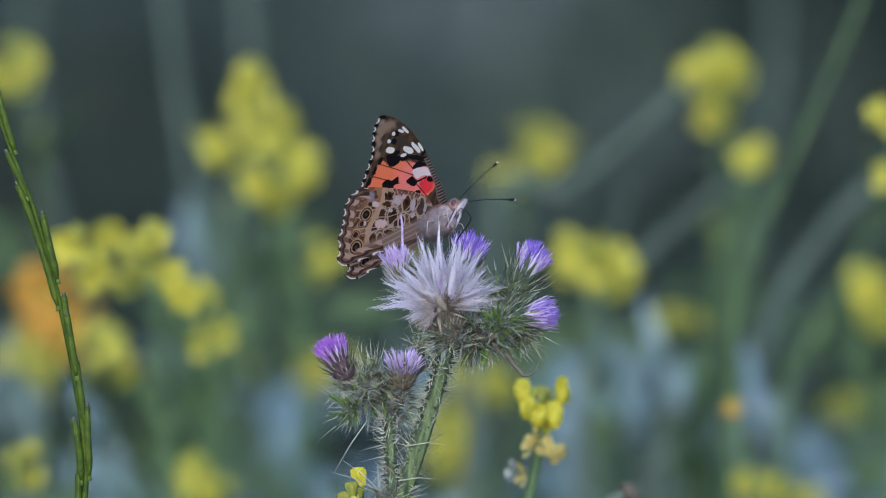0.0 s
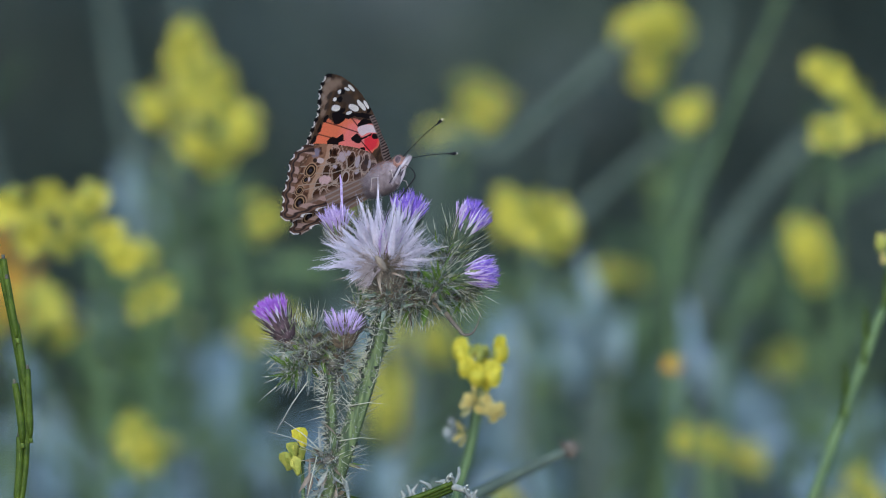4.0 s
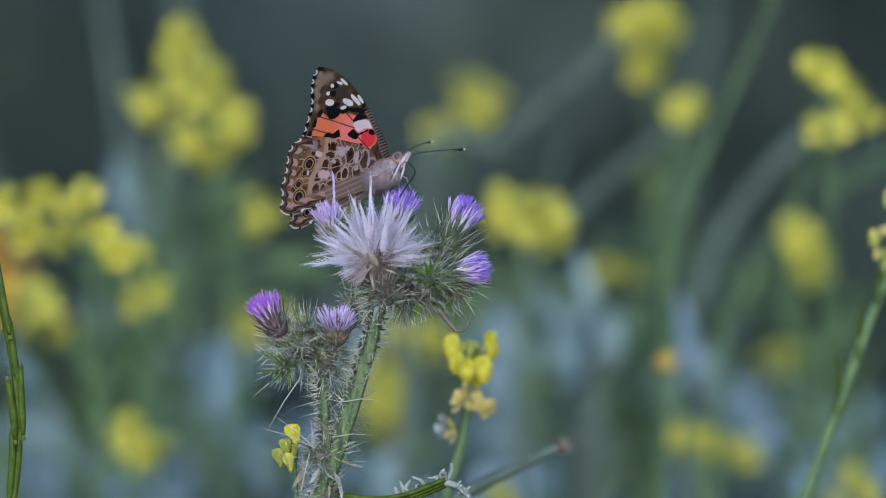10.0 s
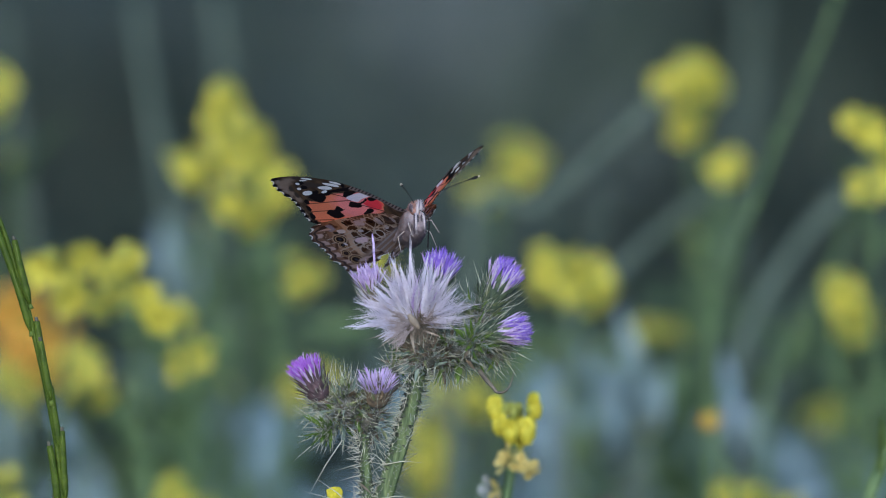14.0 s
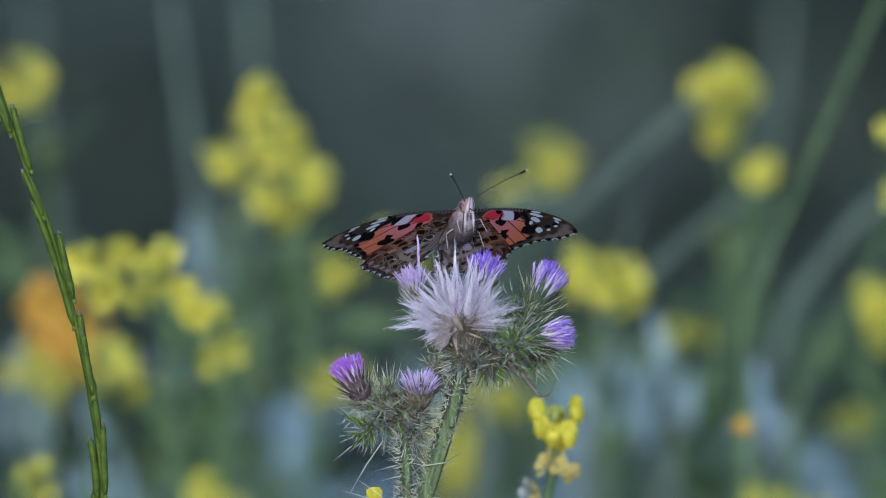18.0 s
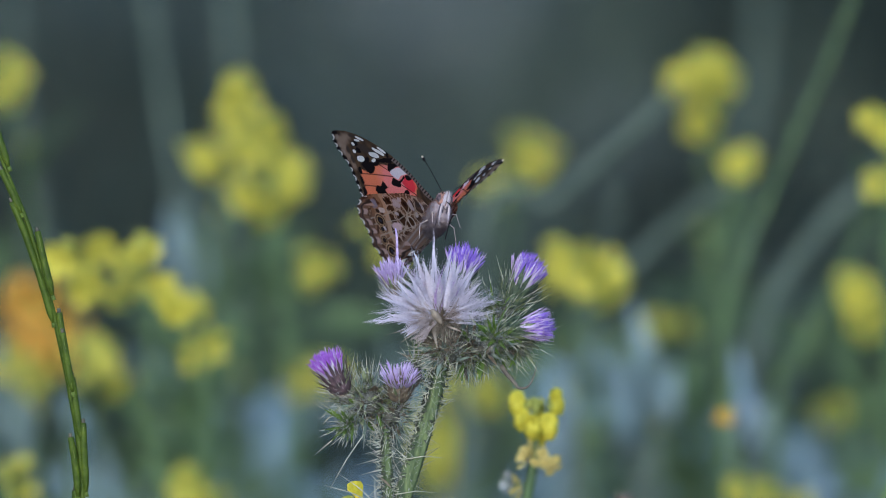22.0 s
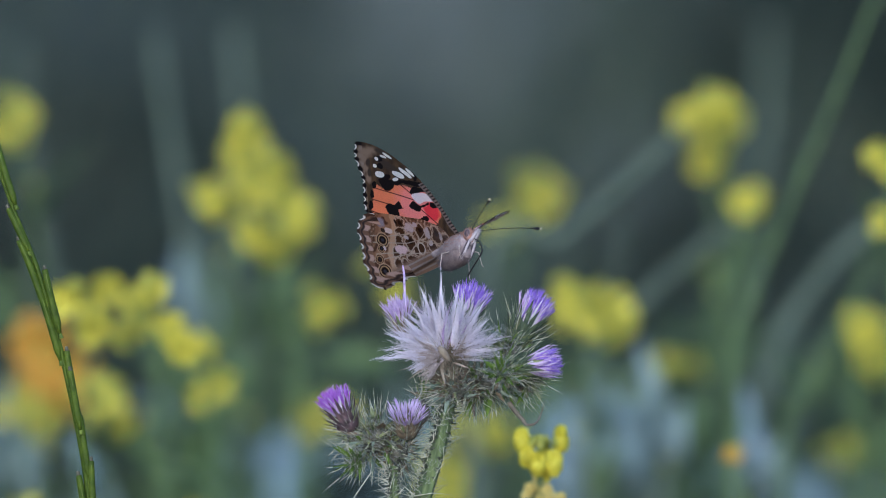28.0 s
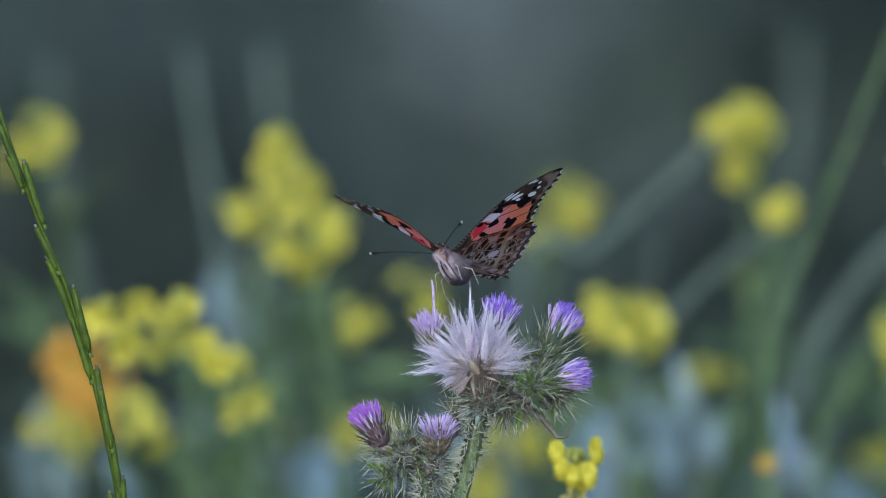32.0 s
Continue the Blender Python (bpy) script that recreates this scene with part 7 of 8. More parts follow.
FORE = outline([(3.6, -0.8), (3.1, 3.4), (2.8, 6.6), (1.9, 10.6), (0.6, 15.4), (-1.1, 20.1), (-3.3, 24.4), (-6.0, 27.9), (-8.0, 29.5), (-9.8, 30.4), (-11.4, 29.7), (-13.1, 27.2), (-13.9, 24.5), (-14.6, 22.1), (-16.3, 19.7), (-17.9, 17.3), (-18.8, 15.3), (-17.0, 11.5), (-13.0, 7.0), (-7.0, 2.5), (-2.0, -0.5)])
HIND = outline([(1.2, -2.9), (0.5, 3.0), (-2.2, 6.6), (-7.5, 10.5), (-12.2, 13.5), (-16.4, 15.5), (-19.6, 15.1), (-21.8, 13.2), (-23.2, 10.3), (-24.5, 7.9), (-25.7, 6.1), (-26.1, 3.6), (-27.3, 1.5), (-27.0, -0.6), (-25.1, -1.9), (-21.3, -2.3), (-15.2, -3.1), (-7.4, -4.0), (-1.2, -4.6)])


def fore_rim(u, v):
    """The outer edge's scallops: a wave that tells teeth from notches, and where the edge is."""
    s = v + 0.55 * u
    return np.sin(s * 2.45 + 0.6 + 0.5 * np.sin(s * 0.9)), u < -8.5 + 0.62 * (v - 29.9)


def hind_rim(u, v):
    s = v + 0.8 * u
    return np.sin(s * 1.95 + 0.3 + 0.5 * np.sin(s * 0.7)), (u < -14.5) & (v > -0.35 * (u + 27) - 0.3) | (u < -25)


def trace(u, v, line):
    """The distance of each place to a line of points."""
    best = np.full(u.shape, 1e9)
    for (ax, ay), (bx, by) in zip(line, line[1:]):
        dx, dy = bx - ax, by - ay
        t = np.clip(((u - ax) * dx + (v - ay) * dy) / (dx * dx + dy * dy + 1e-12), 0, 1)
        best = np.minimum(best, np.hypot(u - ax - t * dx, v - ay - t * dy))
    return best


def fore_colours(u, v):
    col = np.empty(u.shape + (3,))
    col[:] = (0.052, 0.032, 0.020)
    rip, jag = ripple(u, v, 2.2, 4) * 0.25, ripple(u, v, 0.9, 5) * 0.2
    grain = ripple(u, v, 0.5, 6) * 0.2
    edge = inside(u, v, FORE)
    wave, out = fore_rim(u, v)
    # olive-brown ground of the tip, grey cells along the outer edge
    over(col, ripple(u, v, 3.0, 8) * 0.5 + grain, (0.110, 0.064, 0.031), 0.4)
    over(col, np.where(out, 3.4 - edge + rip, -1), (0.125, 0.078, 0.045), 0.7)
    over(col, np.where(out, np.minimum(0.75 - np.abs(edge - 2.0), wave * 0.8 + 0.25) + 0.5 * rip, -1), (0.30, 0.225, 0.165), 0.7)
    for cu, cv, ru, rw, a in [(-8.93, 27.21, 2.56, 1.15, -0.19), (-10.54, 26.13, 1.26, 0.81, 0.42), (-11.65, 24.07, 1.23, 0.70, 0.98), (-12.68, 21.46, 1.22, 0.70, 1.07)]:
        over(col, blob(u, v, cu, cv, ru, rw, a, rip * 1.4), (0.27, 0.180, 0.115), 0.9)
    for cu, cv, ru, rw, a in [(-5.46, 25.96, 1.22, 0.57, -0.81), (-10.46, 24.82, 1.14, 0.52, 0.72), (-11.61, 22.52, 1.07, 0.47, 0.90), (-6.42, 23.07, 2.11, 1.14, -0.87), (-5.34, 21.33, 2.62, 0.96, -0.77)]:
        over(col, blob(u, v, cu, cv, ru, rw, a, rip * 1.2), (0.062, 0.043, 0.030), 0.5)
    # the red field: orange, coral and crimson
    field = inside(u, v, outline([(-16.6, 12.8), (-16.9, 14.9), (-15.3, 16.2), (-14.1, 18.0), (-11.9, 19.3), (-10.3, 17.6), (-7.2, 17.4), (-3.5, 15.3), (-0.9, 13.3), (1.6, 11.4), (1.8, 8.8), (1.4, 6.5), (0.1, 5.5), (-0.8, 4.9), (-4.2, 5.1), (-9.4, 6.3), (-14.4, 9.2)], 4)) + rip * 0.6 + jag
    over(col, field, (0.84, 0.225, 0.095), 0.3)
    over(col, np.minimum(field, blob(u, v, *(-4.58, 10.08, 5.13, 5.48, -0.32), rip)), PINK_W, 0.55)
    over(col, np.minimum(field, blob(u, v, *(-0.76, 7.91, 2.02, 2.16, -0.22), rip)), RED_W, 0.25)
    # fine dark veins over the field
    for line in [[(-14.4, 20.0), (-9.1, 16.1), (-4.0, 12.1)], [(-16.3, 17.4), (-12.0, 14.3), (-8.1, 11.6)], [(-18.0, 15.0), (-13.5, 11.3)], [(-5.3, 16.4), (-4.0, 13.9), (-3.5, 11.9)], [(-3.6, 9.6), (0.3, 2.9)]]:
        over(col, np.minimum(0.13 - trace(u, v, line), field + 0.2), (0.10, 0.025, 0.02), 0.12)
    # black marks
    for mark in [[(-10.5, 20.1), (-8.7, 19.6), (-6.8, 18.3), (-7.6, 17.0), (-9.4, 16.6), (-10.4, 17.6)], [(-13.0, 13.5), (-11.4, 14.1), (-9.9, 13.2), (-8.2, 13.6), (-8.3, 11.7), (-9.6, 11.7), (-10.5, 10.2), (-12.6, 11.1)], [(-4.2, 14.1), (-2.3, 15.1), (-0.5, 14.0), (2.4, 12.3), (2.4, 11.3), (-0.3, 12.9), (-3.0, 13.3)], [(-6.2, 11.4), (-4.5, 12.0), (-3.0, 10.3), (-0.5, 10.3), (-0.8, 9.6), (-3.0, 9.8), (-4.1, 9.2), (-5.4, 10.1)]]:
        over(col, inside(u, v, outline(mark, 4)) + rip * 0.5 + jag * 0.5, DARK, 0.16)
    for cu, cv, ru, rw, a in [(0.64, 9.03, 1.17, 0.69, -0.57), (-4.10, 7.12, 1.38, 0.70, -0.07), (-1.62, 15.60, 3.79, 0.60, -0.53), (-5.88, 17.65, 1.38, 0.74, -0.14), (-8.31, 19.72, 1.38, 0.75, -0.07), (-16.56, 15.53, 1.14, 0.59, 0.94), (-14.40, 17.79, 1.06, 0.53, 0.90), (-8.06, 22.92, 0.74, 0.87, 1.13), (-6.98, 24.43, 0.70, 0.93, 1.11), (-12.32, 19.53, 1.02, 0.59, 0.74), (-0.37, 16.79, 1.14, 0.47, 0.93), (-17.74, 13.75, 0.71, 0.54, 0.77), (2.21, 5.10, 1.56, 0.27, -1.51)]:
        over(col, blob(u, v, cu, cv, ru, rw, a, rip * 1.2 + jag), DARK, 0.14)
    # white spots
    for cu, cv, ru, rw, a in [(-9.29, 21.11, 1.20, 0.78, -0.54), (-4.44, 19.06, 1.70, 0.72, -0.77), (-5.98, 18.41, 0.90, 0.42, -0.20), (-2.23, 18.71, 1.96, 0.50, -1.08), (-0.94, 18.36, 1.43, 0.33, -1.21), (-9.17, 23.40, 0.50, 0.48, -0.42), (-7.63, 24.71, 0.48, 0.50, -0.27), (-5.46, 24.48, 0.89, 0.31, -0.73), (-4.21, 24.24, 1.31, 0.35, -1.01)]:
        over(col, blob(u, v, cu, cv, ru, rw, a, rip * 0.5), WHITE, 0.14)
    over(col, inside(u, v, outline([(-4.2, 13.4), (-1.7, 13.2), (0.4, 12.0), (1.1, 9.9), (-1.2, 10.8), (-3.3, 10.9)], 4)) + jag * 0.5, (0.84, 0.70, 0.66), 0.25)
    # barred leading edge and pale scalloped fringe of the outer edge
    lead = np.clip(1.5 - edge, 0, 1.5) * (u > -2 - 0.25 * (v - 14)) * (v < 15)
    over(col, lead - 0.25, (0.20, 0.145, 0.115), 0.3)
    over(col, np.minimum(lead - 0.5, np.sin(v * 7.5) - 0.2), (0.045, 0.032, 0.026), 0.3)
    over(col, np.where(out, 0.95 - edge - 0.3 * wave, -1), DARK, 0.25)
    over(col, np.where(out, np.minimum(0.36 + 0.36 * np.clip(0.35 + wave, 0, 1.35) - edge, wave * 0.6 + 0.12), -1), WHITE, 0.2)
    return col


def hind_colours(u, v):
    col = np.empty(u.shape + (3,))
    col[:] = (0.225, 0.122, 0.066)
    rip, jag = ripple(u, v, 1.8, 14) * 0.25, ripple(u, v, 0.8, 15) * 0.2
    edge = inside(u, v, HIND)
    wave, out = hind_rim(u, v)
    over(col, ripple(u, v, 1.6, 21) + jag, (0.120, 0.062, 0.034), 0.5)
    over(col, ripple(u, v, 1.2, 23) - 0.3, (0.40, 0.26, 0.17), 0.4)
    # the tawny band of the eye spots
    band = 2.3 - trace(u, v, [(-11.5, 12.7), (-14.7, 10.1), (-16.7, 8.3), (-19.4, 6.1), (-20.7, 4.6), (-21.7, 1.9), (-24.5, -0.8), (-25.4, -3.5)])
    over(col, band + rip * 1.6, (0.27, 0.140, 0.074), 0.7)
    over(col, band - 1.0 + rip * 2, (0.34, 0.190, 0.105), 0.5)
    over(col, np.minimum(band + 0.3, ripple(u, v, 2.4, 31) * 1.6 - 0.25), (0.105, 0.050, 0.027), 0.4)
    # the paler step inside it
    over(col, 0.75 - trace(u, v, [(-10.2, 12.1), (-11.7, 9.1), (-14.3, 6.8), (-17.2, 4.5), (-18.1, 1.8), (-20.4, -1.3)]) + rip, (0.54, 0.34, 0.205), 0.4)
    # brown cells
    for cu, cv, ru, rw, a in [(-9.75, 9.15, 1.49, 1.00, -2.06), (-10.80, 7.58, 0.94, 1.11, -2.03), (-10.03, 4.10, 1.78, 1.08, -1.97), (-8.18, 1.77, 1.32, 0.73, -2.11), (-5.69, 5.25, 1.51, 1.02, -1.91), (-2.34, 2.52, 1.87, 1.01, -1.98), (-4.93, 0.64, 1.24, 0.91, -1.83), (-0.62, 0.51, 1.22, 0.79, -2.01), (-12.95, 5.49, 1.89, 0.77, -2.15), (-15.32, 4.02, 1.21, 0.78, -2.10), (-16.61, 1.11, 1.43, 0.91, -1.81), (-14.76, 0.23, 1.30, 0.75, -1.67), (-17.19, -1.46, 1.31, 0.81, -1.35), (-11.98, 0.72, 1.25, 0.57, -0.67), (-19.91, -1.47, 1.25, 0.85, -1.29), (-3.35, 4.14, 0.95, 0.47, -1.83), (-9.91, 1.82, 0.94, 0.51, -1.93)]:
        cell = blob(u, v, cu, cv, ru * 1.18, rw * 1.18, a, rip * 0.9 + jag)
        over(col, cell + 0.28, (0.55, 0.41, 0.30), 0.2)
        over(col, cell, (0.078, 0.036, 0.018), 0.25)
    for cu, cv, ru, rw, a in [(-9.66, 4.55, 0.76, 0.58, -1.85), (-5.38, 5.62, 0.67, 0.51, -1.78), (-9.50, 9.45, 0.66, 0.51, -1.95), (-1.97, 2.97, 0.85, 0.45, -1.88), (-10.39, 10.34, 0.67, 0.34, -1.78)]:
        over(col, blob(u, v, cu, cv, ru, rw, a, rip * 1.1 + jag), (0.026, 0.014, 0.010), 0.4)
    # lilac-white and rosy patches
    for cu, cv, ru, rw, a in [(-7.66, 7.43, 1.23, 1.36, -1.83), (-4.15, 4.00, 1.40, 0.73, -1.97), (-5.76, 7.36, 0.75, 0.51, -1.49), (-4.89, 1.66, 0.76, 0.52, -1.84), (-1.22, 1.83, 0.93, 0.45, -2.04), (-10.11, 5.80, 0.72, 0.42, -0.71)]:
        over(col, blob(u, v, cu, cv, ru, rw, a, rip * 1.2 + jag), (0.56, 0.48, 0.49), 0.35)
    over(col, blob(u, v, *(-13.61, 4.04, 1.70, 1.08, -0.50), rip * 0.8), (0.74, 0.52, 0.49), 0.25)
    over(col, blob(u, v, *(-14.27, 12.03, 1.14, 1.02, -1.88), rip), (0.285, 0.265, 0.33), 0.5)
    # cream veins that run out from the hub
    for line in [[(0.5, -1.0), (-2.9, 0.6), (-5.2, 1.9), (-7.1, 3.7), (-11.1, 4.6), (-19.6, 9.0)], [(-7.1, 3.7), (-6.8, 5.8), (-7.2, 9.3), (-7.1, 10.6)], [(-7.1, 3.7), (-4.3, 4.6), (-1.8, 8.1)], [(-6.3, -0.2), (-12.7, 2.3), (-18.4, 4.0), (-23.9, 5.2)], [(-4.4, -1.2), (-13.3, -0.5), (-20.8, -0.1), (-26.6, 0.7)], [(-7.1, 3.7), (-12.3, 2.2)], [(-2.3, -1.0), (-6.3, -0.2)], [(-5.2, 1.9), (-2.4, 3.7), (-1.3, 5.8)], [(-8.0, 5.8), (-14.7, 8.4), (-19.0, 10.6)], [(-14.6, 3.7), (-20.7, 6.2)]]:
        over(col, 0.10 - trace(u, v, line) + jag * 0.2, (0.50, 0.40, 0.30), 0.16)
    ring = blob(u, v, *(-8.18, 1.77, 1.60, 1.00, -2.14), rip * 0.4)
    over(col, np.minimum(ring, 0.22 - ring), (0.60, 0.50, 0.40), 0.12)
    # grey fur along the fold and towards the root
    fold = -(v + 0.10 * u + 0.6) + rip * 0.8
    over(col, fold, (0.29, 0.185, 0.125), 1.2)
    over(col, np.minimum(fold - 0.2, np.sin((v + 0.06 * u) * 5.2 + 2 * rip) - 0.45), (0.36, 0.29, 0.245), 0.5)
    near = np.clip(1 - np.hypot(u - 0.5, v - 0.5) / 8.0, 0, 1)[..., None] * 0.25
    col[:] = col * (1 - near) + np.array((0.29, 0.24, 0.235)) * near
    col[:] = col * 0.92
    # the row of eye spots, the white flecks beside the small ones, and the dark corner
    for cu, cv, ro in [(-16.73, 8.27, 1.50), (-18.53, 6.69, 0.92), (-20.76, 4.74, 1.05), (-21.48, 1.77, 1.58)]:
        for k, c in [(1.32, (0.52, 0.33, 0.19)), (1.14, (0.030, 0.015, 0.010)), (0.90, (0.44, 0.27, 0.13)), (0.70, (0.020, 0.012, 0.010)), (0.30, (0.045, 0.040, 0.050))]:
            over(col, blob(u, v, cu, cv, ro * k, ro * k * 0.9, 0.5, rip * 0.25), c, 0.12)
    for cu, cv, ru, rw, a in [(-13.59, 9.42, 1.14, 0.68, -0.69), (-17.64, 6.37, 0.57, 0.34, -1.80)]:
        over(col, blob(u, v, cu, cv, ru, rw, a, rip * 0.6), (0.64, 0.54, 0.50), 0.25)
    for cu, cv, ru, rw, a in [(-14.89, 10.14, 0.62, 0.52, -0.74), (-25.14, -1.32, 1.23, 0.74, -1.83), (-20.60, 4.77, 0.31, 0.42, -0.74)]:
        over(col, blob(u, v, cu, cv, ru, rw, a, rip), (0.045, 0.028, 0.020), 0.25)
    # outer edge: lilac scallops, dark arches, white fringe
    over(col, np.where(out, np.minimum(2.9 - edge, edge - 0.8) + rip, -1), (0.20, 0.112, 0.068), 0.6)
    over(col, np.where(out, np.minimum(0.62 - np.abs(edge - 2.5 - 0.3 * wave), wave * 0.9 + 0.25) + 0.4 * rip, -1), (0.50, 0.33, 0.26), 0.4)
    over(col, np.where(out, np.minimum(0.30 - np.abs(edge - 1.55 - 0.25 * wave), 0.6) + 0.3 * rip, -1), (0.050, 0.033, 0.027), 0.3)
    over(col, np.where(out, 0.85 - edge, -1), (0.075, 0.040, 0.026), 0.25)
    over(col, np.where(out, np.minimum(0.42 + 0.36 * np.clip(0.35 + wave, 0, 1.35) - edge, 0.25 + 0.7 * wave), -1), (0.86, 0.80, 0.72), 0.2)
    return col


def wing_mesh(name, poly, colours, side, bulge, rim, step=0.11):
    """A thin, slightly bulging sheet with the scale colours as a colour attribute."""
    xs, ys = [p[0] for p in poly], [p[1] for p in poly]
    gu, gv = np.meshgrid(np.arange(min(xs) - step, max(xs) + 2 * step, step), np.arange(min(ys) - step, max(ys) + 2 * step, step), indexing="ij")
    sd = inside(gu, gv, poly)
    wave, out = rim(gu, gv)
    sd = sd - np.where(out, 0.36 * np.clip(0.35 + wave, 0, 1.35), 0)
    keep = (sd > -step * 0.55).reshape(-1)
    index = -np.ones(keep.size, int)
    index[keep] = np.arange(keep.sum())
    nu, nv = gu.shape
    ij = np.arange(nu * nv).reshape(nu, nv)
    quads = np.stack([ij[:-1, :-1], ij[1:, :-1], ij[1:, 1:], ij[:-1, 1:]], -1).reshape(-1, 4)
    quads = index[quads[keep[quads].all(1)]]
    u, v = gu.reshape(-1)[keep], gv.reshape(-1)[keep]
    w = bulge * np.sin(np.clip(v / 26, -0.2, 1.1) * 2.4) - 0.003 * np.clip(v - 14, 0, 30) ** 2 + 0.10 * np.sin(np.arctan2(u, v + 3) * 16)
    if side > 0:
        quads = quads[:, ::-1]
    me = bpy.data.meshes.new(name)
    me.from_pydata(np.stack([u, -side * w, v], 1) * MM, [], quads.tolist())
    a = me.color_attributes.new("scales", "FLOAT_COLOR", "POINT")
    a.data.foreach_set("color", np.concatenate([colours(u, v), np.ones((u.size, 1))], 1).astype(np.float32).reshape(-1))
    me.polygons.foreach_set("use_smooth", [True] * len(me.polygons))
    me.update()
    return me


def butterfly():
    root = thing("butterfly", "butterfly with mottled brown, orange, black and white wings", "butterfly")
    rng = random.Random(61)
    X = Vector((1, 0, 0))
    # the chest tapers back into the abdomen and is deeper than wide
    girth = [(5.4, 1.2), (4.6, 1.9), (3.0, 2.4), (1.0, 2.5), (-1.0, 2.3), (-2.6, 1.8), (-4.0, 1.3)]
    chest = Geo()
    chest.tube([Vector((x, 0, 0)) * MM for x, r in girth], [r * MM for x, r in girth], 20)
    for v in chest.v:
        v.z = v.z * 1.65 - (1.5 + 0.06 * v.x / MM) * MM
    body = part("thorax", chest, FUR_GREY, root, "furry grey thorax")
    for name, mat, count, zone in (("back_fur", FUR_BROWN, 1300, 1), ("breast_fur", FUR_GREY, 3400, -1)):
        fur = Geo()
        for k in range(count):
            x = rng.uniform(-0.5, 5.2) if zone > 0 else rng.uniform(-3.9, 5.2)
            r = np.interp(x, [q[0] for q in reversed(girth)], [q[1] for q in reversed(girth)])
            a = rng.gauss(zone * 1.57, 0.75 if zone > 0 else 1.0)
            d = Vector((0, math.cos(a), math.sin(a)))
            p = Vector((x, d.y * r, d.z * r * 1.65 - 1.5 - 0.06 * x)) * MM
            fur.spike(p, (d * 0.5 + Vector((-0.9, 0, -0.2)) + rv(0.22, rng)).normalized() * rng.uniform(0.5, 1.2) * (1 + 0.6 * (x < -1)) * MM, 0.028 * MM)
        stuff(name, fur, mat, body)
    belly = Geo()
    line = spline([(-2.0 * MM, 0, -0.3 * MM), (-5.5 * MM, 0, 0.3 * MM), (-9.0 * MM, 0, 0.9 * MM), (-12 * MM, 0, 1.4 * MM)], 6)
    belly.tube(line, [(1.5 - 0.055 * i + 0.08 * (i % 2)) * MM if i < 16 else (0.75 - 0.25 * (i - 16)) * MM for i in range(len(line))], 14)
    part("abdomen", belly, FUR_GREY, root, "ringed grey-brown abdomen")
    skull = Geo()
    skull.ball((5.9 * MM, 0, 0.15 * MM), (1.65 * MM, 1.8 * MM, 1.8 * MM), 14, 10, 0.04)
    head = part("head", skull, FUR_BROWN, root, "furry brown head")
    fur = Geo()
    for k in range(500):
        d = fan((-0.2, 0, 1), 1.5, rng)
        p = Vector((5.7 + d.x * 1.6, d.y * 1.6, 0.15 + d.z * 1.7)) * MM
        fur.spike(p, (d + Vector((0.3, 0, 0.2)) + rv(0.3, rng)).normalized() * rng.uniform(0.4, 0.9) * MM, 0.035 * MM)
    stuff("head_fur", fur, FUR_BROWN, head)
    for s in (-1, 1):
        g = Geo()
        g.ball((6.3 * MM, s * 1.35 * MM, 0.3 * MM), (0.85 * MM, 0.62 * MM, 1.0 * MM), 14, 10)
        part("eye", g, EYE, head, "round dark compound eye")
        g = Geo()
        ring = [Vector((6.3 + 0.92 * math.cos(a), s * 1.5, 0.3 + 1.07 * math.sin(a))) * MM for a in [k * math.pi / 10 for k in range(21)]]
        g.tube(ring, 0.06 * MM, 5, False)
        part("eye_ring", g, FUR_GREY, head)
        g = Geo()
        g.tube(spline([(5.4 * MM, s * 0.45 * MM, -1.7 * MM), (7.3 * MM, s * 0.40 * MM, -0.7 * MM), (9.2 * MM, s * 0.22 * MM, 0.8 * MM)], 4), [0.45 * MM, 0.50 * MM, 0.50 * MM, 0.46 * MM, 0.42 * MM, 0.36 * MM, 0.28 * MM, 0.18 * MM, 0.06 * MM], 8)
        for k in range(160):
            p = Vector((rng.uniform(6.0, 8.6), s * rng.uniform(0.2, 0.9), 0)) * MM
            p.z = (-1.2 + (p.x / MM - 6.1) * 0.65 + rng.uniform(-0.4, 0.4)) * MM
            g.spike(p, (Vector((0.8, s * 0.2, 0.4)) + rv(0.25, rng)) * 0.7 * MM, 0.03 * MM)
        part("palp", g, FUR_PALE, head, "pale furry palp")
        for y0, y1 in ((0.45, 0.55), (1.25, 1.6)):
            g = Geo()
            g.tube(spline([(6.5 * MM, s * y0 * MM, -1.3 * MM), (5.2 * MM, s * (y0 + y1) / 2 * MM, -3.1 * MM), (3.2 * MM, s * y1 * MM, -5.3 * MM)], 4), [0.10 * MM, 0.16 * MM, 0.20 * MM, 0.22 * MM, 0.22 * MM, 0.20 * MM, 0.16 * MM, 0.12 * MM, 0.06 * MM], 6)
            part("breast_stripe", g, FUR_DARK, body, "dark stripe between pale fur")
        g = Geo()
        g.tube(spline([(6.6 * MM, s * 0.85 * MM, -1.2 * MM), (5.5 * MM, s * 1.05 * MM, -3.0 * MM), (3.6 * MM, s * 1.0 * MM, -5.2 * MM)], 4), [0.2 * MM, 0.26 * MM, 0.3 * MM, 0.32 * MM, 0.32 * MM, 0.3 * MM, 0.26 * MM, 0.2 * MM, 0.1 * MM], 8)
        for k in range(150):
            t = rng.random()
            p = Vector((6.5 - 2.9 * t, s * (0.95 + rng.uniform(-0.3, 0.3)), -1.2 - 4.0 * t)) * MM
            g.spike(p, (Vector((0.3, s * 0.2, -0.9)) + rv(0.25, rng)) * 0.7 * MM, 0.035 * MM)
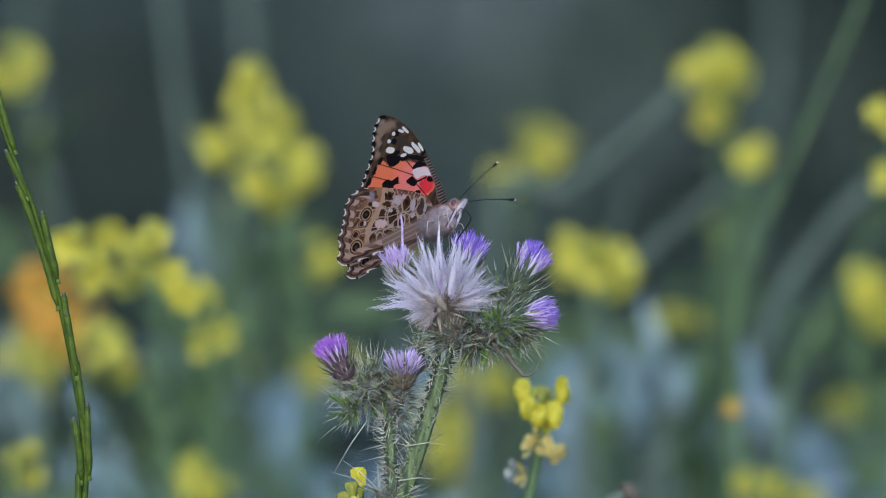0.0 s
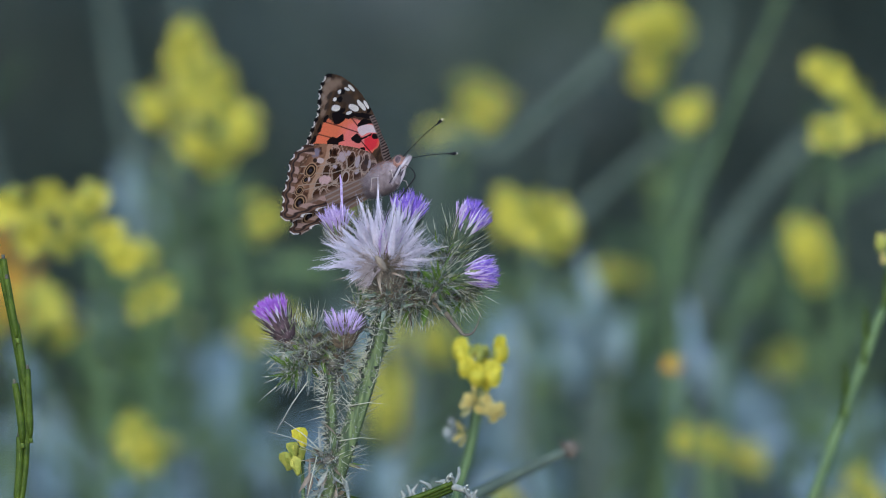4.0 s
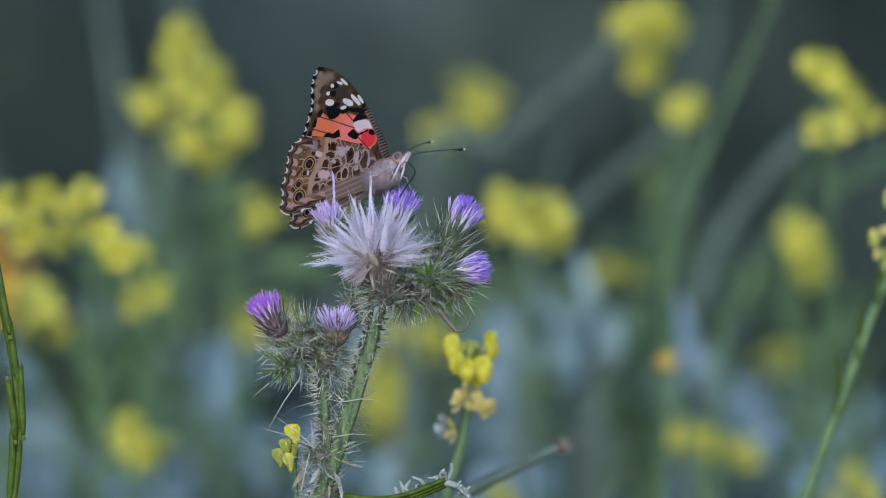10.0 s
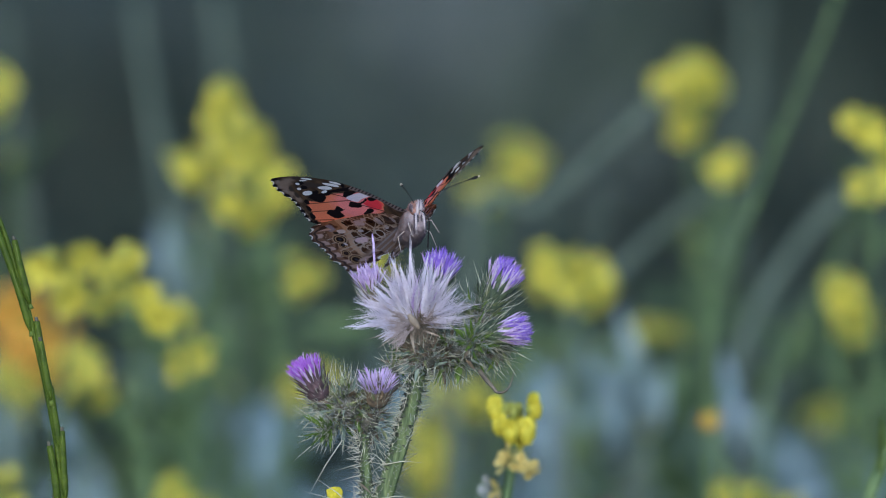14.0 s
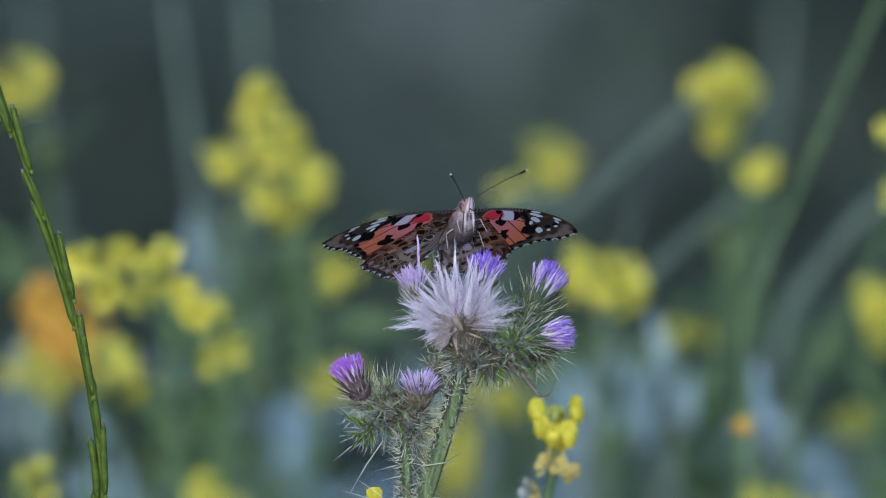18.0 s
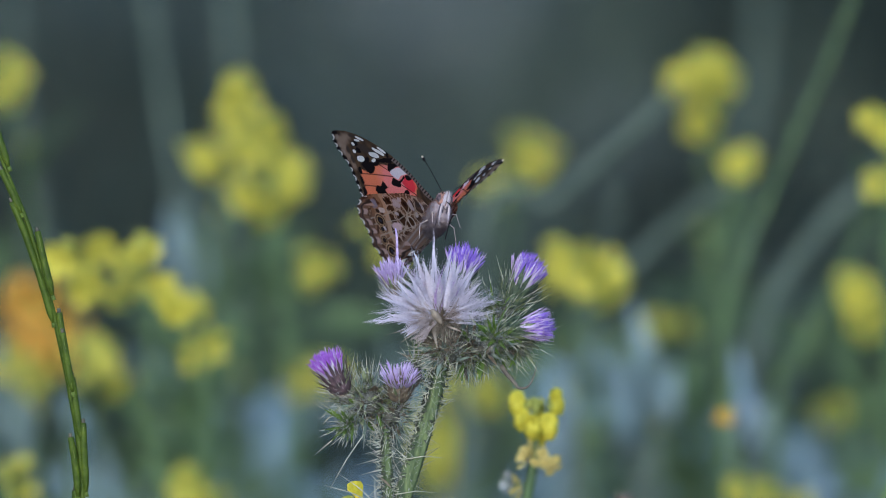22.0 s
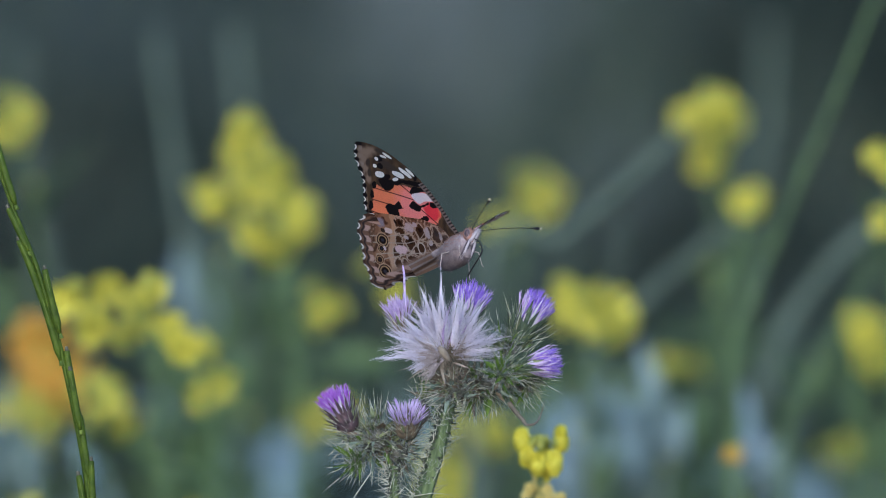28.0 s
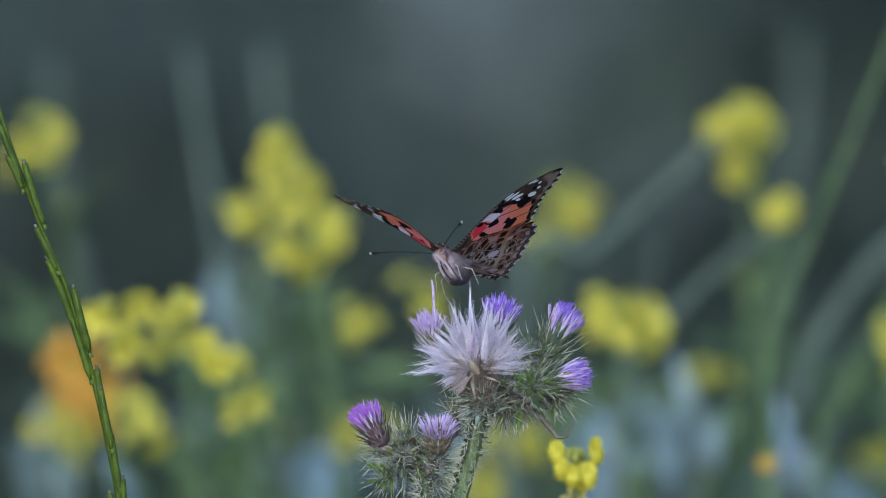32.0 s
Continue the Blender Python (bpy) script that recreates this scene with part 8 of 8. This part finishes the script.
        part("breast_stripe", g, FUR_PALE, body, "pale stripe of breast fur")
        # antenna, with its own place at the root so that it can turn
        g = Geo()
        shaft = spline([(0, 0, 0), (4.8 * MM, 0, 0.5 * MM), (9.6 * MM, 0, 0.7 * MM), (13.9 * MM, 0, 0.5 * MM)], 5)
        g.tube(shaft, [0.095 * MM] * 13 + [0.11 * MM, 0.16 * MM, 0.26 * MM], 7)
        ant = part("antenna", g, ANTENNA, root, "thin black antenna with a knob")
        ANTENNAE[s] = ant
        g = Geo()
        g.ball((14.5 * MM, 0, 0.45 * MM), (0.85 * MM, 0.36 * MM, 0.36 * MM), 10, 8)
        knob = part("club", g, ANTENNA, ant)
        g = Geo()
        g.ball((15.3 * MM, 0, 0.42 * MM), (0.32 * MM, 0.26 * MM, 0.26 * MM), 8, 6)
        part("club_tip", g, ANTENNA_TIP, ant, "pale tip")
        for k, (x0, knee, foot) in enumerate((((3.0, 1.2, -1.8), (5.2, 3.0, -3.0), (5.8, 3.4, -6.6)), ((1.2, 1.4, -2.2), (0.4, 4.2, -3.6), (0.0, 4.6, -7.4)))):
            g = Geo()
            a, b, c = (Vector((q[0], s * q[1], q[2])) * MM for q in (x0, knee, foot))
            g.tube([a, a.lerp(b, 0.5), b, b.lerp(c, 0.5), c, c + Vector((0.7, 0, -0.5)) * MM], [0.17 * MM, 0.15 * MM, 0.13 * MM, 0.10 * MM, 0.07 * MM, 0.04 * MM], 6)
            part("leg", g, LEG, root, "slender pale leg")
    g = Geo()
    g.tube(spline([(0, 0, 0), (1.6 * MM, 0, -1.7 * MM), (2.3 * MM, 0.1 * MM, -3.6 * MM), (1.9 * MM, 0.1 * MM, -4.8 * MM), (-0.6 * MM, 0, -6.8 * MM), (-2.8 * MM, 0, -8.6 * MM)], 5), [0.09 * MM + 0.006 * MM * min(i, 15) for i in range(26)], 6)
    TONGUE.append(part("proboscis", g, ANTENNA, root, "thin dark proboscis reaching into a flower"))
    for s in (-1, 1):
        f = part("forewing", wing_mesh("forewing", FORE, fore_colours, s, 0.8, fore_rim), WING, root, "brown and orange-red forewing with black marks and white spots")
        h = part("hindwing", wing_mesh("hindwing", HIND, hind_colours, s, -0.5, hind_rim), WING, root, "mottled brown hindwing with a row of eye spots")
        WINGS[s] = (f, h)
    return root


ANTENNAE, WINGS, TONGUE = {}, {}, []
insect = butterfly()


def fly():
    """A tiny dark fly with pale clear wings."""
    root = thing("fly", "tiny dark fly with pale clear wings in flight", "fly", (0.0557, 0, 0.4925))
    part("thorax", one(Geo.ball, (0, 0, 0), (0.55 * MM, 0.42 * MM, 0.45 * MM), 10, 8, 0.1), ANTENNA, root)
    part("abdomen", one(Geo.ball, (-0.85 * MM, 0, -0.12 * MM), (0.65 * MM, 0.36 * MM, 0.34 * MM), 10, 8, 0.08), FUR_DARK, root)
    part("head", one(Geo.ball, (0.62 * MM, 0, 0.02 * MM), (0.24 * MM, 0.32 * MM, 0.28 * MM), 8, 6), EYE, root)
    for s in (-1, 1):
        part("wing", one(Geo.blade, (0, s * 0.25 * MM, 0.3 * MM), (-0.7 * MM, s * 1.3 * MM, 0.5 * MM), 0.34 * MM, (0, 0, 1), 0.05, 4, 0.1, 0.6), PAPPUS, root)
    return root


gnat = fly()


def body_pose(x, z, yaw, pitch, roll):
    return pose(x * MM, 0.003, z * MM) @ Matrix.Rotation(-radians(yaw), 4, "Z") @ Matrix.Rotation(-radians(pitch), 4, "Y") @ Matrix.Rotation(-radians(roll), 4, "X")


def wing_pose(s, opening, sweep, lift, twist=0.0):
    return pose(0, s * 1.2 * MM + s * lift * MM, 0.8 * MM) @ Matrix.Rotation(-s * radians(opening), 4, "X") @ Matrix.Rotation(-radians(sweep), 4, "Y") @ Matrix.Rotation(radians(twist), 4, "Z")


def feather(s, t):
    """The left wings are turned a little about their length while they stand half raised."""
    return float(np.interp(t, [20.2, 20.8, 21.5, 22.5, 26, 27.5, 29.5, 31.0], [0, -3, -3, 0.5, 0.5, -2, -2, 0])) if s > 0 else 0.0


def antenna_pose(s, spread, rise):
    return pose(6.9 * MM, s * 0.5 * MM, 1.0 * MM) @ Matrix.Rotation(s * radians(spread), 4, "Z") @ Matrix.Rotation(-radians(rise), 4, "Y")


def motions():
    # seconds, place x and z, heading, pitch, roll, opening of the wings, sweep of fore and hind wings, extra opening of the left wings, extra sweep of the right
    rows = [
        (0, -1.74, 427.22, 27.7, 24.6, 28.7, 5.1, -2.2, 3.3, -3.7, 0.0),
        (0.5, -2.51, 426.44, 28.0, 24.4, 27.1, 10.8, -2.4, 3.5, -7.8, 0.0),
        (1, -2.86, 426.46, 28.4, 26.2, 27.8, 8.1, -2.2, 3.5, -5.8, 0.0),
        (1.5, -2.30, 427.25, 28.8, 26.7, 28.2, 6.9, -2.1, 3.5, -4.9, 0.0),
        (2, -2.34, 427.07, 28.8, 23.7, 27.1, 10.9, -2.6, 3.5, -7.8, 0.0),
        (2.5, -2.40, 427.68, 28.5, 26.2, 27.3, 10.1, -3.0, 3.9, -7.2, 0.0),
        (3, -1.81, 427.88, 27.6, 27.6, 29.0, 4.0, -2.1, 3.2, -2.9, 0.0),
        (3.5, -1.09, 427.95, 26.6, 25.5, 29.0, 4.0, -2.1, 2.8, -2.9, 0.0),
        (5.5, -0.06, 427.79, 27.8, 23.3, 34.4, 4.0, -1.7, 3.0, -2.9, 0.0),
        (6, -0.12, 427.79, 27.9, 23.7, 34.2, 4.0, -1.5, 3.0, -2.9, 0.0),
        (6.5, 0.10, 427.50, 27.7, 22.7, 33.3, 4.0, -1.5, 2.9, -2.9, 0.0),
        (7, 0.34, 427.05, 26.9, 19.7, 31.3, 5.0, -2.0, 2.6, -3.6, 0.0),
        (7.5, 1.11, 427.71, 27.6, 20.8, 30.8, 4.0, -2.4, 2.6, -2.9, 0.0),
        (8, 1.50, 427.48, 27.2, 19.2, 30.2, 4.0, -2.9, 2.4, -2.9, 0.0),
        (8.5, 1.41, 427.52, 27.5, 19.6, 29.9, 4.0, -3.0, 2.1, -2.9, 0.0),
        (9, 1.69, 427.30, 26.3, 18.5, 29.1, 4.6, -3.3, 1.7, -3.3, 0.0),
        (9.5, 1.66, 427.11, 26.9, 19.0, 28.4, 5.4, -3.9, 1.2, -3.9, 0.0),
        (10, 1.10, 427.69, 27.4, 25.3, 27.5, 7.6, -3.0, -1.0, -5.5, 0.0),
        (10.5, 0.52, 428.16, 29.6, 31.7, 25.3, 14.6, -2.9, -3.9, 3.2, 0.0),
        (11, 0.58, 427.47, 37.5, 32.0, 17.4, 42.7, -8.6, -4.6, 4.3, 0.0),
        (11.5, 1.56, 429.51, 37.1, 34.7, 8.1, 66.8, -12.0, -3.9, 4.0, 0.0),
        (12, 0.08, 430.15, 44.4, 36.1, 5.6, 56.6, -10.6, -3.9, 2.6, 0.0),
        (12.5, -0.81, 430.66, 55.1, 38.5, 2.5, 56.9, -9.6, -5.3, 1.5, 0.0),
        (13, -1.37, 430.93, 64.8, 39.3, -1.8, 63.8, -11.4, -7.1, 0.6, 0.0),
        (13.5, -1.99, 430.90, 63.9, 40.8, -2.9, 56.7, -9.9, -6.6, -0.6, 0.0),
        (14, -1.22, 430.38, 67.9, 31.6, -6.8, 56.8, -12.1, -7.0, -1.7, 0.0),
        (14.5, -2.74, 431.30, 74.9, 33.9, -11.4, 58.5, -12.4, -6.8, -2.8, 0.0),
        (16.5, -0.60, 430.81, 76.7, 37.8, 1.2, 87.9, -7.3, -6.3, 0.5, 0.0),
        (17, -0.41, 430.64, 73.2, 35.5, 2.0, 99.0, -6.8, -6.8, 1.2, 0.0),
        (17.5, -0.47, 429.95, 70.9, 31.1, 1.1, 89.0, -7.9, -7.9, 0.4, 0.0),
        (18, -0.15, 431.05, 66.8, 33.1, -1.9, 92.5, -7.2, -6.9, -0.0, 0.0),
        (18.5, -0.31, 431.63, 64.6, 33.5, -0.1, 100.8, -5.9, -5.6, 0.9, 0.0),
        (19, -0.36, 431.46, 64.0, 32.1, -0.6, 102.8, -5.0, -4.7, 1.2, 0.0),
        (19.5, -0.60, 431.65, 64.4, 31.4, -0.3, 98.6, -4.3, -3.8, 1.7, 0.0),
        (20, -0.41, 430.67, 62.9, 30.0, -0.4, 79.7, -2.6, -1.1, 1.3, 0.0),
        (20.5, -0.84, 431.40, 60.6, 29.7, 7.7, 37.5, 1.2, -2.0, 1.4, 0.0),
        (21, -1.33, 431.64, 64.2, 29.7, 5.4, 47.9, -3.1, -0.7, 2.4, -1.6),
        (21.5, -0.85, 431.46, 64.8, 27.5, 7.0, 42.9, -1.3, 0.1, 6.0, -1.3),
        (22, -0.47, 431.28, 65.4, 31.0, 9.0, 37.7, -0.6, 1.2, 6.0, -0.5),
        (22.5, -0.85, 431.23, 61.8, 26.2, 8.0, 43.8, -0.8, -0.6, 6.0, -1.1),
        (23, -0.21, 431.52, 63.1, 28.6, 8.5, 40.3, -2.5, -1.3, 4.2, -3.3),
        (23.5, -0.21, 431.70, 61.7, 29.5, 8.8, 41.3, -3.6, -1.5, 5.0, -2.5),
        (24, -0.39, 431.46, 62.0, 29.0, 7.4, 42.7, -3.8, -2.2, 5.0, -2.3),
        (24.5, -0.27, 431.54, 60.9, 29.3, 8.3, 42.4, -3.6, -1.7, 5.4, -2.5),
        (25, -0.11, 431.51, 60.0, 29.1, 8.9, 42.6, -2.5, -1.4, 5.7, -2.3),
        (25.5, -0.16, 431.61, 59.9, 28.9, 8.5, 43.0, -3.3, -1.9, 5.7, -2.2),
        (27.5, 1.63, 432.61, 49.5, 20.8, 13.7, 39.7, -2.5, 3.3, 10.6, 0.0),
        (28, 2.13, 432.29, 44.2, 21.6, 18.6, 39.7, -1.8, 2.7, 11.5, 0.0),
        (28.5, 2.08, 431.91, 44.2, 20.1, 15.9, 40.5, -2.1, 1.7, 10.9, 0.0),
        (29, 2.26, 431.95, 43.5, 21.5, 19.3, 40.0, -2.1, 1.3, 11.2, 0.0),
        (29.5, 2.47, 432.64, 46.0, 21.1, 18.0, 43.5, -0.4, 4.1, 10.6, -0.7),
        (30, 2.14, 432.73, 54.1, 26.9, 17.0, 46.2, -2.0, 3.0, 6.2, -6.0),
        (30.5, 2.10, 432.43, 56.5, 21.0, 10.9, 45.4, -5.4, 1.5, 7.9, -1.4),
        (31, 1.77, 432.43, 66.0, 25.8, 10.6, 43.2, -6.7, -5.7, 7.8, -2.8),
        (31.5, -0.68, 433.15, 88.7, 28.9, -4.7, 51.6, -11.9, -8.8, 6.9, 0.0),
        (31.8, -2.35, 432.49, 99.9, 20.7, -10.1, 49.3, -8.5, -5.9, 5.5, -7.4),
        (31.9, -2.98, 432.21, 112.4, 23.4, -12.0, 45.0, -2.1, -1.5, 8.5, -18.5),
        (32, -4.54, 432.17, 118.1, 8.4, -19.9, 41.5, 3.9, 6.2, 21.0, -33.7),
    ]
    walk(insect, [(t, body_pose(x, z, a, b, c)) for t, x, z, a, b, c, o, f, h, e, g in rows])
    for s in (-1, 1):
        fore, hind = WINGS[s]
        walk(fore, [(t, wing_pose(s, o + (e if s > 0 else 0), f + (g if s < 0 else 5 if t < 10.2 else 0), 0.0, feather(s, t))) for t, x, z, a, b, c, o, f, h, e, g in rows])
        walk(hind, [(t, wing_pose(s, o + (e if s > 0 else 0), h + (0 if s < 0 else 6 if t < 10.2 else 0), 0.35, feather(s, t))) for t, x, z, a, b, c, o, f, h, e, g in rows])
    feel = [(0, (16, 4), (62, 14)),
            (0.5, (15, 8), (64, 14)),
            (1, (15, 3), (60, 12)),
            (1.5, (14, 6), (62, 15)),
            (2, (12, 6), (62, 10)),
            (2.5, (15, 10), (64, 18)),
            (3, (16, 8), (62, 20)),
            (3.5, (16, 4), (62, 18)),
            (5.5, (16, 4), (64, 24)),
            (6, (16, 6), (64, 24)),
            (6.5, (14, 3), (66, 20)),
            (7, (14, 3), (64, 12)),
            (7.5, (15, 10), (68, 21)),
            (8, (14, 8), (69, 16)),
            (8.5, (14, 9), (69, 18)),
            (9, (14, 8), (68, 14)),
            (9.5, (20, -6), (68, 21)),
            (10.5, (32, -33), (36, -4)),
            (12, (40, 2), (38, -3)),
            (12.5, (40, -2), (44, -1)),
            (13, (38, -3), (50, 2)),
            (14, (33, -6), (57, 0)),
            (16.5, (34, -15), (56, 8)),
            (17, (34, -20), (56, 4)),
            (17.5, (34, -10), (54, 8)),
            (18, (33, -2), (50, 6)),
            (18.5, (34, -2), (51, 6)),
            (19, (34, -2), (50, 4)),
            (19.5, (34, 0), (51, 6)),
            (20, (34, 2), (51, 4)),
            (20.5, (38, 0), (46, 12)),
            (21, (34, 3), (50, 15)),
            (21.5, (34, 4), (50, 16)),
            (22, (39, 6), (44, 16)),
            (22.5, (39, 8), (45, 16)),
            (23, (38, 9), (46, 18)),
            (23.5, (36, 6), (46, 14)),
            (24, (34, 4), (48, 14)),
            (24.6, (32, 3), (48, 11)),
            (24.7, (27, -46), (8, -60)),
            (25.0, (27, -46), (8, -60)),
            (25.1, (27, -44), (66, -8)),
            (25.2, (28, -13), (60, -1)),
            (25.5, (30, -7), (54, 5)),
            (28, (26, 0), (44, -3)),
            (29, (22, 0), (44, -2)),
            (30, (24, -2), (52, 2)),
            (31, (44, -2), (30, -12)),
            (31.5, (26, -15), (26, -15)),
            (31.8, (52, 0), (30, -20)),
            (31.9, (57, 2), (46, -4)),
            (32, (54, 12), (51, 6))]
    for s in (-1, 1):
        walk(ANTENNAE[s], [(t, antenna_pose(s, *(r if s < 0 else l))) for t, r, l in feel])
    # the proboscis is drawn in before take-off
    walk(TONGUE[0], [(t, pose(7.2 * MM, 0, -1.0 * MM) @ Matrix.Rotation(radians(a), 4, "Y")) for t, a in ((0, 0), (31.4, 0), (31.6, 25), (31.8, 55), (32, 60))])
    # a fly darts past and startles the butterfly
    walk(gnat, [(t, pose(x, 0, z, 0, tilt, 205)) for t, x, z, tilt in ((0, 0.0713, 0.4985, 10), (24.4, 0.0713, 0.4985, 10), (24.6, 0.0557, 0.4925, 40), (24.7, 0.0197, 0.4355, 40), (24.8, 0.0153, 0.4264, 35), (24.9, 0.0120, 0.4229, 10), (25.0, 0.0174, 0.4274, -30), (25.1, 0.0646, 0.4934, -30), (25.3, 0.0890, 0.5200, 0), (32, 0.0890, 0.5200, 0))])
    # the mustard spike sways in the wind
    sway = [
        (0, 0.08), (0.5, -0.02), (1, 0.03), (1.5, -0.02), (2, -0.01), (2.5, -0.01), (3, 0.02), (3.5, 0.02),
        (5.5, 0.01), (6, 0.01), (6.5, 0.01), (7, 0.00), (7.5, -0.01), (8, -0.00), (8.5, -0.01), (9, -0.04),
        (9.5, -0.05), (10, -0.07), (10.5, -0.06), (11, -0.08), (11.5, -0.03), (12, -0.05), (12.5, -0.04), (13, -0.06),
        (13.5, -0.06), (14, -0.03), (14.5, -0.05), (16.5, 0.26), (17, 0.35), (17.5, 0.14), (18, 0.06), (18.5, -0.03),
        (19, 0.25), (19.5, 0.32), (20, 0.17), (20.5, 0.19), (21, 0.17), (21.5, 0.22), (22, 0.06), (22.5, 0.09),
        (23, 0.07), (23.5, -0.00), (24, -0.03), (24.5, -0.05), (25, -0.00), (25.5, 0.00), (27.5, 0.00), (28, -0.05),
        (28.5, -0.05), (29, -0.03), (29.5, -0.04), (30, -0.03), (30.5, -0.01), (31, 0.09), (31.5, 0.00), (32, 0.04),
    ]
    walk(spike, [(t, pose(0.0125, 0.085, -0.02, 0, a, 0)) for t, a in sway])


motions()
